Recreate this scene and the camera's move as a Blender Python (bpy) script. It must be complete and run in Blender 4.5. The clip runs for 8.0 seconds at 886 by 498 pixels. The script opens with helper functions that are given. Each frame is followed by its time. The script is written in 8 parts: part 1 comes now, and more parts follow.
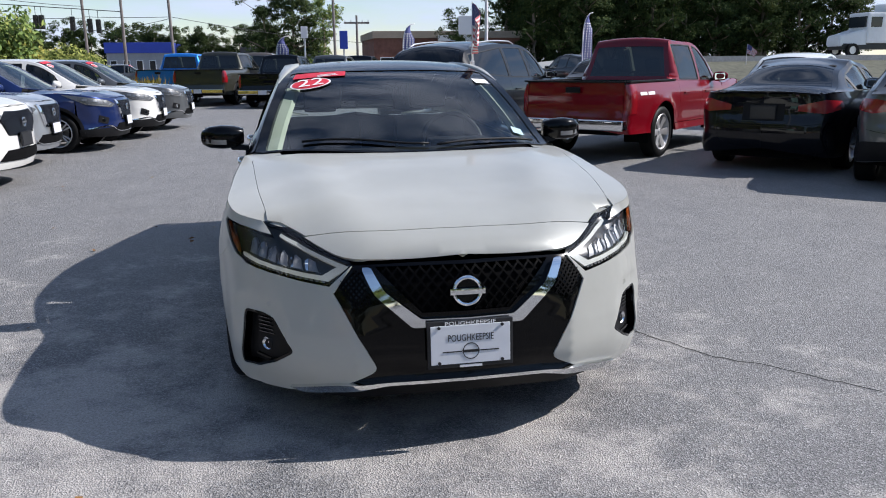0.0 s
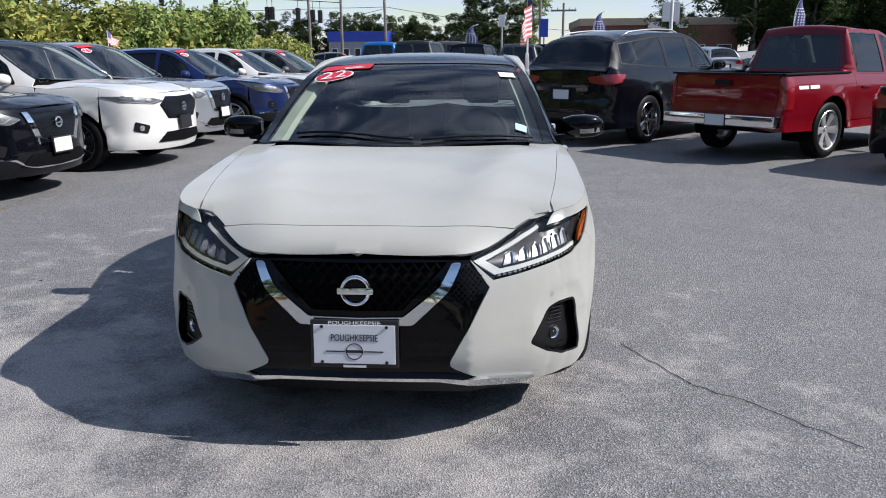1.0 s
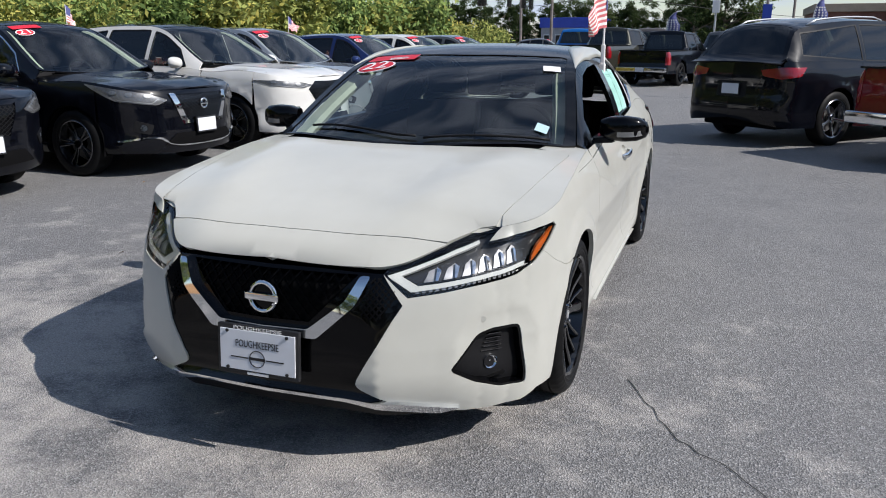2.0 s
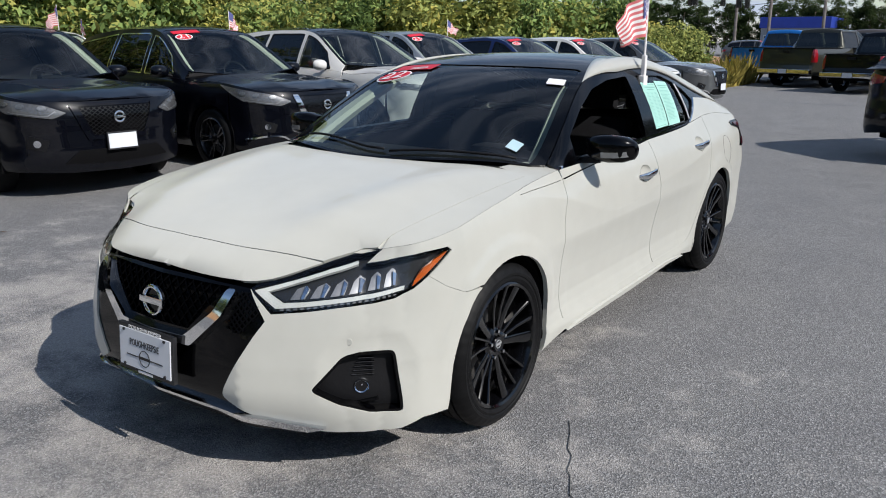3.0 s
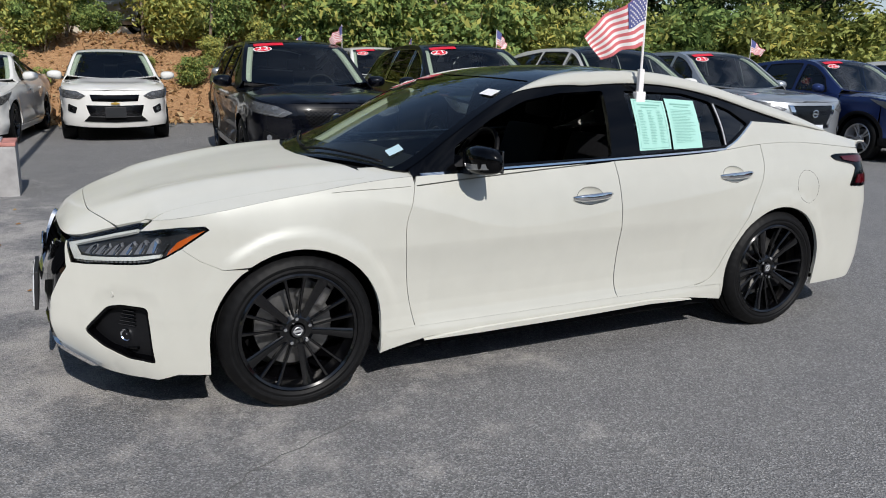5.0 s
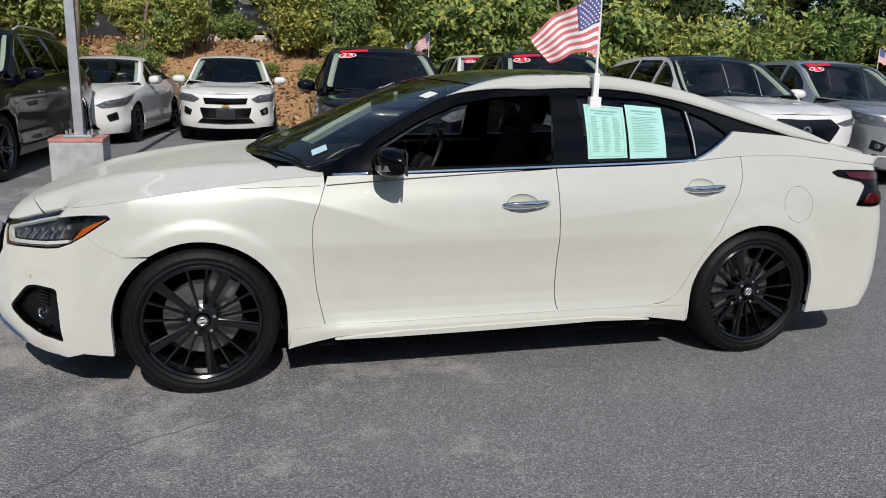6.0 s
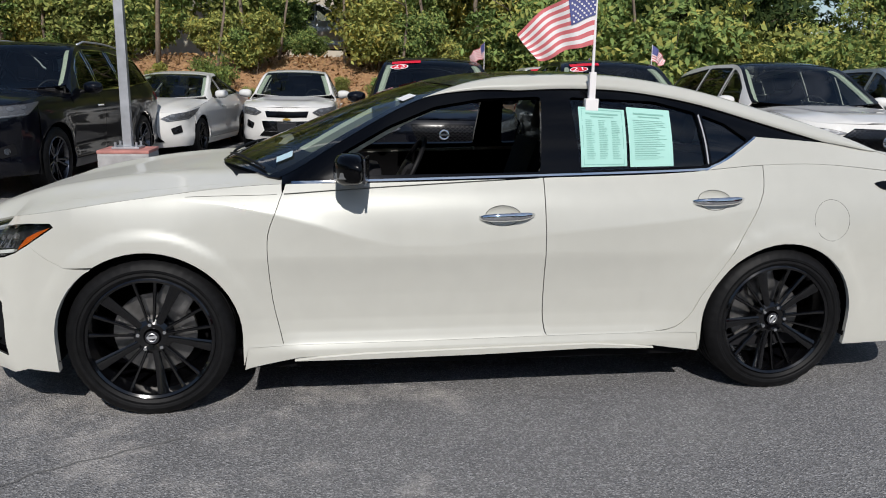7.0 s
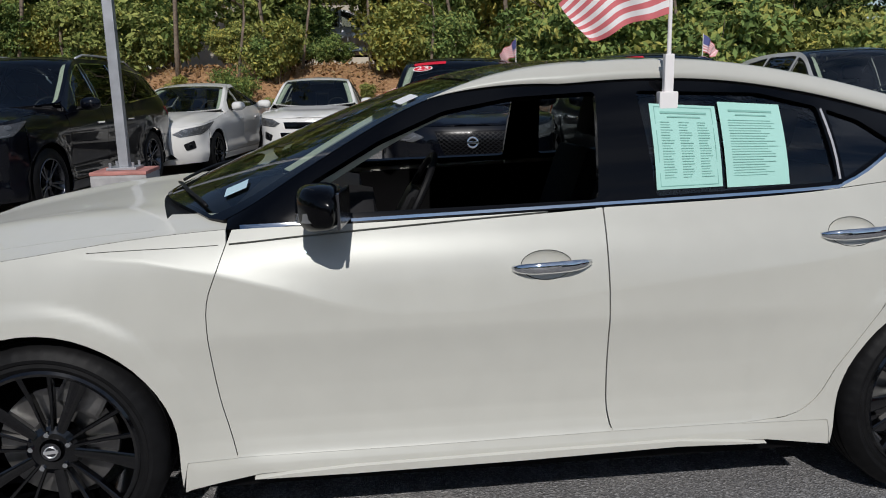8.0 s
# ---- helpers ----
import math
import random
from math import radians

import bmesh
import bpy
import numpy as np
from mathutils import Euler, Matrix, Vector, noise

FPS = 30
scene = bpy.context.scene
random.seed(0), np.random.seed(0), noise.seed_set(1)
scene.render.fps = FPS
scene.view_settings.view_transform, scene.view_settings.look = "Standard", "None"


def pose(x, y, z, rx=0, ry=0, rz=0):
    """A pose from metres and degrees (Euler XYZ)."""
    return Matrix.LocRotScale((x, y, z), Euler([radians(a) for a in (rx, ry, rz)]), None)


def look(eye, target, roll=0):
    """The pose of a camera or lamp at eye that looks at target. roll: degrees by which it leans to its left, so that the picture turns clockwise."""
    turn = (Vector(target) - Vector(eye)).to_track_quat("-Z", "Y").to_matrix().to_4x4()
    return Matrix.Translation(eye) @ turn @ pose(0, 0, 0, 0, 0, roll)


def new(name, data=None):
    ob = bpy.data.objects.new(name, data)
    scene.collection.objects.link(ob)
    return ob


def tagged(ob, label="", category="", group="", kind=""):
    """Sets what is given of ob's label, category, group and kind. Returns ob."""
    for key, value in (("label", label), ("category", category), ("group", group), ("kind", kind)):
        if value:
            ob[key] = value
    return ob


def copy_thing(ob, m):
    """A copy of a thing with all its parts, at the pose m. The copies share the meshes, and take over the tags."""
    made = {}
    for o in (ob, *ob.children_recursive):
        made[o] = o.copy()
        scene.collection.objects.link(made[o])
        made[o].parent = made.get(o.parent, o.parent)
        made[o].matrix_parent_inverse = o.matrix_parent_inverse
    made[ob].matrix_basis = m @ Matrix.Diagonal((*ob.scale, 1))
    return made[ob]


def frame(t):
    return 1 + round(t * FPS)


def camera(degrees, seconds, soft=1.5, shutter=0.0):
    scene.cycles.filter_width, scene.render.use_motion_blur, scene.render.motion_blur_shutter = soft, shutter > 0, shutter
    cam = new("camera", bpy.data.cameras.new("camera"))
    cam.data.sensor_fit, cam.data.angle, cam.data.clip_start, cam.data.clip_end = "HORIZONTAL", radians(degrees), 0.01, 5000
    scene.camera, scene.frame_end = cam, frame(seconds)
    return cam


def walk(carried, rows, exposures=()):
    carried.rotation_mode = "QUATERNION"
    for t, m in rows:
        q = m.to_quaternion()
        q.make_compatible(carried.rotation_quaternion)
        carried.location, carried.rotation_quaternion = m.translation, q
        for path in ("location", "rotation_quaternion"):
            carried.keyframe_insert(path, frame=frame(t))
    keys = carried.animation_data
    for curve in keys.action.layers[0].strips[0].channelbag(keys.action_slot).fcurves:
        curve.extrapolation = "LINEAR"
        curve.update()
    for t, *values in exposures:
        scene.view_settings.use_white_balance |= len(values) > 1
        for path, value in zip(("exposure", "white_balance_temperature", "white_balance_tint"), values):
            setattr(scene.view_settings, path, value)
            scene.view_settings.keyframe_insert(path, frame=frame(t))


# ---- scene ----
cam = camera(59.0, 8.0, soft=1.0)
PATH = [
    (0, (-0.608, -5.029, 1.420), (-0.240, -3.117, 0.960), -0.56),
    (0.5, (-0.063, -5.046, 1.412), (0.050, -3.105, 0.942), -0.55),
    (1, (0.527, -5.016, 1.440), (0.377, -3.081, 0.956), -0.45),
    (1.5, (1.022, -4.843, 1.461), (0.615, -2.951, 0.954), -0.16),
    (2, (1.455, -4.539, 1.464), (0.799, -2.721, 0.949), 0.11),
    (2.2, (1.633, -4.414, 1.504), (0.882, -2.635, 0.980), 0.09),
    (3.3, (2.675, -3.749, 1.520), (1.446, -2.254, 1.015), 0.36),
    (3.5, (2.853, -3.617, 1.518), (1.547, -2.186, 1.019), 0.43),
    (4, (3.253, -3.203, 1.505), (1.768, -1.955, 1.020), 0.55),
    (4.5, (3.669, -2.728, 1.518), (2.038, -1.674, 1.040), 0.66),
    (4.7, (3.801, -2.531, 1.489), (2.121, -1.557, 1.012), 0.83),
    (5.8, (4.309, -1.402, 1.470), (2.448, -0.835, 1.006), 1.55),
    (6, (4.322, -1.217, 1.466), (2.443, -0.712, 1.006), 1.52),
    (6.5, (4.322, -0.863, 1.458), (2.408, -0.485, 1.017), 1.46),
    (7, (4.113, -0.652, 1.405), (2.181, -0.363, 0.978), 0.93),
    (7.5, (3.639, -0.546, 1.384), (1.697, -0.315, 0.968), 0.00),
    (8, (3.106, -0.440, 1.366), (1.159, -0.246, 0.951), -1.22),
]
walk(cam, [(t, look(eye, target, roll)) for t, eye, target, roll in PATH],
     exposures=[(0.0, 0.96, 6340, 13), (1.0, 0.88, 6390, 13), (2.2, 0.72, 6480, 11), (3.5, 0.54, 6460, 10), (4.5, 0.48, 6470, 10), (6.5, 0.32, 6520, 11), (7.3, 0.22, 6480, 11), (8.0, 0.00, 6430, 11)])

# ---- light ----
SUN = Vector((1.16, -0.09, 1.0)).normalized()
world = bpy.data.worlds.new("sky")
scene.world = world
world.use_nodes = True
_n, _l = world.node_tree.nodes, world.node_tree.links
_sky = _n.new("ShaderNodeTexSky")
_sky.sky_type, _sky.sun_disc = "NISHITA", False
_sky.sun_elevation = math.asin(SUN.z)
_sky.sun_rotation = math.atan2(SUN.x, SUN.y)
_sky.ozone_density = 2.0
_sky.air_density, _sky.dust_density = 1.0, 0.1
# broken white cloud, thicker to the north-east, over the blue
_tc, _mp, _no, _cr, _mx = (_n.new("ShaderNode" + k) for k in ("TexCoord", "Mapping", "TexNoise", "ValToRGB", "MixRGB"))
_mp.inputs["Scale"].default_value = (1.6, 1.6, 6.0)
_no.inputs["Scale"].default_value, _no.inputs["Detail"].default_value, _no.inputs["Roughness"].default_value = 2.2, 7.0, 0.6
_cr.color_ramp.elements[0].position, _cr.color_ramp.elements[1].position = 0.43, 0.62
_mx.inputs[2].default_value = (5.2, 6.0, 7.6, 1)
_l.new(_tc.outputs["Generated"], _mp.inputs["Vector"])
_l.new(_mp.outputs["Vector"], _no.inputs["Vector"])
_l.new(_no.outputs["Fac"], _cr.inputs["Fac"])
_dt, _lo, _mu = (_n.new("ShaderNode" + k) for k in ("VectorMath", "MapRange", "Math"))
_dt.operation = "DOT_PRODUCT"
_dt.inputs[1].default_value = (0.62, 0.78, 0.0)
_lo.inputs["From Min"].default_value, _lo.inputs["From Max"].default_value = -0.25, 0.40
_lo.inputs["To Min"].default_value, _lo.inputs["To Max"].default_value = 0.08, 0.95
_mu.operation = "MULTIPLY"
_l.new(_tc.outputs["Generated"], _dt.inputs[0])
_l.new(_dt.outputs["Value"], _lo.inputs["Value"])
_l.new(_cr.outputs["Color"], _mu.inputs[0])
_l.new(_lo.outputs["Result"], _mu.inputs[1])
_l.new(_mu.outputs[0], _mx.inputs[0])
_l.new(_sky.outputs["Color"], _mx.inputs[1])
_l.new(_mx.outputs["Color"], _n["Background"].inputs["Color"])
_n["Background"].inputs["Strength"].default_value = 0.068
sun = new("sun", bpy.data.lights.new("sun", "SUN"))
sun.data.energy, sun.data.angle, sun.data.color = 3.2, radians(0.5), (1.0, 0.965, 0.915)
sun.matrix_world = look(SUN * 40, (0, 0, 0))

# ---- materials ----
def nodes_of(name):
    m = bpy.data.materials.new(name)
    m.use_nodes = True
    return m, m.node_tree.nodes, m.node_tree.links, m.node_tree.nodes["Principled BSDF"]


def simple(name, color, rough=0.5, metal=0.0, coat=0.0, var=0.12, scale=14.0, bump=0.0, spec=0.5, coat_rough=0.03):
    """A plain finish with slight two-scale variation."""
    m, n, l, b = nodes_of(name)
    b.inputs["Roughness"].default_value, b.inputs["Metallic"].default_value = rough, metal
    b.inputs["Coat Weight"].default_value, b.inputs["Coat Roughness"].default_value = coat, coat_rough
    b.inputs["Specular IOR Level"].default_value = spec
    tc, a, c, mix = n.new("ShaderNodeTexCoord"), n.new("ShaderNodeTexNoise"), n.new("ShaderNodeTexNoise"), n.new("ShaderNodeMix")
    a.inputs["Scale"].default_value, a.inputs["Detail"].default_value = scale, 4
    c.inputs["Scale"].default_value, c.inputs["Detail"].default_value = scale * 0.13, 3
    l.new(tc.outputs["Object"], a.inputs["Vector"]), l.new(tc.outputs["Object"], c.inputs["Vector"])
    add = n.new("ShaderNodeMath")
    add.operation = "ADD"
    l.new(a.outputs["Fac"], add.inputs[0]), l.new(c.outputs["Fac"], add.inputs[1])
    ramp = n.new("ShaderNodeMapRange")
    ramp.inputs["From Min"].default_value, ramp.inputs["From Max"].default_value = 0.7, 1.3
    l.new(add.outputs[0], ramp.inputs["Value"])
    mix.data_type = "RGBA"
    lo, hi = [x * (1 - var) for x in color], [min(1, x * (1 + var)) for x in color]
    mix.inputs["A"].default_value, mix.inputs["B"].default_value = (*lo, 1), (*hi, 1)
    l.new(ramp.outputs["Result"], mix.inputs["Factor"])
    l.new(mix.outputs["Result"], b.inputs["Base Color"])
    if bump:
        bp = n.new("ShaderNodeBump")
        bp.inputs["Strength"].default_value, bp.inputs["Distance"].default_value = bump, 0.01
        l.new(a.outputs["Fac"], bp.inputs["Height"])
        l.new(bp.outputs["Normal"], b.inputs["Normal"])
    return m


def paint(name, color, metal=0.0, rough=0.4, ior=1.5):
    """Car paint: a coloured base with fine flake under clear lacquer, with a film of dust."""
    m = simple(name, color, rough, metal, coat=1.0, var=0.03, scale=9.0, coat_rough=0.02, spec=0.08)
    n, l = m.node_tree.nodes, m.node_tree.links
    b = n["Principled BSDF"]
    b.inputs["Coat IOR"].default_value = ior
    tc, d, r = n.new("ShaderNodeTexCoord"), n.new("ShaderNodeTexNoise"), n.new("ShaderNodeMapRange")
    d.inputs["Scale"].default_value, d.inputs["Detail"].default_value = 3.0, 6
    r.inputs["From Min"].default_value, r.inputs["From Max"].default_value = 0.35, 0.75
    r.inputs["To Min"].default_value, r.inputs["To Max"].default_value = 0.015, 0.07
    l.new(tc.outputs["Object"], d.inputs["Vector"]), l.new(d.outputs["Fac"], r.inputs["Value"])
    l.new(r.outputs["Result"], b.inputs["Coat Roughness"])
    return m


def glass(name, tint, rough=0.0, ior=1.5):
    """Thin glazing: tinted, with mirror gloss by Fresnel."""
    m = bpy.data.materials.new(name)
    m.use_nodes = True
    n, l = m.node_tree.nodes, m.node_tree.links
    n.clear()
    out, mix, tr, gl, fr = (n.new("ShaderNode" + k) for k in ("OutputMaterial", "MixShader", "BsdfTransparent", "BsdfGlossy", "Fresnel"))
    tr.inputs["Color"].default_value = (*tint, 1)
    gl.inputs["Roughness"].default_value = rough
    fr.inputs["IOR"].default_value = ior
    l.new(fr.outputs[0], mix.inputs[0]), l.new(tr.outputs[0], mix.inputs[1]), l.new(gl.outputs[0], mix.inputs[2])
    l.new(mix.outputs[0], out.inputs["Surface"])
    return m


PEARL = paint("pearl_white_paint", (0.535, 0.53, 0.482), 0.0, 0.38)
_pb = PEARL.node_tree.nodes["Principled BSDF"]
_pb.inputs["Coat Weight"].default_value, _pb.inputs["Coat IOR"].default_value = 0.55, 1.40
_pb.inputs["Metallic"].default_value = 0.08
_pb.inputs["Specular IOR Level"].default_value = 0.34
_pb.inputs["Roughness"].default_value = 0.40
_pb.inputs["Diffuse Roughness"].default_value = 0.8
_pb.inputs["Specular Tint"].default_value = (0.80, 0.91, 1.0, 1)
WHITE = paint("white_paint", (0.68, 0.67, 0.64))
BLACKP = paint("black_paint", (0.0018, 0.0022, 0.0045), 0.0, 0.3, 1.48)
NAVY = paint("blue_paint", (0.012, 0.025, 0.10), 0.3, 0.3)
SILVER = paint("silver_paint", (0.42, 0.44, 0.46), 0.7, 0.35)
RED = paint("red_paint", (0.19, 0.003, 0.010), 0.15, 0.3)
BLUE = paint("bright_blue_paint", (0.02, 0.20, 0.62), 0.2, 0.3)
TAUPE = paint("taupe_paint", (0.20, 0.165, 0.14), 0.5, 0.35)
OLIVE = paint("dark_olive_paint", (0.045, 0.045, 0.036), 0.3, 0.35)
GREY = paint("grey_paint", (0.11, 0.115, 0.12), 0.5, 0.35)
BRONZE = paint("dark_bronze_paint", (0.030, 0.022, 0.018), 0.4, 0.3)
GLOSS = paint("gloss_black_trim", (0.001, 0.001, 0.0014), 0.0, 0.2, 1.34)
BLACKP.node_tree.nodes["Principled BSDF"].inputs["Coat Weight"].default_value = 0.75
UNDER = simple("dark_underbody", (0.004, 0.004, 0.0045), 0.9, spec=0.1)
PLASTIC = simple("black_plastic", (0.006, 0.006, 0.007), 0.5, spec=0.22, bump=0.05, scale=120)
CHROME = simple("chrome", (0.80, 0.81, 0.82), 0.06, 1.0, var=0.03)
ALLOY = simple("silver_alloy", (0.62, 0.62, 0.63), 0.32, 0.65, var=0.06)
BLACKRIM = simple("gloss_black_alloy", (0.002, 0.002, 0.0025), 0.14, 0.0, coat=0.5, var=0.1, spec=0.4)
DARKCHROME = simple("dark_chrome", (0.14, 0.14, 0.15), 0.22, 1.0, var=0.1)
POLISHED = simple("polished_wheel", (0.36, 0.365, 0.38), 0.16, 1.0, var=0.1)
HOUSING = simple("grey_lamp_housing", (0.30, 0.305, 0.31), 0.25, 0.6, var=0.2, scale=30)
STEEL = simple("brake_steel", (0.22, 0.215, 0.21), 0.40, 0.9, var=0.2, scale=40)
RUBBER = simple("tyre_rubber", (0.0065, 0.0065, 0.007), 0.55, var=0.35, scale=30, bump=0.15, spec=0.15)
LAMP = simple("lamp_reflector", (0.75, 0.77, 0.80), 0.12, 1.0, var=0.1, scale=50)
LAMPDARK = simple("lamp_housing", (0.018, 0.019, 0.021), 0.3, 0.0)
DRL = simple("light_guide", (0.50, 0.52, 0.51), 0.25, 0.0, coat=0.5)
# the running lights are on, faintly seen by day
DRL.node_tree.nodes["Principled BSDF"].inputs["Emission Color"].default_value = (1.0, 1.0, 0.86, 1)
DRL.node_tree.nodes["Principled BSDF"].inputs["Emission Strength"].default_value = 0.06
AMBER = simple("amber_lens", (0.46, 0.095, 0.012), 0.2, 0.0, coat=1.0)
REDLENS = simple("red_lens", (0.27, 0.008, 0.014), 0.15, 0.0, coat=1.0)
INTERIOR = simple("charcoal_upholstery", (0.013, 0.013, 0.015), 0.75, spec=0.2, bump=0.1, scale=60)
WINDSHIELD = glass("windscreen_glass", (0.56, 0.66, 0.63), ior=1.7)
SIDEGLASS = glass("clear_side_glass", (0.55, 0.60, 0.58), ior=1.7)
PRIVACY = glass("tinted_glass", (0.05, 0.06, 0.06), ior=1.8)
LENS = glass("lamp_lens", (0.93, 0.94, 0.95), ior=1.5)
PLATEW = simple("plate_white", (0.70, 0.72, 0.76), 0.35, var=0.04)
INK = simple("black_ink", (0.012, 0.012, 0.014), 0.5)
STICKRED = simple("red_sticker", (0.62, 0.012, 0.03), 0.4, var=0.06)
STICKWHITE = simple("white_sticker", (0.80, 0.80, 0.80), 0.5, var=0.04)
PALETRIM = simple("pale_cabin_trim", (0.50, 0.53, 0.44), 0.8, var=0.06, scale=40)
MINT = simple("mint_paper", (0.34, 0.60, 0.53), 0.7, var=0.04, scale=4)
PRINT = simple("grey_green_print", (0.20, 0.42, 0.36), 0.7)

MESHBLACK = simple("black_mesh", (0.0015, 0.0015, 0.002), 0.5, spec=0.12)
SMOKED = simple("smoked_red_lens", (0.06, 0.0025, 0.005), 0.12, 0.0, coat=0.4)
GOLD = simple("gold_badge", (0.75, 0.48, 0.10), 0.3, 0.8)
LAMPINNER = simple("lamp_interior", (0.12, 0.123, 0.13), 0.35, 0.4, var=0.3, scale=40)
LAMPSILVER = simple("lamp_silver", (0.30, 0.305, 0.32), 0.46, 0.7, var=0.15, scale=60)
SATIN = simple("satin_reflector", (0.24, 0.245, 0.25), 0.36, 0.7, var=0.25, scale=60)
GLOSS.node_tree.nodes["Principled BSDF"].inputs["Coat Weight"].default_value = 0.6
# ---- mesh tools ----
def mesh_of(name, verts, faces, material, normals=None, smooth=True):
    me = bpy.data.meshes.new(name)
    me.from_pydata([tuple(map(float, v)) for v in verts], [], [tuple(map(int, f)) for f in faces])
    me.materials.append(material)
    if smooth:
        me.polygons.foreach_set("use_smooth", [True] * len(me.polygons))
    if normals is not None and len(normals) == len(me.vertices):
        me.normals_split_custom_set_from_vertices([tuple(map(float, v)) for v in normals])
    return me


def part_of(name, me, parent=None, label=""):
    ob = new(name, me)
    if parent is not None:
        ob.parent = parent
    return tagged(ob, label)


def part(name, bm, material, parent=None, label="", smooth=False, sharp=35):
    """Links a bmesh as one mesh object under a thing or a part."""
    me = bpy.data.meshes.new(name)
    bmesh.ops.recalc_face_normals(bm, faces=bm.faces)
    if smooth:
        for f in bm.faces:
            f.smooth = True
        for e in bm.edges:
            if len(e.link_faces) == 2 and e.calc_face_angle(0) > radians(sharp):
                e.smooth = False
    bm.to_mesh(me)
    bm.free()
    me.materials.append(material)
    return part_of(name, me, parent, label)


def thing(name, label, category, m=Matrix(), group="", kind=""):
    ob = new(name)
    ob.matrix_world = m
    return tagged(ob, label, category, group, kind)


def box(bm, lo, hi, bevel=0.0, m=None, seg=2):
    r = bmesh.ops.create_cube(bm, size=1)
    for v in r["verts"]:
        v.co = Vector([lo[i] + (v.co[i] + 0.5) * (hi[i] - lo[i]) for i in range(3)])
    vs = r["verts"]
    if bevel:
        es = list({e for v in vs for e in v.link_edges})
        out = bmesh.ops.bevel(bm, geom=es, offset=bevel, segments=seg, profile=0.7, affect="EDGES")
        vs = list(set(out["verts"]) | {v for v in vs if v.is_valid})
    if m is not None:
        bmesh.ops.transform(bm, matrix=m, verts=[v for v in vs if v.is_valid])
    return vs


def lathe(bm, profile, seg=48, axis="X", closed=False, at=(0, 0, 0)):
    """Turns (along, radius) points round an axis."""
    rings = []
    for k in range(seg):
        a = 2 * math.pi * k / seg
        ring = []
        for s, r in profile:
            c, d = r * math.cos(a), r * math.sin(a)
            p = (s, c, d) if axis == "X" else (c, s, d) if axis == "Y" else (c, d, s)
            ring.append(bm.verts.new(Vector(p) + Vector(at)))
        rings.append(ring)
    n = len(profile)
    for k in range(seg):
        a, b = rings[k], rings[(k + 1) % seg]
        for i in range(n if closed else n - 1):
            j = (i + 1) % n
            try:
                bm.faces.new((a[i], a[j], b[j], b[i]))
            except ValueError:
                pass
    bmesh.ops.remove_doubles(bm, verts=[v for r in rings for v in r], dist=1e-5)


def rod(bm, a, b, r0, r1=None, seg=10):
    a, b = Vector(a), Vector(b)
    m = Matrix.Translation((a + b) / 2) @ (b - a).to_track_quat("Z", "Y").to_matrix().to_4x4()
    bmesh.ops.create_cone(bm, cap_ends=True, segments=seg, radius1=r0, radius2=r0 if r1 is None else r1, depth=(b - a).length, matrix=m)


def table(points, n=400, smooth=0.03):
    """A smooth one-dimensional curve through a few points."""
    p = np.array(points, float)
    x, y = p[:, 0], p[:, 1:]
    s = np.linspace(x[0], x[-1], n)
    k = np.zeros_like(y)
    d = np.diff(y, axis=0) / np.diff(x)[:, None]
    w = np.diff(x)[:, None]
    k[0], k[-1] = d[0], d[-1]
    k[1:-1] = (d[:-1] * w[1:] + d[1:] * w[:-1]) / (w[:-1] + w[1:])
    i = np.clip(np.searchsorted(x, s, "right") - 1, 0, len(x) - 2)
    h = (x[i + 1] - x[i])
    t = ((s - x[i]) / h)[:, None]
    h = h[:, None]
    v = (2 * t**3 - 3 * t**2 + 1) * y[i] + (t**3 - 2 * t**2 + t) * h * k[i] + (-2 * t**3 + 3 * t**2) * y[i + 1] + (t**3 - t**2) * h * k[i + 1]
    q = int(smooth * n)
    if q > 1:
        ker = np.hanning(2 * q + 3)
        ker /= ker.sum()
        pad = q + 1
        ext = np.concatenate([2 * v[0] - v[1:pad + 1][::-1], v, 2 * v[-1] - v[-pad - 1:-1][::-1]])
        v = np.stack([np.convolve(ext[:, c], ker, "valid") for c in range(v.shape[1])], 1)

    def f(q):
        q = np.asarray(q, float)
        out = np.stack([np.interp(q, s, v[:, c]) for c in range(v.shape[1])], -1)
        return out[..., 0] if v.shape[1] == 1 else out
    f.s, f.v = s, v
    return f


def in_poly(p, poly):
    x, y = p[:, 0], p[:, 1]
    hit = np.zeros(len(p), bool)
    for (x0, y0), (x1, y1) in zip(poly, np.roll(poly, -1, 0)):
        c = (y0 > y) != (y1 > y)
        if y1 != y0:
            hit ^= c & (x < (x1 - x0) * (y - y0) / (y1 - y0) + x0)
    return hit


def edge_gap(p, poly):
    best = np.full(len(p), 1e9)
    for a, b in zip(poly, np.roll(poly, -1, 0)):
        d = b - a
        t = np.clip(((p - a) @ d) / max(d @ d, 1e-12), 0, 1)
        best = np.minimum(best, np.linalg.norm(p - a - t[:, None] * d, axis=1))
    return best


def area2(poly):
    return float(np.sum(poly[:, 0] * np.roll(poly[:, 1], -1) - np.roll(poly[:, 0], -1) * poly[:, 1]))


def resample(poly, step):
    out = []
    for a, b in zip(poly, np.roll(poly, -1, 0)):
        n = max(1, int(math.ceil(np.linalg.norm(b - a) / step)))
        out += [a + (b - a) * k / n for k in range(n)]
    return np.array(out)


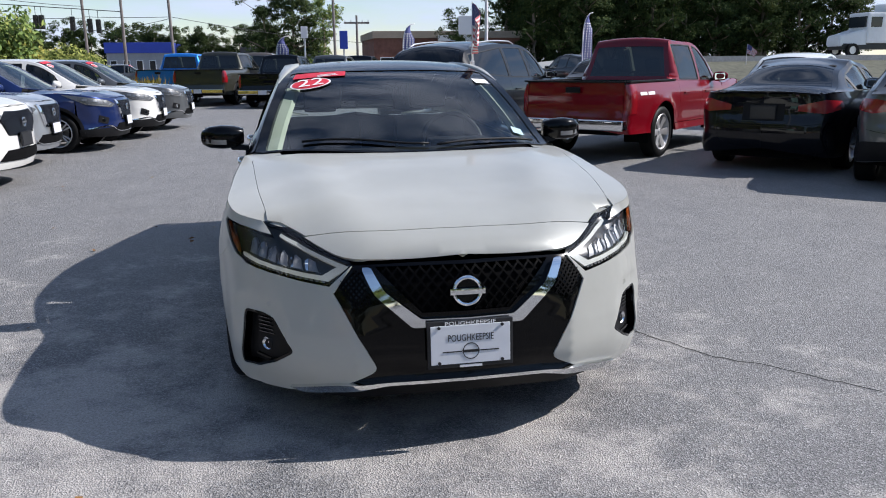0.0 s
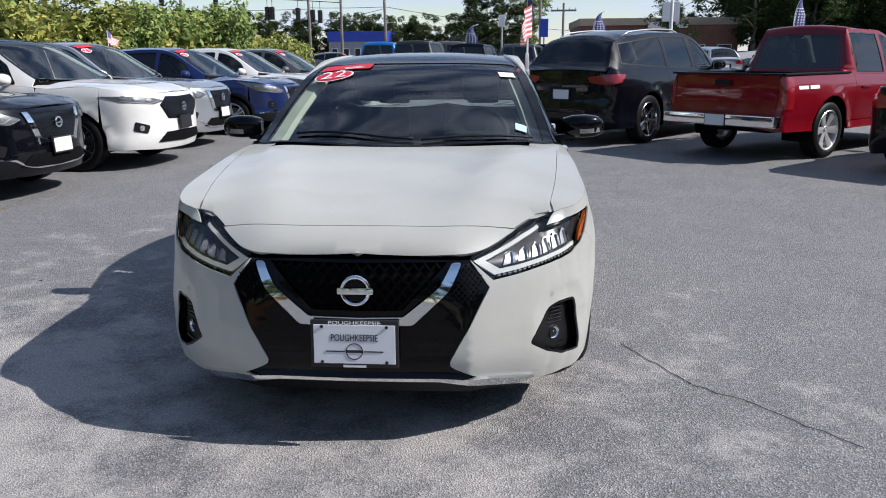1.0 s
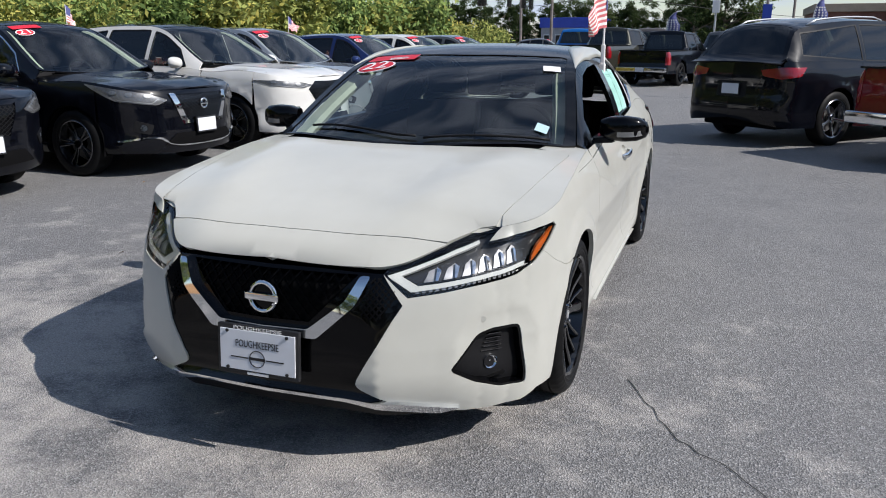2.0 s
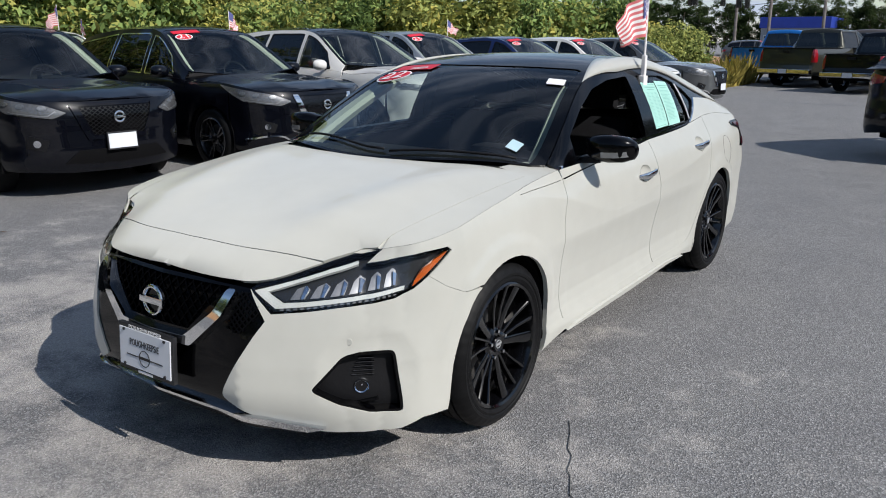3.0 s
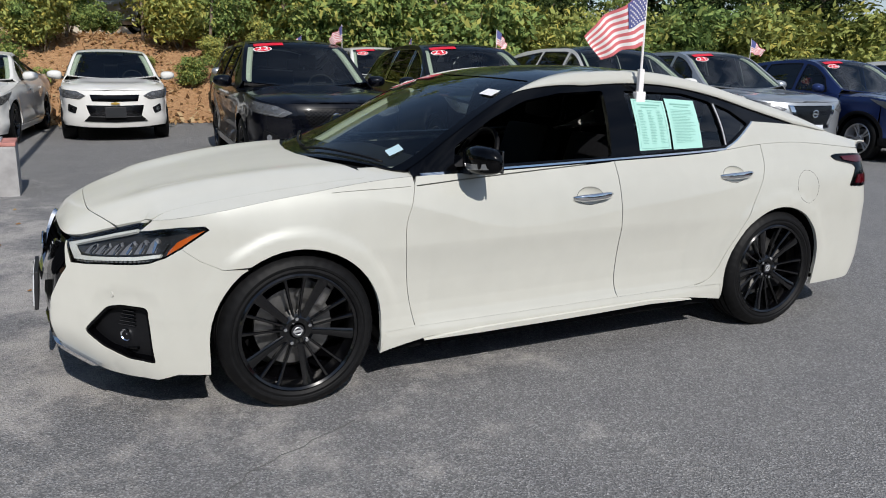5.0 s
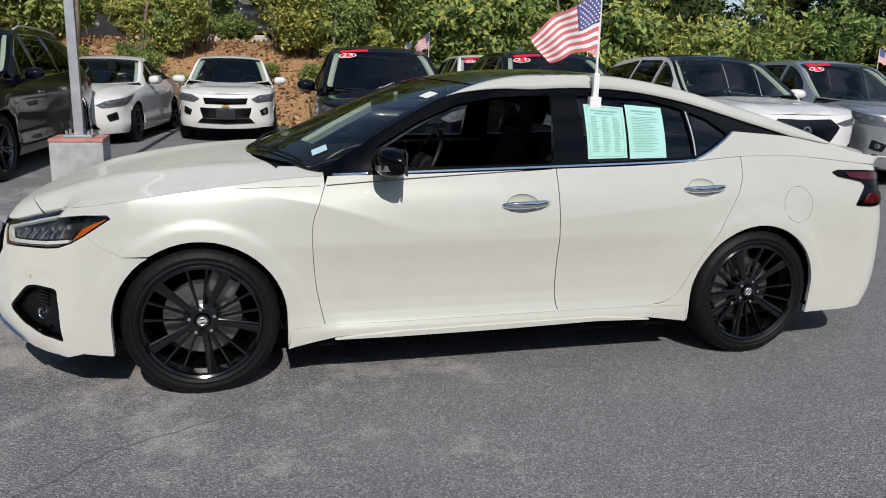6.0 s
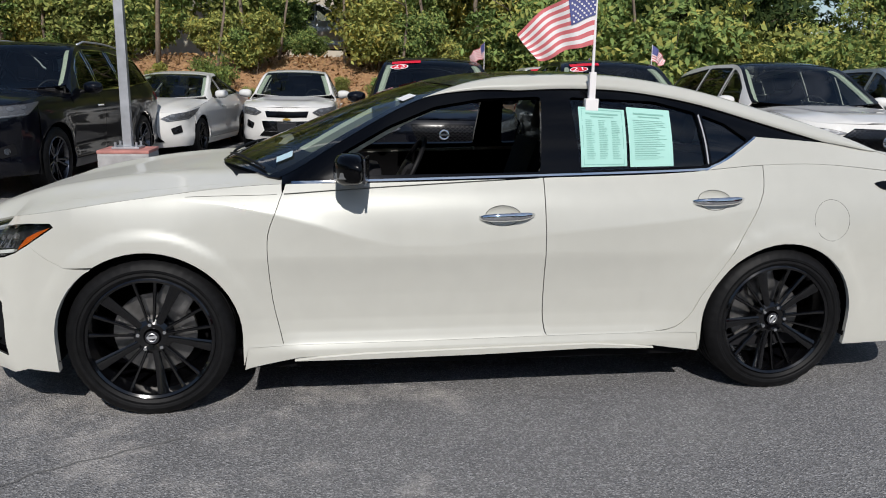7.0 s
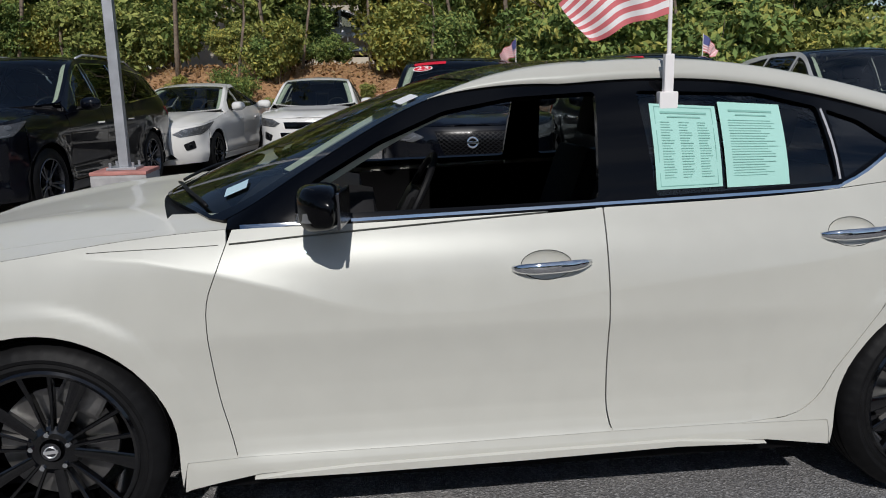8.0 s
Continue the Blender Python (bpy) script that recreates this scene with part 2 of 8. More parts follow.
def inset(poly, d):
    if area2(poly) < 0:
        poly = poly[::-1]
    if not d:
        return poly
    e0, e1 = poly - np.roll(poly, 1, 0), np.roll(poly, -1, 0) - poly
    n0 = np.stack([-e0[:, 1], e0[:, 0]], 1) / (np.linalg.norm(e0, axis=1)[:, None] + 1e-9)
    n1 = np.stack([-e1[:, 1], e1[:, 0]], 1) / (np.linalg.norm(e1, axis=1)[:, None] + 1e-9)
    n = n0 + n1
    n /= np.maximum((n * n).sum(1), 0.5)[:, None] / 2 + 1e-9
    return poly + n * d


def rounded(points, r=0.02, n=4):
    """Rounds the corners of an outline."""
    p = np.array(points, float)
    out = []
    for a, b, c in zip(np.roll(p, 1, 0), p, np.roll(p, -1, 0)):
        u, v = a - b, c - b
        lu, lv = np.linalg.norm(u), np.linalg.norm(v)
        k = min(r, lu * 0.45, lv * 0.45)
        s, e = b + u / lu * k, b + v / lv * k
        for t in np.linspace(0, 1, n):
            out.append((1 - t)**2 * s + 2 * t * (1 - t) * b + t * t * e)
    return np.array(out)


def spline2(points, step=0.03, closed=False):
    """A smooth run of points through those given (open unless closed)."""
    p = np.array(points, float)
    q = np.concatenate([p[-1:], p, p[:2]]) if closed else np.concatenate([2 * p[:1] - p[1:2], p, 2 * p[-1:] - p[-2:-1]])
    out = []
    for i in range(1, len(q) - 2):
        n = max(2, int(np.linalg.norm(q[i + 1] - q[i]) / step))
        for t in np.linspace(0, 1, n, endpoint=False):
            out.append(0.5 * (2 * q[i] + (q[i + 1] - q[i - 1]) * t + (2 * q[i - 1] - 5 * q[i] + 4 * q[i + 1] - q[i + 2]) * t * t + (3 * q[i] - q[i - 1] - 3 * q[i + 1] + q[i + 2]) * t**3))
    if not closed:
        out.append(p[-1])
    return np.array(out)


from mathutils.geometry import delaunay_2d_cdt


def sheet(surf, outline, holes=(), step=0.05, lift=0.0, rim=0.012, gap=0.0, flip=False, folds=()):
    """A panel of a surface: surf maps plan points (n, 2) to places (n, 3); the outline and holes bound it; rim turns its edges inwards; folds are lines that its mesh follows."""
    poly = resample(inset(np.array(outline, float), gap), step)
    inner = [resample(inset(np.array(h, float), -gap), step) for h in holes]
    lo, hi = poly.min(0), poly.max(0)
    gx, gy = np.meshgrid(np.arange(lo[0] + step * 0.5, hi[0], step), np.arange(lo[1] + step * 0.5, hi[1], step * 0.87))
    gx[1::2] += step * 0.5
    g = np.stack([gx.ravel(), gy.ravel()], 1)
    g = g[in_poly(g, poly) & (edge_gap(g, poly) > step * 0.4)] if len(g) else g
    for h in inner:
        if len(g):
            g = g[~in_poly(g, h) & (edge_gap(g, h) > step * 0.4)]
    for q in folds:
        n_ = np.r_[0, np.cumsum(np.linalg.norm(np.diff(q, axis=0), axis=1))]
        t_ = np.arange(0, n_[-1], step * 0.5)
        q = np.stack([np.interp(t_, n_, q[:, k]) for k in (0, 1)], 1)
        q = np.concatenate([q, q + (0, step * 0.45), q - (0, step * 0.45)])
        q = q[in_poly(q, poly) & (edge_gap(q, poly) > step * 0.4)]
        for h in inner:
            q = q[~in_poly(q, h) & (edge_gap(q, h) > step * 0.4)]
        if len(q) and len(g):
            g = g[np.array([np.min(np.linalg.norm(q - p, axis=1)) > step * 0.45 for p in g])]
        g = np.concatenate([g, q])
    loops, pts, edges = [poly, *inner], [], []
    for lp in loops:
        b = len(pts)
        pts += list(lp)
        edges += [(b + k, b + (k + 1) % len(lp)) for k in range(len(lp))]
    pts += list(g)
    vs, es, fs, _, _, _ = delaunay_2d_cdt([Vector(p) for p in pts], edges, [], 0, 1e-6)
    v2 = np.array([tuple(v) for v in vs])
    tri = np.array([f for f in fs if len(f) == 3])
    c = v2[tri].mean(1)
    keep = in_poly(c, poly)
    for h in inner:
        keep &= ~in_poly(c, h)
    tri = tri[keep]
    a = v2[tri]
    ar = (a[:, 1, 0] - a[:, 0, 0]) * (a[:, 2, 1] - a[:, 0, 1]) - (a[:, 2, 0] - a[:, 0, 0]) * (a[:, 1, 1] - a[:, 0, 1])
    tri[ar < 0] = tri[ar < 0][:, ::-1]
    e = 2e-3
    du = surf(v2 + (e, 0)) - surf(v2 - (e, 0))
    dv = surf(v2 + (0, e)) - surf(v2 - (0, e))
    nr = np.cross(du, dv)
    nr /= np.linalg.norm(nr, axis=1)[:, None] + 1e-12
    if flip:
        nr, tri = -nr, tri[:, ::-1]
    p3 = surf(v2) + nr * lift
    verts, normals, faces = list(p3), list(nr), [tuple(t) for t in tri]
    if rim:
        count = {}
        for t in faces:
            for i in range(3):
                k = (t[i], t[(i + 1) % 3])
                count[k] = count.get(k, 0) + 1
        for (i, j) in [k for k in count if (k[1], k[0]) not in count]:
            b = len(verts)
            side = np.cross(p3[j] - p3[i], nr[i])
            side /= np.linalg.norm(side) + 1e-12
            verts += [p3[i], p3[j], p3[j] - nr[j] * rim, p3[i] - nr[i] * rim]
            normals += [side] * 4
            faces.append((b, b + 3, b + 2, b + 1))
    return np.array(verts), faces, np.array(normals)


def mirrored(data):
    v, f, n = data
    return v * (-1, 1, 1), [t[::-1] for t in f], n * (-1, 1, 1)


def joined(*datas):
    vs, fs, ns, b = [], [], [], 0
    for v, f, n in datas:
        vs.append(v), ns.append(n)
        fs += [tuple(i + b for i in t) for t in f]
        b += len(v)
    return np.concatenate(vs), fs, np.concatenate(ns)


def ribbon(surf, line, width, lift=0.004, closed=False):
    """A narrow raised strip along a line on a surface."""
    p = np.array(line, float)
    d = np.gradient(p, axis=0) if not closed else np.roll(p, -1, 0) - np.roll(p, 1, 0)
    n = np.stack([-d[:, 1], d[:, 0]], 1) / (np.linalg.norm(d, axis=1)[:, None] + 1e-9)
    w = np.broadcast_to(np.asarray(width, float), (len(p),))[:, None]
    e = 2e-3
    q = np.concatenate([p - n * w / 2, p, p + n * w / 2])
    nr = np.cross(surf(q + (e, 0)) - surf(q - (e, 0)), surf(q + (0, e)) - surf(q - (0, e)))
    nr /= np.linalg.norm(nr, axis=1)[:, None] + 1e-12
    m = len(p)
    v = surf(q)
    v[m:2 * m] += nr[m:2 * m] * lift
    v[:m] -= nr[:m] * 0.003
    v[2 * m:] -= nr[2 * m:] * 0.003
    f = []
    for i in range(m if closed else m - 1):
        j = (i + 1) % m
        f += [(i, j, m + j, m + i), (m + i, m + j, 2 * m + j, 2 * m + i)]
    return v, f, nr

# ---- cars: the nose points to -y, the left side to +x ----
class Body:
    """The smooth surfaces of one car body, from a few section and plan curves."""

    def __init__(self, c):
        self.c = c
        lp = spline2(c["loop"], 0.01)
        lp[0, 0] = lp[-1, 0] = 0
        d = np.r_[0, np.cumsum(np.linalg.norm(np.diff(lp, axis=0), axis=1))]
        u = np.linspace(0, d[-1], 500)
        x, y = np.interp(u, d, lp[:, 0]), np.interp(u, d, lp[:, 1])
        dx, dy = np.gradient(x, u), np.gradient(y, u)
        ker = np.hanning(25)
        ker /= ker.sum()
        dx, dy = (np.convolve(np.pad(q, 12, "edge"), ker, "valid") for q in (dx, dy))
        ln = np.hypot(dx, dy)
        self.u, self.x, self.y, self.nx, self.ny = u, x, y, dy / ln, -dx / ln
        self.nx[0] = self.nx[-1] = 0
        self.length = d[-1]
        self.df, self.ds, self.dr = (table(c[k], 300, 0.02) for k in ("front", "side", "rear"))
        self.top = table(c["top"], 400, 0.012)
        self.rail = table(c["rail"], 400, 0.02)
        self.mid = table(c["mid"], 600, 0.012)
        self.hood_t = table(c["hood"], 400, 0.02)
        k = np.linspace(0, self.length, 700)
        yk = np.interp(k, u, y)
        e = self.shell(np.stack([k, self.top(yk)], 1))
        ey = np.maximum.accumulate(e[:, 1] + np.arange(len(k)) * 1e-7)
        self.ey, self.ex, self.ez = ey, e[:, 0], e[:, 2]

    def us(self, y):
        """The run along the body of a place on the flank."""
        return np.interp(y, self.y, self.u)

    def uf(self, x):
        h = 200
        return np.interp(x, self.x[:h], self.u[:h])

    def ur(self, x):
        return np.interp(-np.asarray(x, float), -self.x[300:], self.u[300:])

    def S(self, *pts):
        return np.array([(self.us(y), z) for y, z in pts])

    def F(self, *pts):
        return np.array([(self.uf(x), z) for x, z in pts])

    def R(self, *pts):
        return np.array([(float(self.ur(x)), z) for x, z in pts])

    def shell(self, p):
        """The flank, nose and tail: p is (run, height)."""
        c = self.c
        u, z = np.abs(p[:, 0]), p[:, 1]
        s = np.sign(p[:, 0]) + (p[:, 0] == 0)
        x, y, nx, ny = (np.interp(u, self.u, q) for q in (self.x, self.y, self.nx, self.ny))
        wf, wr = np.where(ny < 0, ny * ny, 0), np.where(ny > 0, ny * ny, 0)
        ws = nx * nx
        d = wf * self.df(z) + wr * self.dr(z) + ws * self.ds(z)
        for yw, zw, rr in c["arches"]:
            r = np.hypot(y - yw, z - zw)
            if "lip" in c:
                t = np.clip((rr + 0.095 - r) / 0.05, 0, 1)
                d = d + ws * (c["lip"] * t * t * (3 - 2 * t) + c["flare"] * np.exp(-((r - rr) / 0.09)**2)) * np.clip((z - 0.30) / 0.25, 0, 1)
            else:
                d = d + ws * c.get("flare", 0.018) * np.exp(-((r - rr) / 0.075)**2) * np.clip((z - 0.22) / 0.30, 0, 1)
        if "tuck" in c:
            zz, aa = zip(*c["tuck"])
            d = d - ws * np.interp(z, zz, aa) * np.clip((1.10 - np.abs(y + 0.02)) / 0.35, 0, 1)
        for pts, amps, w in c.get("creases", ()):
            ys_, zs_ = zip(*pts)
            zc = np.interp(y, ys_, zs_)
            q = np.sqrt((z - zc)**2 + 0.006**2)
            d = d + ws * np.interp(y, ys_, amps) * np.exp(-q / np.where(z > zc, w * 0.8, w))
        if "corner" in c:
            zz, aa, bb = zip(*c["corner"])
            d = d - np.interp(z, zz, aa) * np.interp(-ny, (0.06, 0.20, 0.38, 0.7, 0.86, 0.97), (0, 0.42, 0.9, 1, 0.6, 0))
            d = d - np.interp(z, zz, bb) * np.interp(-ny, (0.02, 0.07, 0.15, 0.38, 0.6, 0.8, 0.90, 0.963, 0.993), (0, -0.6, -0.5, 0.1, 1, 0.8, 0, -0.9, 0))
        if "brow" in c:
            u0, z0, ru, rz, deep = c["brow"]
            t = np.clip(1.25 * (1 - (np.abs(u - u0) / ru)**3 - (np.abs(z - z0) / rz)**3), 0, 1)
            d = d - deep * t * t * (3 - 2 * t) * np.clip((z - 0.31) / 0.10, 0, 1)
        return np.stack([(x + nx * d) * s, y + ny * d, z], 1)

    def deck(self, p):
        """Hood and fender tops: p is (x, y)."""
        x, y = p[:, 0], p[:, 1]
        xe, ze = np.interp(y, self.ey, self.ex), np.interp(y, self.ey, self.ez)
        s = np.clip(np.abs(x) / np.maximum(xe, 1e-3), 0, 1)
        zc = np.maximum(self.hood(y), ze)
        z = ze + (zc - ze) * (1 - s**self.c.get("crown", 2.4))
        for amp, x0, x1, w in self.c.get("ridges", ()):
            t = np.clip((y - self.ey[0]) / 1.2, 0, 1)
            z = z + amp * np.sin(np.pi * np.clip(t * 0.8 + 0.1, 0, 1)) * np.exp(-((np.abs(x) - (x0 + (x1 - x0) * t)) / w)**2)
        return np.stack([x, y, z], 1)

    def hood(self, y):
        return np.interp(y, self.hood_t.s, self.hood_t.v[:, 0])

    def crown(self, p):
        """Windscreen, roof and rear window: p is (x, y)."""
        x, y = p[:, 0], p[:, 1]
        r = self.rail(y)
        s = np.abs(x) / r[:, 0]
        zc = self.mid(y)
        return np.stack([x, y, zc - (zc - r[:, 1]) * s**2.3], 1)

    def cheek(self, p):
        """The side of the cabin: p is (y, z)."""
        y, z = p[:, 0], p[:, 1]
        r = self.rail(y)
        xb, zb = np.interp(y, self.ey, self.ex), np.interp(y, self.ey, self.ez)
        t = (r[:, 1] - z) / np.maximum(r[:, 1] - zb, 0.02)
        b = self.c.get("bulge", 0.05) * np.clip((r[:, 1] - zb) / 0.35, 0, 1)
        x = r[:, 0] + (xb - r[:, 0]) * np.clip(t, -0.3, 1.3) + b * np.clip(t, 0, 1) * (1 - np.clip(t, 0, 1)) * 2
        return np.stack([x, y, z], 1)

    def arch(self, k, n=26):
        """Points of a wheel opening, front to back, where it meets the sill."""
        yw, zw, rr = self.c["arches"][k]
        lo = self.c["sill"]
        t = np.linspace(math.pi, 0, n)
        return [(yw - rr, lo)] + [(yw + rr * math.cos(a), zw + rr * math.sin(a)) for a in t] + [(yw + rr, lo)]


def both(name, car, data, material, label=""):
    """The part on the left and the same on the right."""
    a = part_of(name, mesh_of(name, data[0], data[1], material, data[2]), car, label)
    m = mirrored(data)
    b = part_of(name, mesh_of(name, m[0], m[1], material, m[2]), car, label)
    return a, b


def one(name, car, data, material, label=""):
    return part_of(name, mesh_of(name, data[0], data[1], material, data[2]), car, label)


def wheel_meshes(key, radius, width, rim_r, style, rim_mat, detail):
    """Meshes of one wheel about its hub, outer face to +x."""
    w = width / 2
    bm = bmesh.new()
    prof = [(-w * 0.80, rim_r - 0.006), (-w * 0.98, rim_r + 0.02), (-w, (rim_r + radius) / 2), (-w * 0.93, radius - 0.022), (-w * 0.80, radius - 0.006)]
    g = 4 if detail else 0
    if g:
        for i in range(g):
            c = -w * 0.8 + (i + 0.7) * (1.6 * w / (g + 0.4))
            prof += [(c - 0.006, radius), (c - 0.005, radius - 0.007), (c + 0.005, radius - 0.007), (c + 0.006, radius)]
    prof += [(w * 0.80, radius - 0.006), (w * 0.93, radius - 0.022), (w, (rim_r + radius) / 2), (w * 0.985, rim_r + 0.03), (w * 0.95, rim_r + 0.026), (w * 0.97, rim_r + 0.016), (w * 0.86, rim_r - 0.004)]
    lathe(bm, prof, 144 if detail else 36)
    if detail:
        # tread cuts across the shoulders
        for v in bm.verts:
            r = math.hypot(v.co.y, v.co.z)
            if r > radius - 0.024 and abs(v.co.x) > w * 0.62:
                k = int(round(math.atan2(v.co.z, v.co.y) / (2 * math.pi) * 144)) % 3
                if k == 0:
                    v.co.y *= (r - 0.003) / r
                    v.co.z *= (r - 0.003) / r
    tyre = bm
    bm = bmesh.new()
    lip = [(w * 0.90, rim_r + 0.004), (w * 0.95, rim_r - 0.004), (w * 0.90, rim_r - 0.014), (w * 0.55, rim_r - 0.026), (-w * 0.5, rim_r - 0.05), (-w * 0.8, rim_r - 0.01)]
    lathe(bm, lip, 64 if detail else 36)
    face = w * 0.62
    hub_r = 0.075 if detail else 0.065
    lathe(bm, [(face - 0.03, 0.0), (face - 0.012, 0.034), (face - 0.004, 0.036), (face, hub_r * 0.75), (face - 0.01, hub_r), (face - 0.05, hub_r * 1.1)], 32)
    if style == "multi":
        spokes = [(k * 24 + (4 if k % 3 == 0 else -4 if k % 3 == 2 else 0), 0.009 if k % 3 else 0.025) for k in range(15)]
    elif style == "six":
        spokes = [(k * 60, 0.066) for k in range(6)]
    elif style == "split":
        spokes = [(k * 72 + s, 0.017) for k in range(5) for s in (-9, 9)]
    else:
        spokes = [(k * 72, 0.034) for k in range(5)]
    for a, hw in spokes:
        r0, r1 = hub_r * 0.7, rim_r - 0.008
        pts = []
        for r, x, q in ((r0, face - 0.004, hw * 0.55), ((r0 + r1) / 2, face + 0.006, hw * 0.7), (r1, w * 0.86, hw)):
            pts.append([(x - 0.028, -q * 0.7, r), (x - 0.004, -q, r), (x, -q * 0.55, r), (x, q * 0.55, r), (x - 0.004, q, r), (x - 0.028, q * 0.7, r)])
        m = Matrix.Rotation(radians(a), 4, "X")
        vs = [[bm.verts.new(m @ Vector(p)) for p in ring] for ring in pts]
        for s in range(2):
            for i in range(6):
                j = (i + 1) % 6
                bm.faces.new((vs[s][i], vs[s][j], vs[s + 1][j], vs[s + 1][i]))
    rim = bm
    out = {}
    for nm, b, mat in (("tyre", tyre, RUBBER), ("rim", rim, rim_mat)):
        me = bpy.data.meshes.new(nm)
        bmesh.ops.recalc_face_normals(b, faces=b.faces)
        for f in b.faces:
            f.smooth = True
        for e in b.edges:
            if len(e.link_faces) == 2 and e.calc_face_angle(0) > radians(32):
                e.smooth = False
        b.to_mesh(me)
        b.free()
        me.materials.append(mat)
        out[nm] = me
    bm = bmesh.new()
    lathe(bm, [(-0.012, 0.07), (0.012, 0.07), (0.012, rim_r * 0.66), (-0.012, rim_r * 0.66)], 40, closed=True)
    out["brake_disc"] = to_mesh("brake_disc", bm, STEEL)
    bm = bmesh.new()
    box(bm, (-0.035, -0.07, rim_r * 0.48), (0.045, 0.07, rim_r * 0.84), 0.012)
    out["caliper"] = to_mesh("caliper", bm, STEEL)
    n = 6 if style == "six" else 5
    for k in range(n if detail else 0):
        bm = bmesh.new()
        m = Matrix.Rotation(2 * math.pi * (k + 0.5) / n, 4, "X")
        rod(bm, m @ Vector((face - 0.02, 0, 0.056)), m @ Vector((face + 0.012, 0, 0.056)), 0.0105, 0.008, 6)
        out["wheel_nut" + "." * k] = to_mesh("wheel_nut", bm, CHROME)
    bm = bmesh.new()
    rod(bm, (face - 0.02, 0, 0), (face + 0.006, 0, 0), 0.030, 0.028, 24)
    if detail:
        em = bmesh.new()
        lathe(em, [(0.002 * math.cos(a) + face + 0.008, 0.0165 + 0.002 * math.sin(a)) for a in np.linspace(0, 2 * math.pi, 7)[:-1]], 24, closed=True)
        box(em, (face + 0.006, -0.021, -0.0045), (face + 0.010, 0.021, 0.0045), 0.001)
        bmesh.ops.rotate(em, verts=em.verts, cent=(0, 0, 0), matrix=Matrix.Rotation(radians(35), 3, "X"))
        out["hub_emblem"] = to_mesh("hub_emblem", em, ALLOY)
    out["hub_cap"] = to_mesh("hub_cap", bm, DARKCHROME if rim_mat is BLACKRIM else rim_mat)
    return out


def to_mesh(name, bm, material, smooth=False):
    me = bpy.data.meshes.new(name)
    bmesh.ops.recalc_face_normals(bm, faces=bm.faces)
    if smooth:
        for f in bm.faces:
            f.smooth = True
    bm.to_mesh(me)
    bm.free()
    me.materials.append(material)
    return me


def add_wheels(car, c, style, rim_mat, detail):
    ms = wheel_meshes("w", c["tyre"][0], c["tyre"][1], c["tyre"][2], style, rim_mat, detail)
    for yw, zw, rr in c["arches"]:
        for s in (1, -1):
            w = new("wheel")
            w.parent = car
            w.matrix_local = pose(s * c["track"], yw, c["tyre"][0] - 0.004, 0, 0, 0 if s > 0 else 180) @ pose(0, 0, 0, 17 if s * yw > 0 else -31)
            for nm, me in ms.items():
                if not detail and nm in ("caliper",):
                    continue
                p = part_of(nm.rstrip("."), me, w)
                if nm in ("brake_disc", "caliper"):
                    p.location.x = -0.01


def seat(name, car, x, y, z, rear=False, w=0.50, low=0.0):
    bm = bmesh.new()
    box(bm, (-w / 2, -0.26, 0.0), (w / 2, 0.26, 0.16), 0.05, pose(x, y, z, 8))
    box(bm, (-w / 2, -0.07, 0.0), (w / 2, 0.07, 0.62 - low), 0.06, pose(x, y + 0.27, z + 0.08, -18))
    for s in ((0,) if not rear else (-0.36, 0.36)):
        box(bm, (-0.13, -0.05, 0.0), (0.13, 0.05, 0.18), 0.045, pose(x + s, y + 0.49 - low * 0.5, z + 0.72 - low * 1.2, -12))
    part(name, bm, INTERIOR, car, smooth=True, sharp=60)


def cabin(car, b, dash_y, dash_z, z0, rows, half=0.72, wheel_x=0.37, low=False):
    """Seats, dashboard, steering wheel and floor seen through the glass."""
    bm = bmesh.new()
    box(bm, (-half - 0.03, dash_y - 0.42, dash_z - 0.35), (half + 0.03, dash_y + 0.05, dash_z - 0.03), 0.06)
    box(bm, (wheel_x - 0.19, dash_y - 0.05, dash_z - 0.08), (wheel_x + 0.19, dash_y + 0.10, dash_z + 0.02), 0.05)
    box(bm, (-0.14, dash_y - 0.1, z0 + 0.1), (0.14, dash_y + 0.95, z0 + 0.38), 0.05)
    part("dashboard", bm, INTERIOR, car, smooth=True, sharp=60)
    bm = bmesh.new()
    box(bm, (-half - 0.1, dash_y - 0.3, z0 - 0.05), (half + 0.1, rows[-1] + 0.75, z0), 0.0)
    box(bm, (-half - 0.08, rows[-1] + 0.68, z0), (half + 0.08, rows[-1] + 0.75, dash_z - 0.04), 0.0)
    part("cabin_floor", bm, INTERIOR, car)
    bm = bmesh.new()
    lathe(bm, [(0.012 * math.cos(a), 0.185 + 0.014 * math.sin(a)) for a in np.linspace(0, 2 * math.pi, 9)[:-1]], 40, "Y", closed=True)
    box(bm, (-0.17, -0.012, -0.03), (0.17, 0.012, 0.03), 0.01)
    box(bm, (-0.07, -0.03, -0.07), (0.07, 0.02, 0.06), 0.02)
    bmesh.ops.transform(bm, matrix=pose(wheel_x, dash_y + 0.22, dash_z - 0.03, -28), verts=bm.verts)
    part("steering_wheel", bm, PLASTIC, car, smooth=True)
    for x in (0.37, -0.37):
        seat("front_seat", car, x, rows[0], z0 + 0.16)
    for y in rows[1:]:
        seat("rear_seat", car, 0, y, z0 + 0.14, True, 1.25, 0.16 if low else 0.04)


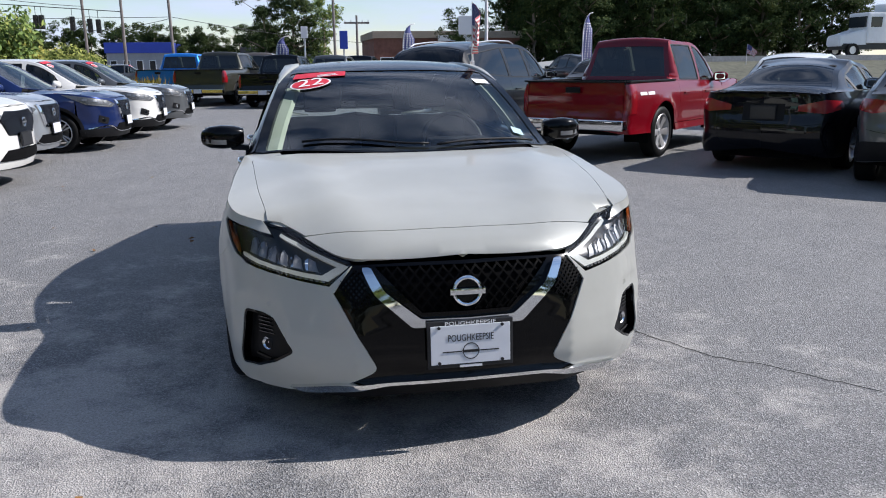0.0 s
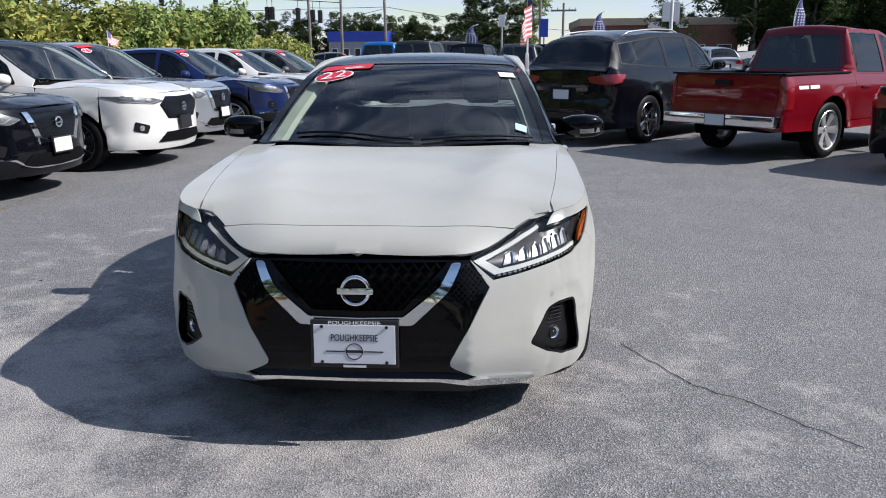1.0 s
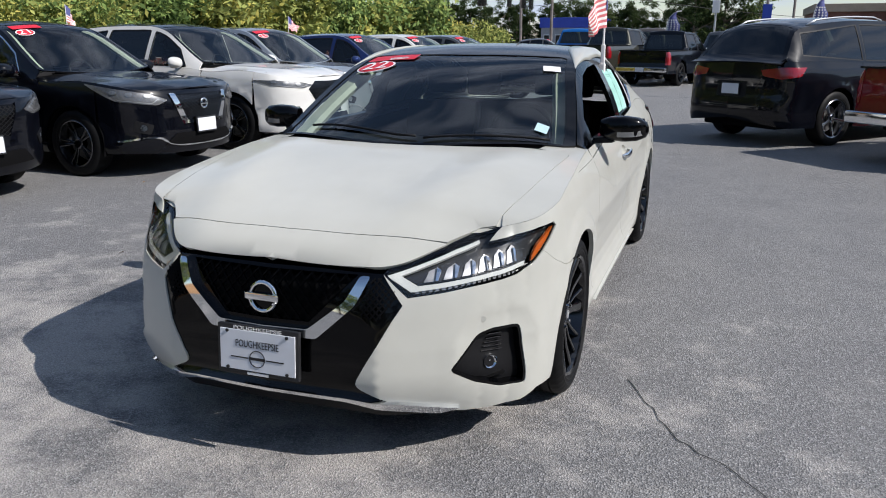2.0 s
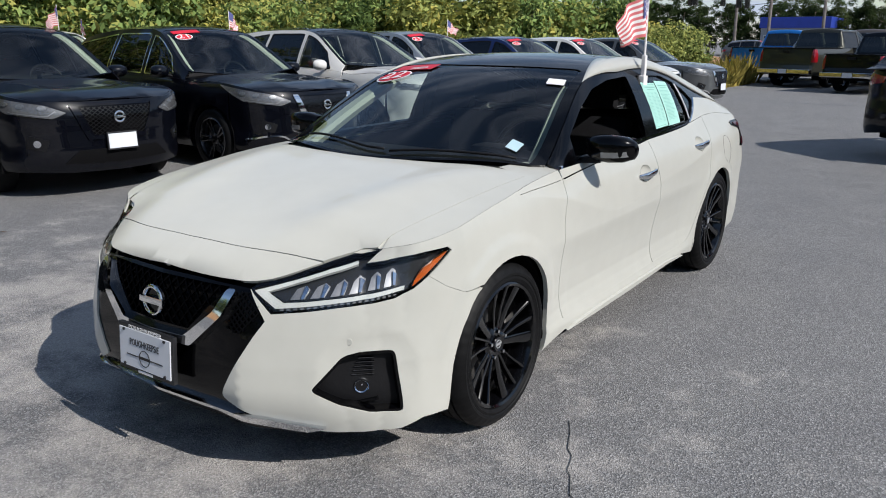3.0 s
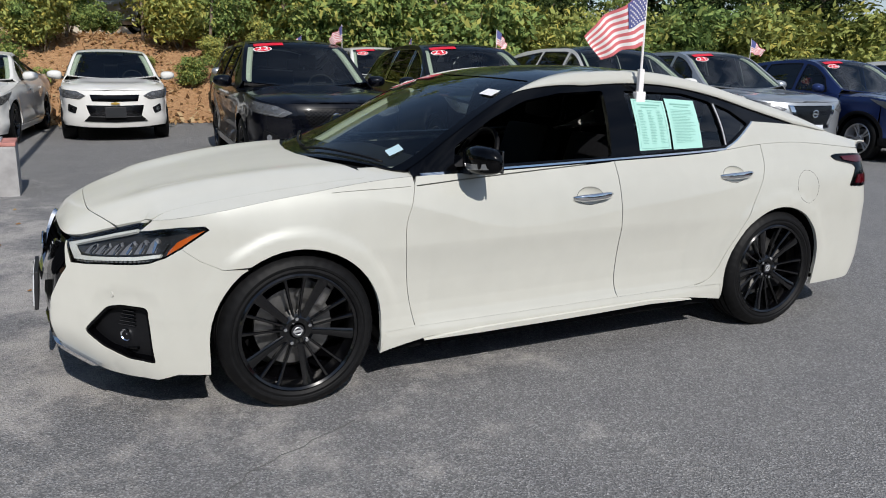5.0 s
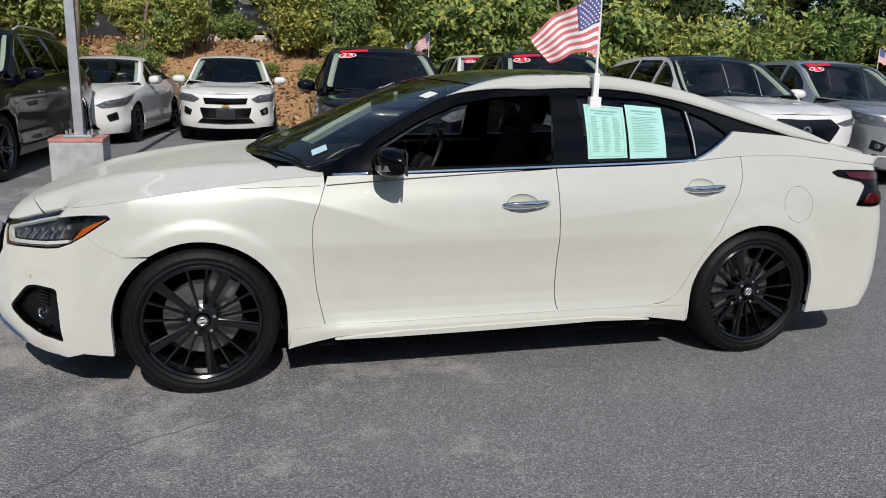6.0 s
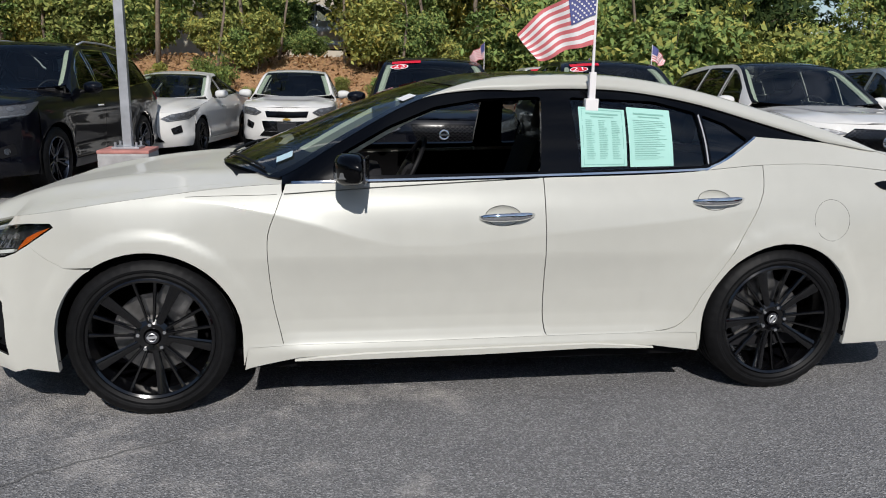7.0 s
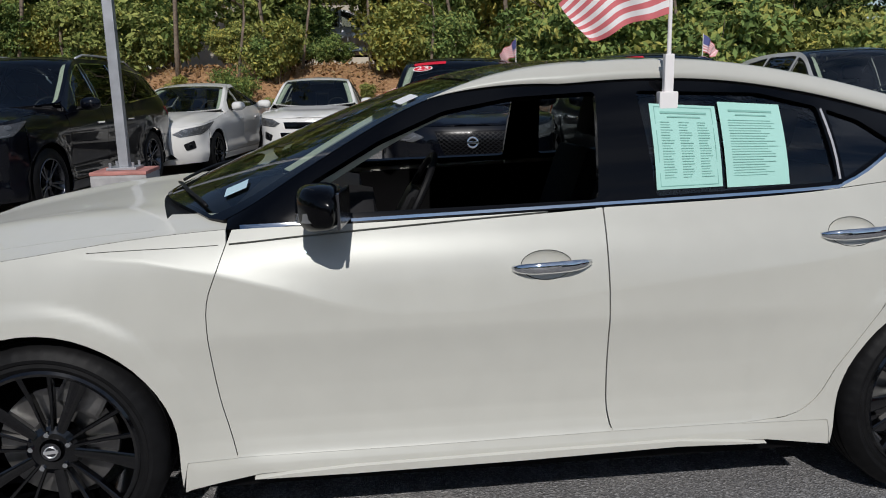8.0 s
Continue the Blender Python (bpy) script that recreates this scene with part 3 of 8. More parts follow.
def pillar_trims(car, b, y0, y1):
    """Pale padded trims inside the windscreen pillars."""
    ys = np.linspace(y0, y1, 9)
    r = b.rail(ys)
    verts, faces = [], []
    for (x, z), y in zip(r, ys):
        verts += [(x - dx, y + dy, z - dz) for dx, dy, dz in ((0.034, -0.010, 0.034), (0.100, -0.016, 0.030), (0.122, 0.010, 0.040), (0.105, 0.055, 0.058), (0.050, 0.055, 0.058))]
    for i in range(8):
        for j in range(5):
            k = (j + 1) % 5
            faces.append((5 * i + j, 5 * i + k, 5 * i + 5 + k, 5 * i + 5 + j))
    faces += [(4, 3, 2, 1, 0), (40, 41, 42, 43, 44)]
    for s in (1, -1):
        me = mesh_of("pillar_trim", [(s * x, y, z) for x, y, z in verts], [f[::s] for f in faces], PALETRIM, smooth=False)
        part_of("pillar_trim", me, car, "pale inner pillar trim")


def mirror_pair(car, x, y, z, material, sx=1.0, cap=None):
    """Door mirrors: housing, glass, foot and a lamp strip."""
    for s in (1, -1):
        bm = bmesh.new()
        bmesh.ops.create_icosphere(bm, subdivisions=3, radius=1)
        for v in bm.verts:
            q = v.co
            flat = 0.30 if q.y > 0 else 1.0
            q = Vector((math.copysign(abs(q.x)**0.8, q.x) * 0.135 * sx, q.y * 0.115 * flat, math.copysign(abs(q.z)**0.75, q.z) * 0.085 * sx * (1 - 0.15 * q.x)))
            v.co = q
        bmesh.ops.transform(bm, matrix=Matrix.Diagonal((s, 1, 1, 1)) @ pose(x + 0.125, y, z, 0, -4, -12), verts=bm.verts)
        p = part("door_mirror", bm, cap or material, car, smooth=True, sharp=80)
        bm = bmesh.new()
        box(bm, (-0.092 * sx, -0.003, -0.058 * sx), (0.092 * sx, 0.003, 0.058 * sx), 0.002, Matrix.Diagonal((s, 1, 1, 1)) @ pose(x + 0.125, y + 0.028, z, 0, -4, -12))
        part("mirror_glass", bm, CHROME, p)
        bm = bmesh.new()
        rod(bm, (s * (x - 0.10), y + 0.01, z - 0.06), (s * (x + 0.06), y, z - 0.045), 0.028, 0.022, 12)
        part("mirror_foot", bm, PLASTIC, p)
        bm = bmesh.new()
        box(bm, (-0.055, -0.012, -0.011), (0.055, 0.012, 0.011), 0.006, Matrix.Diagonal((s, 1, 1, 1)) @ pose(x + 0.205 * sx, y - 0.052, z - 0.012, 0, 0, 38))
        part("mirror_lamp", bm, LENSW, p)


LENSW = simple("frosted_lens", (0.70, 0.70, 0.68), 0.2, coat=0.6)


def plate(car, y, z, tilt, material=PLATEW, w=0.305, h=0.152, face=-1, frame_mat=INK):
    """A number plate in its frame."""
    m = pose(0, y, z, tilt) if face < 0 else pose(0, y, z, -tilt, 0, 180)
    bm = bmesh.new()
    box(bm, (-w / 2 - 0.008, -0.006, -h / 2 - 0.012), (w / 2 + 0.008, 0.012, h / 2 + 0.012), 0.004, m)
    p = part("plate_frame", bm, frame_mat, car)
    bm = bmesh.new()
    box(bm, (-w / 2 + 0.004, -0.010, -h / 2 + 0.004), (w / 2 - 0.004, -0.004, h / 2 - 0.004), 0.001, m)
    q = part("number_plate", bm, material, p)
    return p, m


def strip_line(b, surf, pts, w, car, name, mat, lift=0.002, step=0.03):
    d = ribbon(surf, spline2(pts, step), w, lift)
    both(name, car, d, mat)

# ---- the white saloon that the camera walks round ----
SALOON = dict(
    loop=[(0, -2.318), (0.3, -2.292), (0.5, -2.236), (0.73, -2.115), (0.858, -1.965), (0.908, -1.75), (0.922, -1.4), (0.925, -0.8), (0.925, 0.3), (0.925, 1.0), (0.920, 1.5), (0.905, 1.9), (0.84, 2.2), (0.52, 2.41), (0, 2.47)],
    front=[(0.1, -0.08), (0.2, -0.02), (0.27, 0.02), (0.34, 0.040), (0.42, 0.036), (0.52, 0.022), (0.60, 0.010), (0.66, -0.006), (0.70, -0.024), (0.74, -0.070), (0.786, -0.146), (0.815, -0.215), (0.85, -0.25), (1.1, -0.6)],
    side=[(0.1, -0.07), (0.2, -0.028), (0.28, -0.016), (0.40, -0.012), (0.50, -0.010), (0.60, -0.006), (0.67, 0.0), (0.72, -0.004), (0.82, -0.018), (0.88, -0.036), (0.93, -0.060), (0.97, -0.085), (1.02, -0.115), (1.1, -0.17)],
    rear=[(0.1, -0.12), (0.3, 0.0), (0.5, 0.02), (0.7, 0.0), (0.9, -0.05), (1.1, -0.06)],
    top=[(-2.34, 0.719), (-2.30, 0.717), (-2.258, 0.712), (-2.21, 0.752), (-2.16, 0.783), (-2.10, 0.803), (-2.03, 0.818), (-1.93, 0.834), (-1.75, 0.862), (-1.5, 0.900), (-1.3, 0.926), (-1.15, 0.945), (-0.95, 0.962), (-0.83, 0.968), (-0.5, 0.972), (0.25, 0.990), (0.94, 1.012), (1.3, 1.04), (1.53, 1.045), (2.08, 1.00), (2.5, 0.96)],
    hood=[(-2.36, 0.718), (-2.29, 0.724), (-2.22, 0.778), (-2.145, 0.812), (-2.0, 0.856), (-1.7, 0.920), (-1.4, 0.968), (-1.1, 0.998), (-0.7, 1.002)],
    rail=[(-1.3, 0.87, 0.82), (-1.0, 0.815, 0.93), (-0.82, 0.785, 1.0), (-0.6, 0.74, 1.13), (-0.25, 0.66, 1.312), (0, 0.63, 1.380), (0.3, 0.615, 1.411), (0.7, 0.61, 1.406), (1.04, 0.615, 1.352), (1.37, 0.63, 1.268), (1.71, 0.66, 1.178), (2.0, 0.70, 1.078), (2.45, 0.68, 1.0)],
    mid=[(-1.3, 0.925), (-1.15, 1.0), (-0.8, 1.155), (-0.46, 1.295), (-0.24, 1.368), (0, 1.420), (0.33, 1.446), (0.8, 1.432), (1.2, 1.37), (1.6, 1.26), (2.0, 1.11), (2.15, 1.085), (2.45, 1.035)],
    arches=[(-1.382, 0.335, 0.37), (1.388, 0.335, 0.365)], sill=0.2, tyre=(0.338, 0.245, 0.258), track=0.80, flare=0.010, lip=0.008, brow=(0.85, 0.39, 0.19, 0.185, 0.012),
    tuck=[(0.2, 0.0), (0.27, -0.006), (0.30, 0.012), (0.34, 0.026), (0.40, 0.033), (0.50, 0.024), (0.60, 0.009), (0.67, 0.0), (1.2, 0.0)],
    corner=[(0.2, 0.0, 0.022), (0.45, 0.0, 0.022), (0.55, 0.020, 0.016), (0.65, 0.048, 0.004), (0.74, 0.064, 0.0), (0.86, 0.066, 0.0)],
    creases=[([(-1.45, 0.905), (-1.256, 0.912), (-1.07, 0.895), (-0.86, 0.851), (-0.68, 0.800), (-0.526, 0.748), (-0.365, 0.718), (-0.117, 0.717), (0.255, 0.755), (0.567, 0.782), (0.9, 0.815), (1.2, 0.856), (1.6, 0.90)], [0, 0.004, 0.010, 0.015, 0.015, 0.013, 0.009, 0.007, 0.008, 0.009, 0.010, 0.008, 0.0], 0.075)],
    crown=3.2, ridges=[(0.022, 0.36, 0.60, 0.13)],
)


def tube_mesh(name, pts, r, material, n=8):
    """A round rod bent along points."""
    bm = bmesh.new()
    pts = [Vector(p) for p in pts]
    rings = []
    for i, p in enumerate(pts):
        d = (pts[min(i + 1, len(pts) - 1)] - pts[max(i - 1, 0)]).normalized()
        q = d.to_track_quat("Z", "Y")
        rr = r[i] if isinstance(r, (list, tuple)) else r
        rings.append([bm.verts.new(p + q @ Vector((rr * math.cos(a), rr * math.sin(a), 0))) for a in np.linspace(0, 2 * math.pi, n + 1)[:-1]])
    for a, b in zip(rings, rings[1:]):
        for j in range(n):
            bm.faces.new((a[j], a[(j + 1) % n], b[(j + 1) % n], b[j]))
    bm.faces.new(rings[0]), bm.faces.new(rings[-1])
    return to_mesh(name, bm, material, True)


def along(f, y0, y1, n=20, dz=0.0):
    return [(y, float(f(y)) + dz) for y in np.linspace(y0, y1, n)]


def saloon_mirrors(car):
    """Angular gloss black mirrors with a pale lamp strip, on arms from the doors."""
    for s in (1, -1):
        m = Matrix.Diagonal((s, 1, 1, 1)) @ pose(0.86, -0.555, 1.035, 0, 0, -8)
        bm = bmesh.new()
        rings = []
        for x, y0, y1, z0, z1 in ((0.0, -0.030, 0.060, -0.030, 0.052), (0.05, -0.062, 0.072, -0.052, 0.068), (0.12, -0.058, 0.074, -0.056, 0.072), (0.18, -0.036, 0.072, -0.050, 0.064), (0.215, 0.010, 0.066, -0.034, 0.042), (0.224, 0.034, 0.060, -0.014, 0.022)):
            c, h, q = (y0 + y1) / 2, (y1 - y0) / 2, (z1 - z0) / 2
            ring = []
            for a in np.linspace(0, 2 * math.pi, 21)[:-1]:
                cy, cz = math.cos(a), math.sin(a)
                ring.append(bm.verts.new((x, c + math.copysign(abs(cy)**0.6, cy) * h, (z0 + z1) / 2 + math.copysign(abs(cz)**0.75, cz) * q)))
            rings.append(ring)
        for p, r in zip(rings, rings[1:]):
            for i in range(20):
                bm.faces.new((p[i], p[(i + 1) % 20], r[(i + 1) % 20], r[i]))
        bm.faces.new(rings[0]), bm.faces.new(rings[-1])
        bmesh.ops.transform(bm, matrix=m, verts=bm.verts)
        h = part("door_mirror", bm, GLOSS, car, "gloss black door mirror", smooth=True, sharp=55)
        bm = bmesh.new()
        box(bm, (0.022, 0.068, -0.042), (0.198, 0.078, 0.056), 0.004, m)
        part("mirror_glass", bm, DARKCHROME, h)
        bm = bmesh.new()
        vs = [bm.verts.new(m @ Vector(p)) for p in ((-0.10, -0.035, -0.075), (0.07, -0.035, -0.060), (0.07, 0.030, -0.058), (-0.10, 0.055, -0.075), (-0.10, -0.030, -0.050), (0.07, -0.030, -0.030), (0.07, 0.026, -0.030), (-0.10, 0.050, -0.050))]
        for f in ((0, 1, 2, 3), (4, 5, 6, 7), (0, 1, 5, 4), (1, 2, 6, 5), (2, 3, 7, 6), (3, 0, 4, 7)):
            bm.faces.new([vs[i] for i in f])
        part("mirror_foot", bm, PLASTIC, h)
        bm = bmesh.new()
        rows = []
        for x, y, z in ((0.095, -0.056, -0.016), (0.13, -0.053, -0.015), (0.165, -0.041, -0.013), (0.194, -0.014, -0.010), (0.210, 0.014, -0.008)):
            rows.append([bm.verts.new(m @ Vector((x + 0.002, y - 0.003, z + k))) for k in (-0.013, 0.0, 0.012)])
        for p, r in zip(rows, rows[1:]):
            for i in range(2):
                bm.faces.new((p[i], r[i], r[i + 1], p[i + 1]))
        part("mirror_lamp", bm, HOUSING, h, "pale lamp strip", smooth=True)


def main_saloon():
    c = SALOON
    b = Body(c)
    car = thing("saloon_car", "pearl white saloon with black roof and black alloy wheels", "car")
    h = 0.04
    S, F = b.S, b.F
    top = lambda y0, y1, n=20: b.S(*along(b.top, y0, y1, n))
    af, ar = b.arch(0), b.arch(1)
    cat = lambda *q: np.concatenate(q)
    # headlamp outline: along the lower edge from the inner corner out to the tip, then back along the top
    horn_y = -1.985
    U = lambda *pts: np.array(pts, float)
    lamp_low = U((0.425, 0.704), (0.508, 0.628), (0.62, 0.638), (0.74, 0.651), (0.87, 0.658), (0.96, 0.669), (1.035, 0.694), (1.10, 0.730), (1.165, 0.772), (1.212, 0.803))
    lamp_top = cat(U((1.197, 0.817), (1.10, 0.813), (1.03, 0.803), (0.95, 0.790), (0.862, 0.780)), S(*along(b.top, horn_y, float(np.interp(0.438, b.x[:200], b.y[:200])), 14)))
    lamp = cat(lamp_low, lamp_top)
    seam = U((1.10, 0.730), (1.17, 0.682), (1.25, 0.645), (1.352, 0.637))
    front_arch = [p for p in af if p[0] < -1.57 and p[1] < 0.632]
    fog = rounded(U((0.645, 0.372), (0.75, 0.484), (0.815, 0.497), (0.945, 0.490), (0.972, 0.258), (0.85, 0.272), (0.74, 0.315)), 0.02)
    inner = rounded(U((0.508, 0.628), (0.455, 0.555), (0.372, 0.414), (0.325, 0.322), (0.48, 0.245)), 0.03)[3:-3]
    corner = cat(lamp_low[:8], seam[1:], S(*front_arch[::-1]), U((1.06, 0.212), (0.97, 0.184), (0.82, 0.186), (0.72, 0.192), (0.60, 0.207)), inner[::-1])
    both("front_bumper", car, sheet(b.shell, corner, [fog], 0.025, 0, 0.03, 0.0006), PEARL)
    # fog lamp pocket with lamp, slats and backing
    pocket = lambda p: b.shell(p) * (0.985, 1, 1) + (0, 0.045, 0)
    q = both("fog_pocket", car, sheet(pocket, inset(fog, -0.012), (), 0.05, 0, 0.0), PLASTIC)
    wall = sheet(b.shell, fog, [inset(fog, 0.010)], 0.02, -0.004, 0.05)
    both("fog_surround", car, wall, GLOSS)
    fc = F((0.768, 0.365))[0]
    fp = b.shell(fc[None])[0]
    for s in (1, -1):
        bm = bmesh.new()
        m = Matrix.Diagonal((s, 1, 1, 1)) @ Matrix.Translation(fp + (-0.027, 0.027, 0)) @ pose(0, 0, 0, 0, 0, 44)
        lathe(bm, [(0.0, 0.0), (0.004, 0.014), (0.0, 0.022), (-0.006, 0.026), (0.02, 0.028)], 28, "Y")
        bmesh.ops.transform(bm, matrix=m, verts=bm.verts)
        part("fog_lamp", bm, LAMP, car, smooth=True)
        for k in range(5):
            bm = bmesh.new()
            box(bm, (-0.035 + k * 0.006, 0.0, 0.04 + k * 0.015), (0.045, 0.012, 0.043 + k * 0.015), 0.001, m)
            part("fog_slat", bm, DARKCHROME, car)
        bm = bmesh.new()
        box(bm, (-0.07, -0.008, -0.062), (0.05, 0.012, -0.052), 0.003, m @ pose(0, 0, 0, 0, -8, 0))
        part("fog_ledge", bm, GLOSS, car)
        bm = bmesh.new()
        sp = b.shell(F((0.735, 0.535)))[0]
        lathe(bm, [(0.001, 0.011), (-0.003, 0.011), (-0.003, 0.008), (-0.002, 0.0)], 20, "Y")
        bmesh.ops.transform(bm, matrix=Matrix.Diagonal((s, 1, 1, 1)) @ Matrix.Translation(sp) @ pose(0, 0, 0, 0, 0, 30), verts=bm.verts)
        part("parking_sensor", bm, PEARL, car, smooth=True)
    # black centre of the nose
    half = cat(F((0.0, 0.716), (0.2, 0.715), (0.36, 0.710), (0.418, 0.707)), U((0.508, 0.628)), inner[1:], F((0.60, 0.235), (0.55, 0.225), (0.3, 0.255), (0.0, 0.262)))
    full = cat(half, (half * (-1, 1))[::-1][1:-1])
    vee = F((0.335, 0.704), (0.165, 0.533))
    hole = cat(vee, (vee * (-1, 1))[::-1])
    one("grille_surround", car, sheet(b.shell, full, [hole], h, -0.006, 0.03), GLOSS, "gloss black nose panel")
    one("grille_backing", car, sheet(b.shell, inset(hole, -0.02), (), 0.06, -0.045, 0), UNDER)
    bars = []
    for k in range(-16, 17):
        for d in (1, -1):
            a, e = np.array((k * 0.042 - d * 0.095, 0.487)), np.array((k * 0.042 + d * 0.095, 0.712))
            pts = np.linspace(a, e, 24)
            pts = pts[in_poly(pts, hole)]
            if len(pts) > 2:
                bars.append(ribbon(b.shell, pts, 0.007, -0.014))
    g = joined(*bars)
    one("grille_mesh", car, (g[0], g[1], g[2]), MESHBLACK, "black diamond mesh")
    # mesh pieces beside the chrome vee
    for q in (1,):
        wing = F((0.388, 0.696), (0.418, 0.694), (0.478, 0.632), (0.40, 0.55), (0.335, 0.57))
        bars = []
        for k in range(20):
            for d in (1, -1):
                pts = np.linspace((0.22 + k * 0.02 - d * 0.07, 0.55), (0.22 + k * 0.02 + d * 0.07, 0.71), 20)
                pts = F(*pts)
                pts = pts[in_poly(pts, wing)]
                if len(pts) > 1:
                    bars.append(ribbon(b.shell, pts, 0.006, 0.004))
        both("side_mesh", car, joined(*bars), MESHBLACK)
    vo, vi = F((0.388, 0.704), (0.338, 0.609), (0.205, 0.486)), F((0.172, 0.516), (0.302, 0.620), (0.352, 0.704))
    vee = cat(vo, (vo * (-1, 1))[::-1], (vi * (-1, 1))[::-1], vi)
    vb = lambda p: b.shell(p) + np.stack([0 * p[:, 0], -0.022 - 0.0 * p[:, 1], 0 * p[:, 0]], 1)
    one("grille_bar", car, sheet(vb, rounded(vee, 0.012), (), 0.012, 0, 0.035), CHROME, "chrome vee bar")
    # chrome lip under the nose
    lipf = cat(F((0.0, 0.283), (0.3, 0.277), (0.47, 0.264), (0.66, 0.224), (0.60, 0.207), (0.42, 0.240), (0.3, 0.262), (0.0, 0.270)), (F((0.0, 0.270), (0.3, 0.262), (0.42, 0.240), (0.60, 0.207), (0.66, 0.224), (0.47, 0.264), (0.3, 0.277), (0.0, 0.283)) * (-1, 1))[1:-1])
    one("front_lip", car, sheet(b.shell, lipf, (), 0.03, 0.014, 0.02), CHROME, "chrome lip")
    val = cat(F((0.0, 0.27), (0.35, 0.262), (0.62, 0.215), (0.55, 0.17), (0.3, 0.175), (0.0, 0.18)))
    both("front_valance", car, sheet(b.shell, val, (), 0.06, -0.02, 0.02), PLASTIC)
    # badge: a plain ring and bar
    bm = bmesh.new()
    by = float(b.shell(F((0, 0.612)))[0][1])
    lathe(bm, [(0.006 * math.cos(a), 0.050 + 0.0075 * math.sin(a)) for a in np.linspace(0, 2 * math.pi, 9)[:-1]], 40, "Y", closed=True)
    box(bm, (-0.066, -0.010, -0.012), (0.066, 0.006, 0.012), 0.003)
    bmesh.ops.transform(bm, matrix=pose(0, by - 0.012, 0.610, -6), verts=bm.verts)
    part("badge", bm, CHROME, car, "chrome ring badge", smooth=True)
    bm = bmesh.new()
    lathe(bm, [(0.0, 0.0), (0.0, 0.047), (0.01, 0.05)], 36, "Y")
    bmesh.ops.transform(bm, matrix=pose(0, by - 0.006, 0.610, -6), verts=bm.verts)
    part("badge_disc", bm, GLOSS, car)
    # plate with its words
    p, m = plate(car, -2.382, 0.424, -4)
    for k in (-1, 1):
        for j in (-1, 1):
            bm = bmesh.new()
            rod(bm, m @ Vector((k * 0.118, -0.009, j * 0.066)), m @ Vector((k * 0.118, -0.014, j * 0.066)), 0.006, None, 10)
            part("plate_screw", bm, INK, p)
    words = [("POUGHKEEPSIE", 0.036, 0.024, INK, 0.17), ("POUGHKEEPSIE", 0.019, 0.0785, STICKWHITE, 0.19)]
    for text, size, z, mat, width in words:
        lettering(text, size, m @ pose(0, -0.0108 if mat is INK else -0.0068, z, 90), mat, p, width)
    bm = bmesh.new()
    lathe(bm, [(-0.0115, 0.028), (-0.0115, 0.031), (-0.009, 0.031), (-0.009, 0.028)], 32, "Y", closed=True, at=(0, 0, -0.026))
    box(bm, (-0.105, -0.0115, -0.028), (-0.035, -0.0095, -0.024))
    box(bm, (0.035, -0.0115, -0.028), (0.105, -0.0095, -0.024))
    box(bm, (-0.032, -0.0115, -0.031), (0.032, -0.0095, -0.021))
    bmesh.ops.transform(bm, matrix=m, verts=bm.verts)
    part("plate_emblem", bm, INK, p)
    bm = bmesh.new()
    box(bm, (-0.042, -0.0085, -0.0865), (0.042, -0.005, -0.0775))
    bmesh.ops.transform(bm, matrix=m, verts=bm.verts)
    part("plate_motto", bm, STICKWHITE, p)
    # headlamps: housing, optics, light guide, amber side, lens
    house = both("headlight", car, sheet(b.shell, lamp, (), 0.035, -0.035, 0.0), LAMPDARK, "dark headlight housing with clear lens")
    def lampart(name, pts, mat, lift, rim=0.02, step=0.02):
        d = sheet(b.shell, pts, (), step, lift, rim)
        for hs, dd in zip(house, (d, mirrored(d))):
            part_of(name, mesh_of(name, dd[0], dd[1], mat, dd[2]), hs)
    lampart("light_guide", U((0.437, 0.703), (0.520, 0.646), (0.62, 0.654), (0.74, 0.666), (0.87, 0.675), (1.0, 0.693), (1.006, 0.707), (0.87, 0.690), (0.74, 0.681), (0.62, 0.670), (0.545, 0.665), (0.488, 0.701), (0.58, 0.728), (0.70, 0.757), (0.82, 0.781), (0.82, 0.790), (0.70, 0.768), (0.58, 0.738)), DRL, -0.010, 0.012)
    lampart("lamp_bezel", U((0.50, 0.700), (0.548, 0.671), (0.74, 0.687), (1.0, 0.712), (1.03, 0.745), (0.86, 0.752), (0.70, 0.742)), LAMPDARK, -0.026, 0.012)
    for k in range(6):
        x0, z0 = 0.566 + k * 0.071, 0.676 + k * 0.0065
        lampart("reflector", U((x0, z0), (x0 + 0.052, z0 + 0.004), (x0 + 0.066, z0 + 0.040 + k * 0.002), (x0 + 0.050, z0 + 0.050 + k * 0.002), (x0 + 0.020, z0 + 0.040)), LAMPSILVER, -0.020 - 0.001 * (k % 2), 0.02, 0.012)
        lampart("reflector_edge", U((x0 + 0.040, z0 + 0.004), (x0 + 0.050, z0 + 0.004), (x0 + 0.064, z0 + 0.038), (x0 + 0.050, z0 + 0.048)), CHROME, -0.012, 0.014, 0.02)
    lampart("amber_marker", U((1.030, 0.697), (1.055, 0.711), (1.10, 0.738), (1.16, 0.776), (1.198, 0.803), (1.14, 0.783), (1.085, 0.757), (1.045, 0.722)), AMBER, -0.008, 0.012)
    for k in range(20):
        x0, z1 = 0.535 + k * 0.0235, 0.640 + k * 0.0017
        lampart("lamp_rib", U((x0, z1), (x0 + 0.013, z1), (x0 + 0.013, z1 + 0.011), (x0, z1 + 0.011)), HOUSING, -0.014, 0.006, 0.03)
    d = sheet(b.shell, lamp, (), 0.03, -0.002, 0)
    for hs, dd in zip(house, (d, mirrored(d))):
        o = part_of("lens", mesh_of("lens", dd[0], dd[1], LENS, dd[2]), hs, "clear lens")
        o.visible_shadow = False
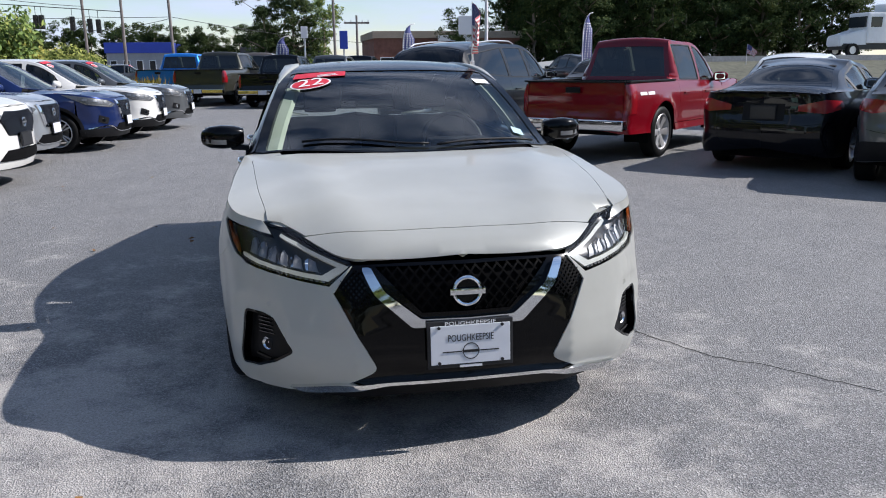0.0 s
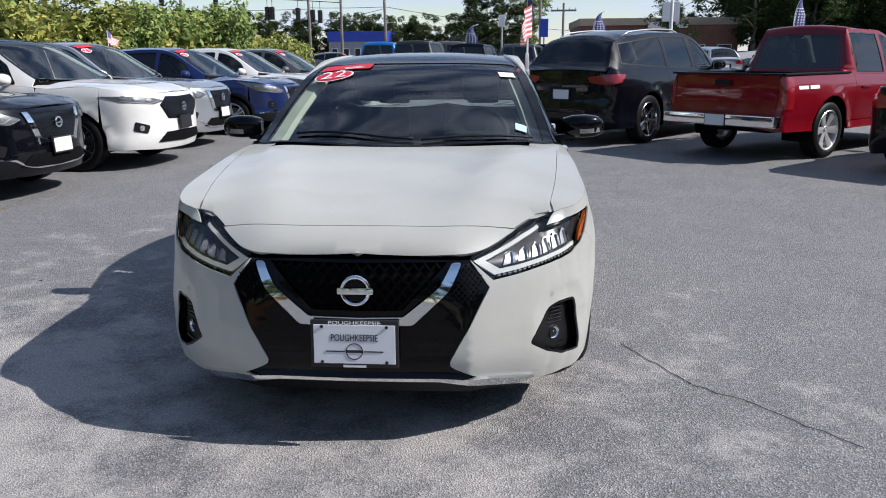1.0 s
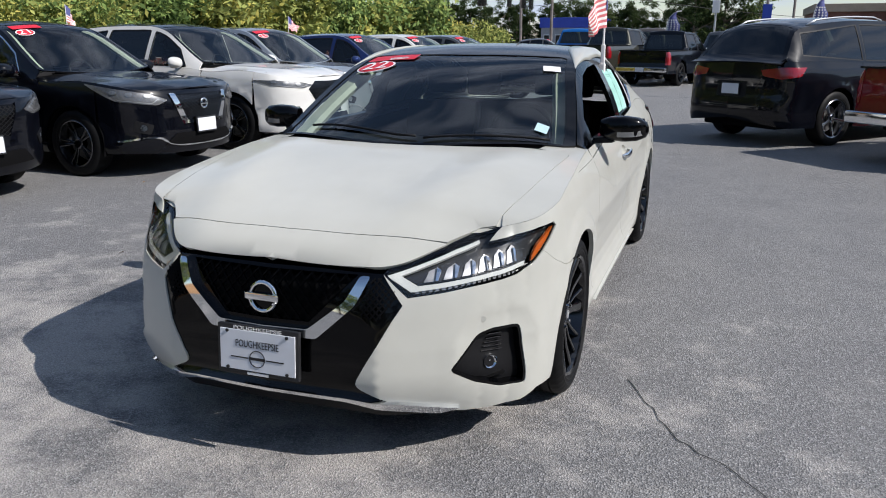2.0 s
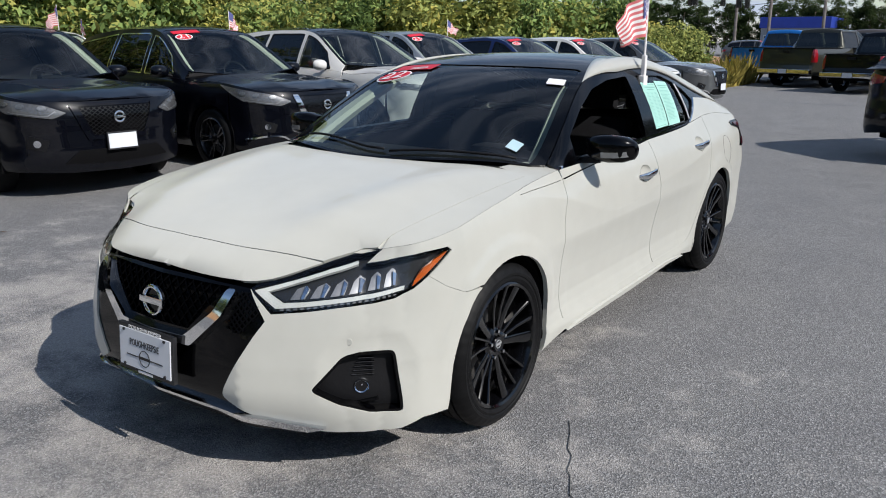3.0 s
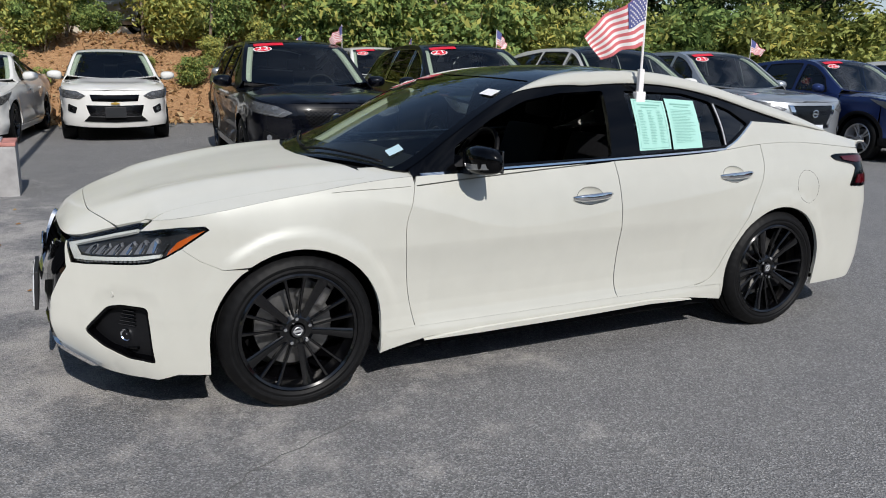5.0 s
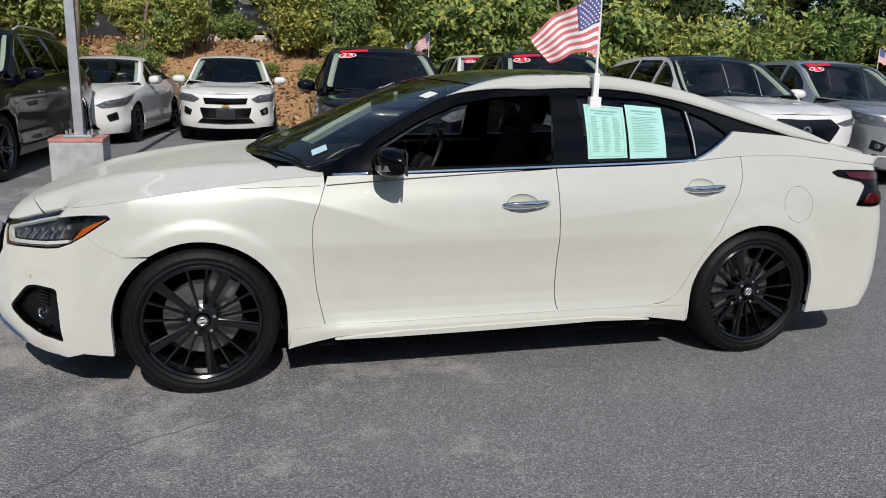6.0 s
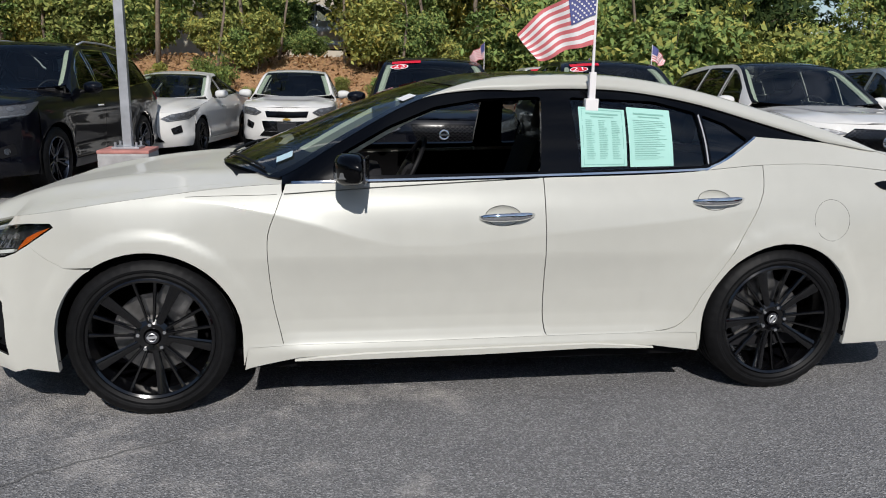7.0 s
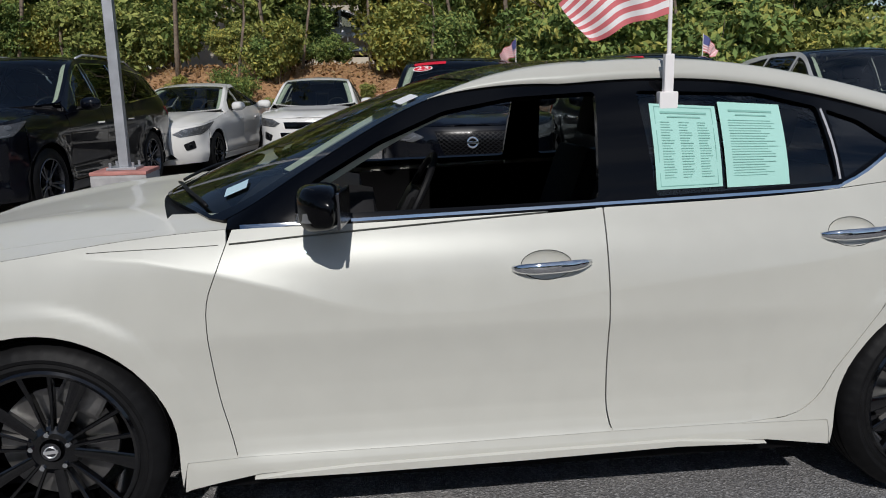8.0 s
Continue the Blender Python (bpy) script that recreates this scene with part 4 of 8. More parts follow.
    both("lamp_rim", car, sheet(b.shell, inset(lamp, -0.003), [inset(lamp, 0.008)], 0.02, -0.006, 0.02), GLOSS)
    # flank panels
    df = [(-0.825, 0.968), (-0.865, 0.86), (-0.897, 0.77), (-0.90, 0.66), (-0.885, 0.48), (-0.855, 0.33), (-0.845, 0.288)]
    dbk = [(0.275, 0.990), (0.272, 0.85), (0.275, 0.6), (0.283, 0.36), (0.30, 0.292)]
    dr = [(1.312, 1.040), (1.295, 0.95), (1.25, 0.86), (1.15, 0.69), (1.065, 0.56), (1.005, 0.46), (0.975, 0.39), (0.93, 0.335), (0.86, 0.305), (0.72, 0.292)]
    sp = lambda pts: b.S(*spline2(pts, 0.03))
    over = [p for p in af if not (p[0] < -1.57 and p[1] < 0.645)]
    belt_line = spline2([(-1.36, 0.913), (-1.15, 0.922), (-0.85, 0.928), (-0.52, 0.948), (0.31, 0.991), (0.69, 1.002), (1.20, 1.013), (1.6, 1.006), (1.98, 0.985)], 0.04)
    def groove(y0, y1, w=0.00045):
        """The fine pressed groove that runs below the windows."""
        q = np.array([(y, np.interp(y, belt_line[:, 0], belt_line[:, 1])) for y in np.arange(y0, y1, 0.04)])
        return S(*(q - (0, w)), *(q[::-1] + (0, w)))
    fold = [S(*zip(*[np.interp(np.linspace(-1.44, 1.5, 120), *zip(*[(p[0], p[j]) for p in c["creases"][0][0]])) for j in (0, 1)]))]
    fender = cat(lamp_low[7:], lamp_top[:5], top(horn_y, -0.84, 30), sp(df)[1:], S((-0.99, 0.283)), S(*over[::-1]), seam[::-1][1:-1])
    both("front_fender", car, sheet(b.shell, fender, [groove(-1.22, -0.845)], 0.018, 0, 0.02, 0.0006, folds=fold), PEARL)
    door = cat(sp(df)[::-1], top(-0.81, 0.265, 24), sp(dbk), S((-0.3, 0.288)))
    cups = [b.S(*[(yc + 0.076 * math.cos(a), zc + 0.041 * math.sin(a)) for a in np.linspace(0, 2 * math.pi, 29)[:-1]]) for yc, zc in ((0.085, 0.836), (1.045, 0.894))]
    both("front_door", car, sheet(b.shell, door, [cups[0], groove(-0.828, 0.27)], 0.020, 0, 0.02, 0.0022, folds=fold), PEARL)
    door = cat(sp(dbk)[::-1], top(0.285, 1.30, 24), sp(dr))
    both("rear_door", car, sheet(b.shell, door, [cups[1]], 0.022, 0, 0.02, 0.0022, folds=fold), PEARL)
    # hollows behind the handles
    for cup in cups:
        mid = cup.mean(0)
        def dish(p, mid=mid):
            r = np.hypot((p[:, 0] - mid[0]) / 0.076, (p[:, 1] - mid[1]) / 0.041)
            q = b.shell(p)
            q[:, 0] -= 0.024 * np.clip(1 - r * r, 0, 1)**0.7
            return q
        both("handle_cup", car, sheet(dish, cup, (), 0.008, 0, 0.0), PEARL)
    ro = [p for p in ar]
    quarter = cat(sp(dr)[::-1], top(1.325, 2.45, 40), [(b.length, 1.0), (b.length, 0.25)], b.R((0.5, 0.23), (0.7, 0.21)), S((2.0, 0.20)), S(*ro[::-1]), S((1.0, 0.288)))
    both("quarter_panel", car, sheet(b.shell, quarter, (), h, 0, 0.02, 0.0015), PEARL)
    rock = S((-1.01, 0.178), (-0.985, 0.188), (-0.90, 0.208), (-0.78, 0.232), (-0.4, 0.243), (0.5, 0.252), (0.80, 0.232), (1.02, 0.196), (1.02, 0.300), (0.28, 0.302), (-0.3, 0.300), (-0.7, 0.298), (-0.99, 0.295))
    both("side_skirt", car, sheet(b.shell, rock, (), 0.03, -0.003, 0.04), PEARL)
    fin = S((-0.80, 0.222), (-0.5, 0.220), (0.0, 0.224), (0.51, 0.236), (0.80, 0.226), (0.70, 0.240), (0.51, 0.256), (0.0, 0.252), (-0.5, 0.245), (-0.70, 0.234))
    both("skirt_fin", car, sheet(b.shell, fin, (), 0.03, 0.010, 0.03), PEARL)
    fuel = S(*[(1.615 + 0.088 * math.cos(a), 0.80 + 0.092 * math.sin(a)) for a in np.linspace(0, 2 * math.pi, 28)[:-1]])
    ring = ribbon(b.shell, fuel, 0.004, 0.0012, True)
    one("fuel_flap", car, ring, UNDER, "round fuel flap joint")
    tail = rounded(cat(S((1.855, 0.958), (1.90, 0.967), (2.1, 0.963), (2.33, 0.945)), S((2.33, 0.785), (2.10, 0.776), (1.99, 0.785), (2.02, 0.83), (2.065, 0.885), (2.04, 0.905), (1.89, 0.934))), 0.010)
    lights = both("tail_light", car, sheet(b.shell, tail, (), 0.04, 0.006, 0.015), GLOSS, "gloss black boomerang tail light with red lenses")
    for red in (S((1.94, 0.951), (2.1, 0.951), (2.24, 0.943), (2.24, 0.912), (2.07, 0.914), (1.96, 0.929)), S((2.03, 0.797), (2.12, 0.793), (2.24, 0.797), (2.24, 0.84), (2.12, 0.845), (2.07, 0.845))):
        d = sheet(b.shell, rounded(red, 0.006), (), 0.04, 0.011, 0.012)
        for lt, dd in zip(lights, (d, mirrored(d))):
            part_of("red_lens", mesh_of("red_lens", dd[0], dd[1], SMOKED, dd[2]), lt, "smoked dark red lens")
    # dark shell behind the gaps, wheel wells and floor
    out = np.concatenate([[(0.0, 0.26)], b.F((0.4, 0.25), (0.7, 0.25)), b.S(*[(p[0] - 0.008, max(p[1], 0.25)) for p in af[:1]], *[( -1.382 + (p[0] + 1.382) * 1.03, 0.335 + (p[1] - 0.335) * 1.03) for p in af[1:-1]], (-1.005, 0.25), (1.012, 0.25), *[(1.388 + (p[0] - 1.388) * 1.03, 0.335 + (p[1] - 0.335) * 1.03) for p in ar[1:-1]], (1.77, 0.25)), [(b.length, 0.27), (b.length, 0.98)], b.S(*along(b.top, 2.4, -2.15, 60, -0.012)), [(0.0, 0.680)]])
    both("inner_shell", car, sheet(b.shell, out, [inset(fog, -0.02), inset(lamp, -0.01)], 0.05, -0.034, 0), UNDER)
    bm = bmesh.new()
    box(bm, (-0.60, -2.07, 0.17), (0.60, 2.25, 0.62), 0.05)
    box(bm, (-0.86, -0.98, 0.17), (0.86, 0.98, 0.30), 0.03)
    part("underbody", bm, UNDER, car)
    for s in (1, -1):
        for yw, zw, rr in c["arches"]:
            bm = bmesh.new()
            n = 24
            vs = [[bm.verts.new((s * x, yw + (rr + 0.008) * math.cos(a), zw + (rr + 0.008) * math.sin(a))) for x in (0.89, 0.55)] for a in np.linspace(-0.25, math.pi + 0.25, n)]
            for i in range(n - 1):
                bm.faces.new((vs[i][0], vs[i + 1][0], vs[i + 1][1], vs[i][1]))
            part("wheel_liner", bm, UNDER, car)
    add_wheels(car, c, "multi", BLACKRIM, True)
    # hood, nose panel and fender tops
    E = lambda y0, y1, n=20: np.array([(np.interp(y, b.ey, b.ex), y) for y in np.linspace(y0, y1, n)])
    sym = lambda q: np.concatenate([q, (q * (-1, 1))[::-1]])
    gapf = spline2([(0.0, -2.15), (0.317, -2.138), (0.508, -2.078), (0.562, -2.053)], 0.03)
    gaps = spline2([(0.722, -1.87), (0.752, -1.65), (0.770, -1.45), (0.787, -1.21), (0.797, -1.09), (0.795, -1.05)], 0.03)
    cowl = spline2([(0.775, -1.01), (0.6, -1.06), (0.3, -1.13), (0.0, -1.16)], 0.03)
    edge_all = np.stack([b.ex, b.ey], 1)
    hi = int(np.argmin(np.abs(np.linspace(0, b.length, 700) - S((horn_y, 0.8))[0][0])))
    mi = int(np.argmin(np.hypot(b.ex[:hi] - 0.573, b.ey[:hi] + 2.05)))
    gapf = gapf[np.hypot(gapf[:, 0] - b.ex[mi], gapf[:, 1] - b.ey[mi]) > 0.02]
    hornE = edge_all[mi:hi + 1:3]
    hood = np.concatenate([gapf[:-1], hornE + (-0.005, 0.002), gaps, cowl])
    hood = np.concatenate([hood, (hood * (-1, 1))[::-1][1:-1]])
    one("hood", car, sheet(b.deck, hood, (), 0.04, 0, 0.025, 0.002), PEARL)
    noseq = np.concatenate([edge_all[:mi + 1:3], [edge_all[mi]], gapf[::-1]])
    noseq = np.concatenate([noseq[1:], (noseq * (-1, 1))[::-1][1:-1]])
    one("nose_panel", car, sheet(b.deck, noseq, (), 0.035, 0, 0.02, 0.0015), PEARL)
    edge = np.stack([b.ex, b.ey], 1)
    edge = np.concatenate([[edge[hi]], edge[(np.arange(len(edge)) > hi) & (b.ey < -0.84)][::4]]) * (0.9995, 1)
    ft = np.concatenate([gaps[::-1], edge, [(0.82, -0.815), (0.68, -0.84), (0.655, -1.03)]])
    fl = np.array([(0.60, -1.99), (0.62, -1.88), (0.70, -1.78), (0.76, -1.84), edge[0] * (0.998, 1), edge_all[(mi + hi) // 2] * (0.99, 1)])
    both("fender_flange", car, sheet(b.deck, fl, (), 0.03, -0.006, 0.0), PEARL)
    both("fender_top", car, sheet(b.deck, ft, (), 0.03, 0, 0.0, 0.0), PEARL)
    cw = np.concatenate([cowl[::-1] + (0, -0.03), [(0.665, -0.97), (0.665, -0.84), (0.5, -0.88), (0.0, -1.02)]])
    cw = np.concatenate([cw, (cw * (-1, 1))[::-1][1:-1]])
    one("cowl", car, sheet(b.deck, cw, (), 0.06, -0.012, 0.0), PLASTIC, "black cowl panel")
    # cabin: windscreen, roof, rear window
    ws = lambda x: -1.15 + 0.30 * (x / 0.8)**2
    rx = lambda y: float(b.rail(y)[0])
    wl = [(x, ws(x)) for x in np.linspace(0, 0.735, 14)]
    wr = [(rx(y) - 0.055, y) for y in np.linspace(ws(0.735) + 0.06, -0.10, 12)]
    wt = [(x, -0.17 + 0.09 * (x / 0.57)**2) for x in np.linspace(0.55, 0, 10)]
    shield = np.array(wl + wr + wt)
    shield = np.concatenate([shield, (shield * (-1, 1))[::-1][1:-1]])
    o = one("windscreen", car, sheet(b.crown, shield, (), 0.05, -0.004, 0), WINDSHIELD, "clear windscreen with stickers")
    o.visible_shadow = False
    rl = [(rx(y) - 0.002, y) for y in np.linspace(-0.855, 1.16, 40)]
    rim = np.array([(0.0, -1.16)] + [(x, ws(x) - 0.015) for x in np.linspace(0.1, 0.745, 12)] + rl + [(0.35, 1.19), (0.0, 1.215)])
    roof = np.concatenate([rim, (rim * (-1, 1))[::-1][1:-1]])
    one("roof", car, sheet(b.crown, roof, [shield], 0.05, 0, 0.02), GLOSS, "gloss black roof")
    wb = [(0.0, 1.225), (0.35, 1.20)] + [(rx(y) - 0.05, y) for y in np.linspace(1.2, 1.98, 12)] + [(0.4, 2.03), (0.0, 2.05)]
    wb = np.array(wb)
    wb = np.concatenate([wb, (wb * (-1, 1))[::-1][1:-1]])
    one("rear_window", car, sheet(b.crown, wb, (), 0.06, -0.003, 0.01), PRIVACY, "tinted rear window")
    bl = np.array([(rx(y) - 0.05, y) for y in np.linspace(1.17, 1.98, 12)] + [(0.4, 2.03), (0.0, 2.05), (0.0, 2.40), (0.4, 2.34), (0.62, 2.22)] + [(rx(y), y) for y in np.linspace(2.15, 1.17, 14)])
    both("boot_lid", car, sheet(b.crown, bl, (), 0.05, 0, 0.02), PEARL)
    # side of the cabin
    wf = rounded([(-0.63, 0.998), (-0.60, 1.085), (-0.39, 1.200), (-0.19, 1.282), (0.02, 1.318), (0.29, 1.330), (0.262, 1.012)], 0.02)
    wr2 = rounded([(0.42, 1.330), (0.445, 1.015), (1.035, 1.040), (1.015, 1.268), (0.82, 1.315)], 0.015)
    wq = rounded([(1.045, 1.258), (1.062, 1.045), (1.255, 1.150), (1.15, 1.222)], 0.012)
    bel = along(b.top, -0.84, 0.98, 36, 0.0) + [(1.06, 1.030), (1.14, 1.065), (1.22, 1.112)]
    low = [(1.30, 1.162), (1.5, 1.148), (1.75, 1.128), (1.86, 1.118)]
    rt = [(y, float(b.rail(y)[1]) - 0.002) for y in np.linspace(1.86, -0.84, 50)]
    black = np.array(bel + low + rt)
    both("window_frame", car, sheet(b.cheek, black, [wf, wr2, wq], 0.05, 0, 0.025), GLOSS, "gloss black pillars and window frame")
    white = np.array(along(b.top, 1.0, 2.38, 28) + [(2.38, 1.0)] + [(y, float(b.rail(y)[1]) - 0.004) for y in np.linspace(2.36, 1.90, 10)] + low[::-1] + [(1.22, 1.110), (1.14, 1.063), (1.06, 1.028)])
    both("rear_shoulder", car, sheet(b.cheek, white, (), 0.05, 0, 0.01), PEARL)
    for nm, pl, mt in (("rear_side_window", wr2, SIDEGLASS), ("quarter_window", wq, PRIVACY)):
        for o in both(nm, car, sheet(b.cheek, inset(pl, -0.006), (), 0.06, -0.010, 0), mt):
            o.visible_shadow = False
    both("window_divider", car, ribbon(b.cheek, spline2([(1.045, 1.046), (1.040, 1.15), (1.028, 1.258)], 0.03), 0.010, 0.006), ALLOY, "bright upright between the rear panes")
    # white roof arch over the doors
    ys = np.linspace(-0.235, 1.95, 60)
    rows = []
    for y in ys:
        r = b.rail(y)
        k = float(np.clip((y + 0.235) / 0.42, 0, 1))**1.1
        k *= float(np.clip((1.95 - y) / 0.30, 0, 1))**0.8
        lo = 0.050 * k
        zb = float(r[1]) - lo
        if y > 1.0:
            zb = float(r[1]) - (0.05 + 0.012 * (y - 1.0)) * k
        a = b.cheek(np.array([[y, zb]]))[0]
        m2 = b.cheek(np.array([[y, (zb + float(r[1])) / 2]]))[0]
        t = np.array((r[0], y, r[1]))
        w1 = 0.085 * k + 0.002
        q = b.crown(np.array([[r[0] - w1 * 0.5, y]]))[0]
        e = b.crown(np.array([[r[0] - w1, y]]))[0]
        o = 0.008 * min(1.0, 0.15 + 2 * k)
        rows.append([a - (0.006, 0, 0), a + (o, 0, 0.002), m2 + (o, 0, 0.003), t + (o * 0.6, 0, o * 0.8), q + (0, 0, o), e + (0, 0, o), e - (0, 0, 0.006)])
    arr = np.array(rows)
    n0, n1 = arr.shape[:2]
    f = [(i * n1 + j, (i + 1) * n1 + j, (i + 1) * n1 + j + 1, i * n1 + j + 1) for i in range(n0 - 1) for j in range(n1 - 1)]
    v = arr.reshape(-1, 3)
    part_of("roof_arch", mesh_of("roof_arch", v, f, PEARL), car, "white roof side")
    part_of("roof_arch", mesh_of("roof_arch", v * (-1, 1, 1), [t[::-1] for t in f], PEARL), car, "white roof side")
    # bright strip along the waist
    ln = [(-0.80, 0.973), (-0.5, 0.980), (0.25, 0.999), (0.96, 1.020), (1.06, 1.034), (1.14, 1.069), (1.22, 1.116), (1.295, 1.160)]
    both("waist_trim", car, ribbon(b.cheek, spline2(ln, 0.03), 0.012, 0.007), CHROME, "bright waist trim")
    # handles with their cups
    for y0, y1, z in ((-0.02, 0.22, 0.835), (0.94, 1.18, 0.893)):
        yc = (y0 + y1) / 2
        bx = float(b.shell(b.S((yc, z)))[0][0])
        for s in (1, -1):
            bm = bmesh.new()
            pts = np.linspace(0, 1, 13)
            rings = []
            for t in pts:
                w = 0.018 * (1 - abs(2 * t - 1)**4 * 0.55)
                off = 0.030 * (1 - abs(2 * t - 1)**3) + 0.003
                rings.append([bm.verts.new((s * (bx + off + 0.008 * math.cos(a)), y0 + (y1 - y0) * t, z + 0.01 * (t - 0.5) + w * math.sin(a))) for a in np.linspace(0, 2 * math.pi, 11)[:-1]])
            for i in range(12):
                for j in range(10):
                    bm.faces.new((rings[i][j], rings[i][(j + 1) % 10], rings[i + 1][(j + 1) % 10], rings[i + 1][j]))
            bm.faces.new(rings[0]), bm.faces.new(rings[-1])
            part("door_handle", bm, CHROME, car, "chrome door handle", smooth=True, sharp=70)
    saloon_mirrors(car)
    cabin(car, b, -0.50, 0.985, 0.24, [0.10, 0.95])
    pillar_trims(car, b, -0.80, -0.22)
    # wipers
    for pts in ([(-0.55, -0.93), (-0.1, -1.07), (0.08, -1.09)], [(0.12, -1.10), (0.45, -1.0), (0.68, -0.90)]):
        part_of("wiper_arm", tube_mesh("wiper_arm", b.crown(spline2(pts, 0.05)) + (0, -0.02, 0.003), 0.006, PLASTIC), car)
    return car, b


def lettering(text, size, m, material, parent, width=None, name="lettering"):
    """Raised words from the built-in font, turned into a mesh."""
    cu = bpy.data.curves.new("words", "FONT")
    cu.body, cu.size, cu.extrude, cu.align_x, cu.align_y = text, size, 0.0006, "CENTER", "CENTER"
    ob = bpy.data.objects.new("words", cu)
    scene.collection.objects.link(ob)
    me = bpy.data.meshes.new_from_object(ob.evaluated_get(bpy.context.evaluated_depsgraph_get()))
    bpy.data.objects.remove(ob)
    if width:
        xs = [v.co.x for v in me.vertices]
        k = width / max(max(xs) - min(xs), 1e-6)
        for v in me.vertices:
            v.co.x *= k
    me.transform(m)
    me.materials.clear()
    me.materials.append(material)
    return part_of(name, me, parent)


CAR, CARB = main_saloon()


def stick_on(surf, pts, name, material, parent, lift=0.004, label="", step=0.05):
    d = sheet(surf, np.array(pts, float), (), step, lift, 0)
    return part_of(name, mesh_of(name, d[0], d[1], material, d[2]), parent, label)


def main_stickers():
    """Stickers and papers on the saloon's glass."""
    b, car = CARB, CAR
    sq = lambda x0, y0, x1, y1: [(x0, y0), (x1, y0), (x1, y1), (x0, y1)]
    ban = stick_on(b.crown, [(-0.555, -0.13), (-0.575, -0.22), (-0.27, -0.255), (-0.26, -0.165)], "windscreen_banner", STICKRED, car, 0.003, "red banner sticker")
    stick_on(b.crown, sq(-0.43, -0.215, -0.32, -0.205), "banner_words", STICKWHITE, ban, 0.005)
    stick_on(b.crown, sq(-0.43, -0.235, -0.31, -0.225), "banner_words", STICKWHITE, ban, 0.005)
    oc = np.array((-0.475, -0.325))
    ring = lambda k: [oc + (0.118 * k * math.cos(a), 0.070 * k * math.sin(a)) for a in np.linspace(0, 2 * math.pi, 29)[:-1]]
    ov = stick_on(b.crown, ring(1.0), "year_sticker", STICKWHITE, car, 0.004, "red and white oval year sticker")
    stick_on(b.crown, ring(0.90), "year_field", STICKRED, ov, 0.006)
    o, ox, oy = (b.crown(np.array([v]))[0] for v in (oc, oc + (0.02, 0), oc + (0, 0.02)))
    ax, ay = Vector(ox - o).normalized(), Vector(oy - o).normalized()
    m = Matrix((ax, ay, ax.cross(ay))).transposed().to_4x4()
    m.translation = Vector(o) + ax.cross(ay) * 0.009
    lettering("22", 0.15, m, STICKWHITE, ov, 0.15, "year_number")
    code = stick_on(b.crown, [(0.49, -0.275), (0.58, -0.255), (0.595, -0.315), (0.505, -0.335)], "code_sticker", STICKWHITE, car, 0.003, "white paper code label")
    insp = stick_on(b.crown, sq(0.59, -0.87, 0.65, -0.80), "inspection_sticker", simple("pale_blue_sticker", (0.45, 0.62, 0.68), 0.5), car, 0.003, "pale blue inspection sticker")
    for (y0, y1) in ((0.457, 0.670), (0.682, 0.888)):
        q = thing("paper_sheet", "mint green printed sheet taped inside the car window", "paper", group="papers in the car window")
        pl = np.array([(y0 - 0.008, 1.034), (y1 - 0.010, 1.038), (y1, 1.278), (y0, 1.292)])
        sf = lambda p: b.cheek(p) + (0, 0, 0)
        stick_on(sf, pl, "sheet", MINT, q, -0.004, step=0.08)
        g = lambda u, v: (pl[0] * (1 - u) + pl[1] * u) * (1 - v) + (pl[3] * (1 - u) + pl[2] * u) * v
        bar = lambda u0, v0, u1, v1, nm="print_line": stick_on(sf, [g(u0, v0), g(u1, v0), g(u1, v1), g(u0, v1)], nm, PRINT, q, -0.0025, step=0.2)
        for u0, v0, u1, v1 in ((0.06, 0.03, 0.07, 0.97), (0.93, 0.03, 0.94, 0.97), (0.06, 0.03, 0.94, 0.04), (0.06, 0.96, 0.94, 0.97)):
            if y0 < 0.5:
                bar(u0, v0, u1, v1, "print_border")
        rr = random.Random(int(y0 * 100))
        bar(0.15, 0.885, 0.85, 0.91), bar(0.25, 0.84, 0.75, 0.855)
        for k in range(22):
            v = 0.78 - k * 0.031
            if y0 < 0.5:
                for u in (0.13, 0.41, 0.69):
                    bar(u, v, u + rr.uniform(0.12, 0.2), v + 0.008)
            else:
                bar(0.12, v, rr.uniform(0.6, 0.88), v + 0.007)


main_stickers()

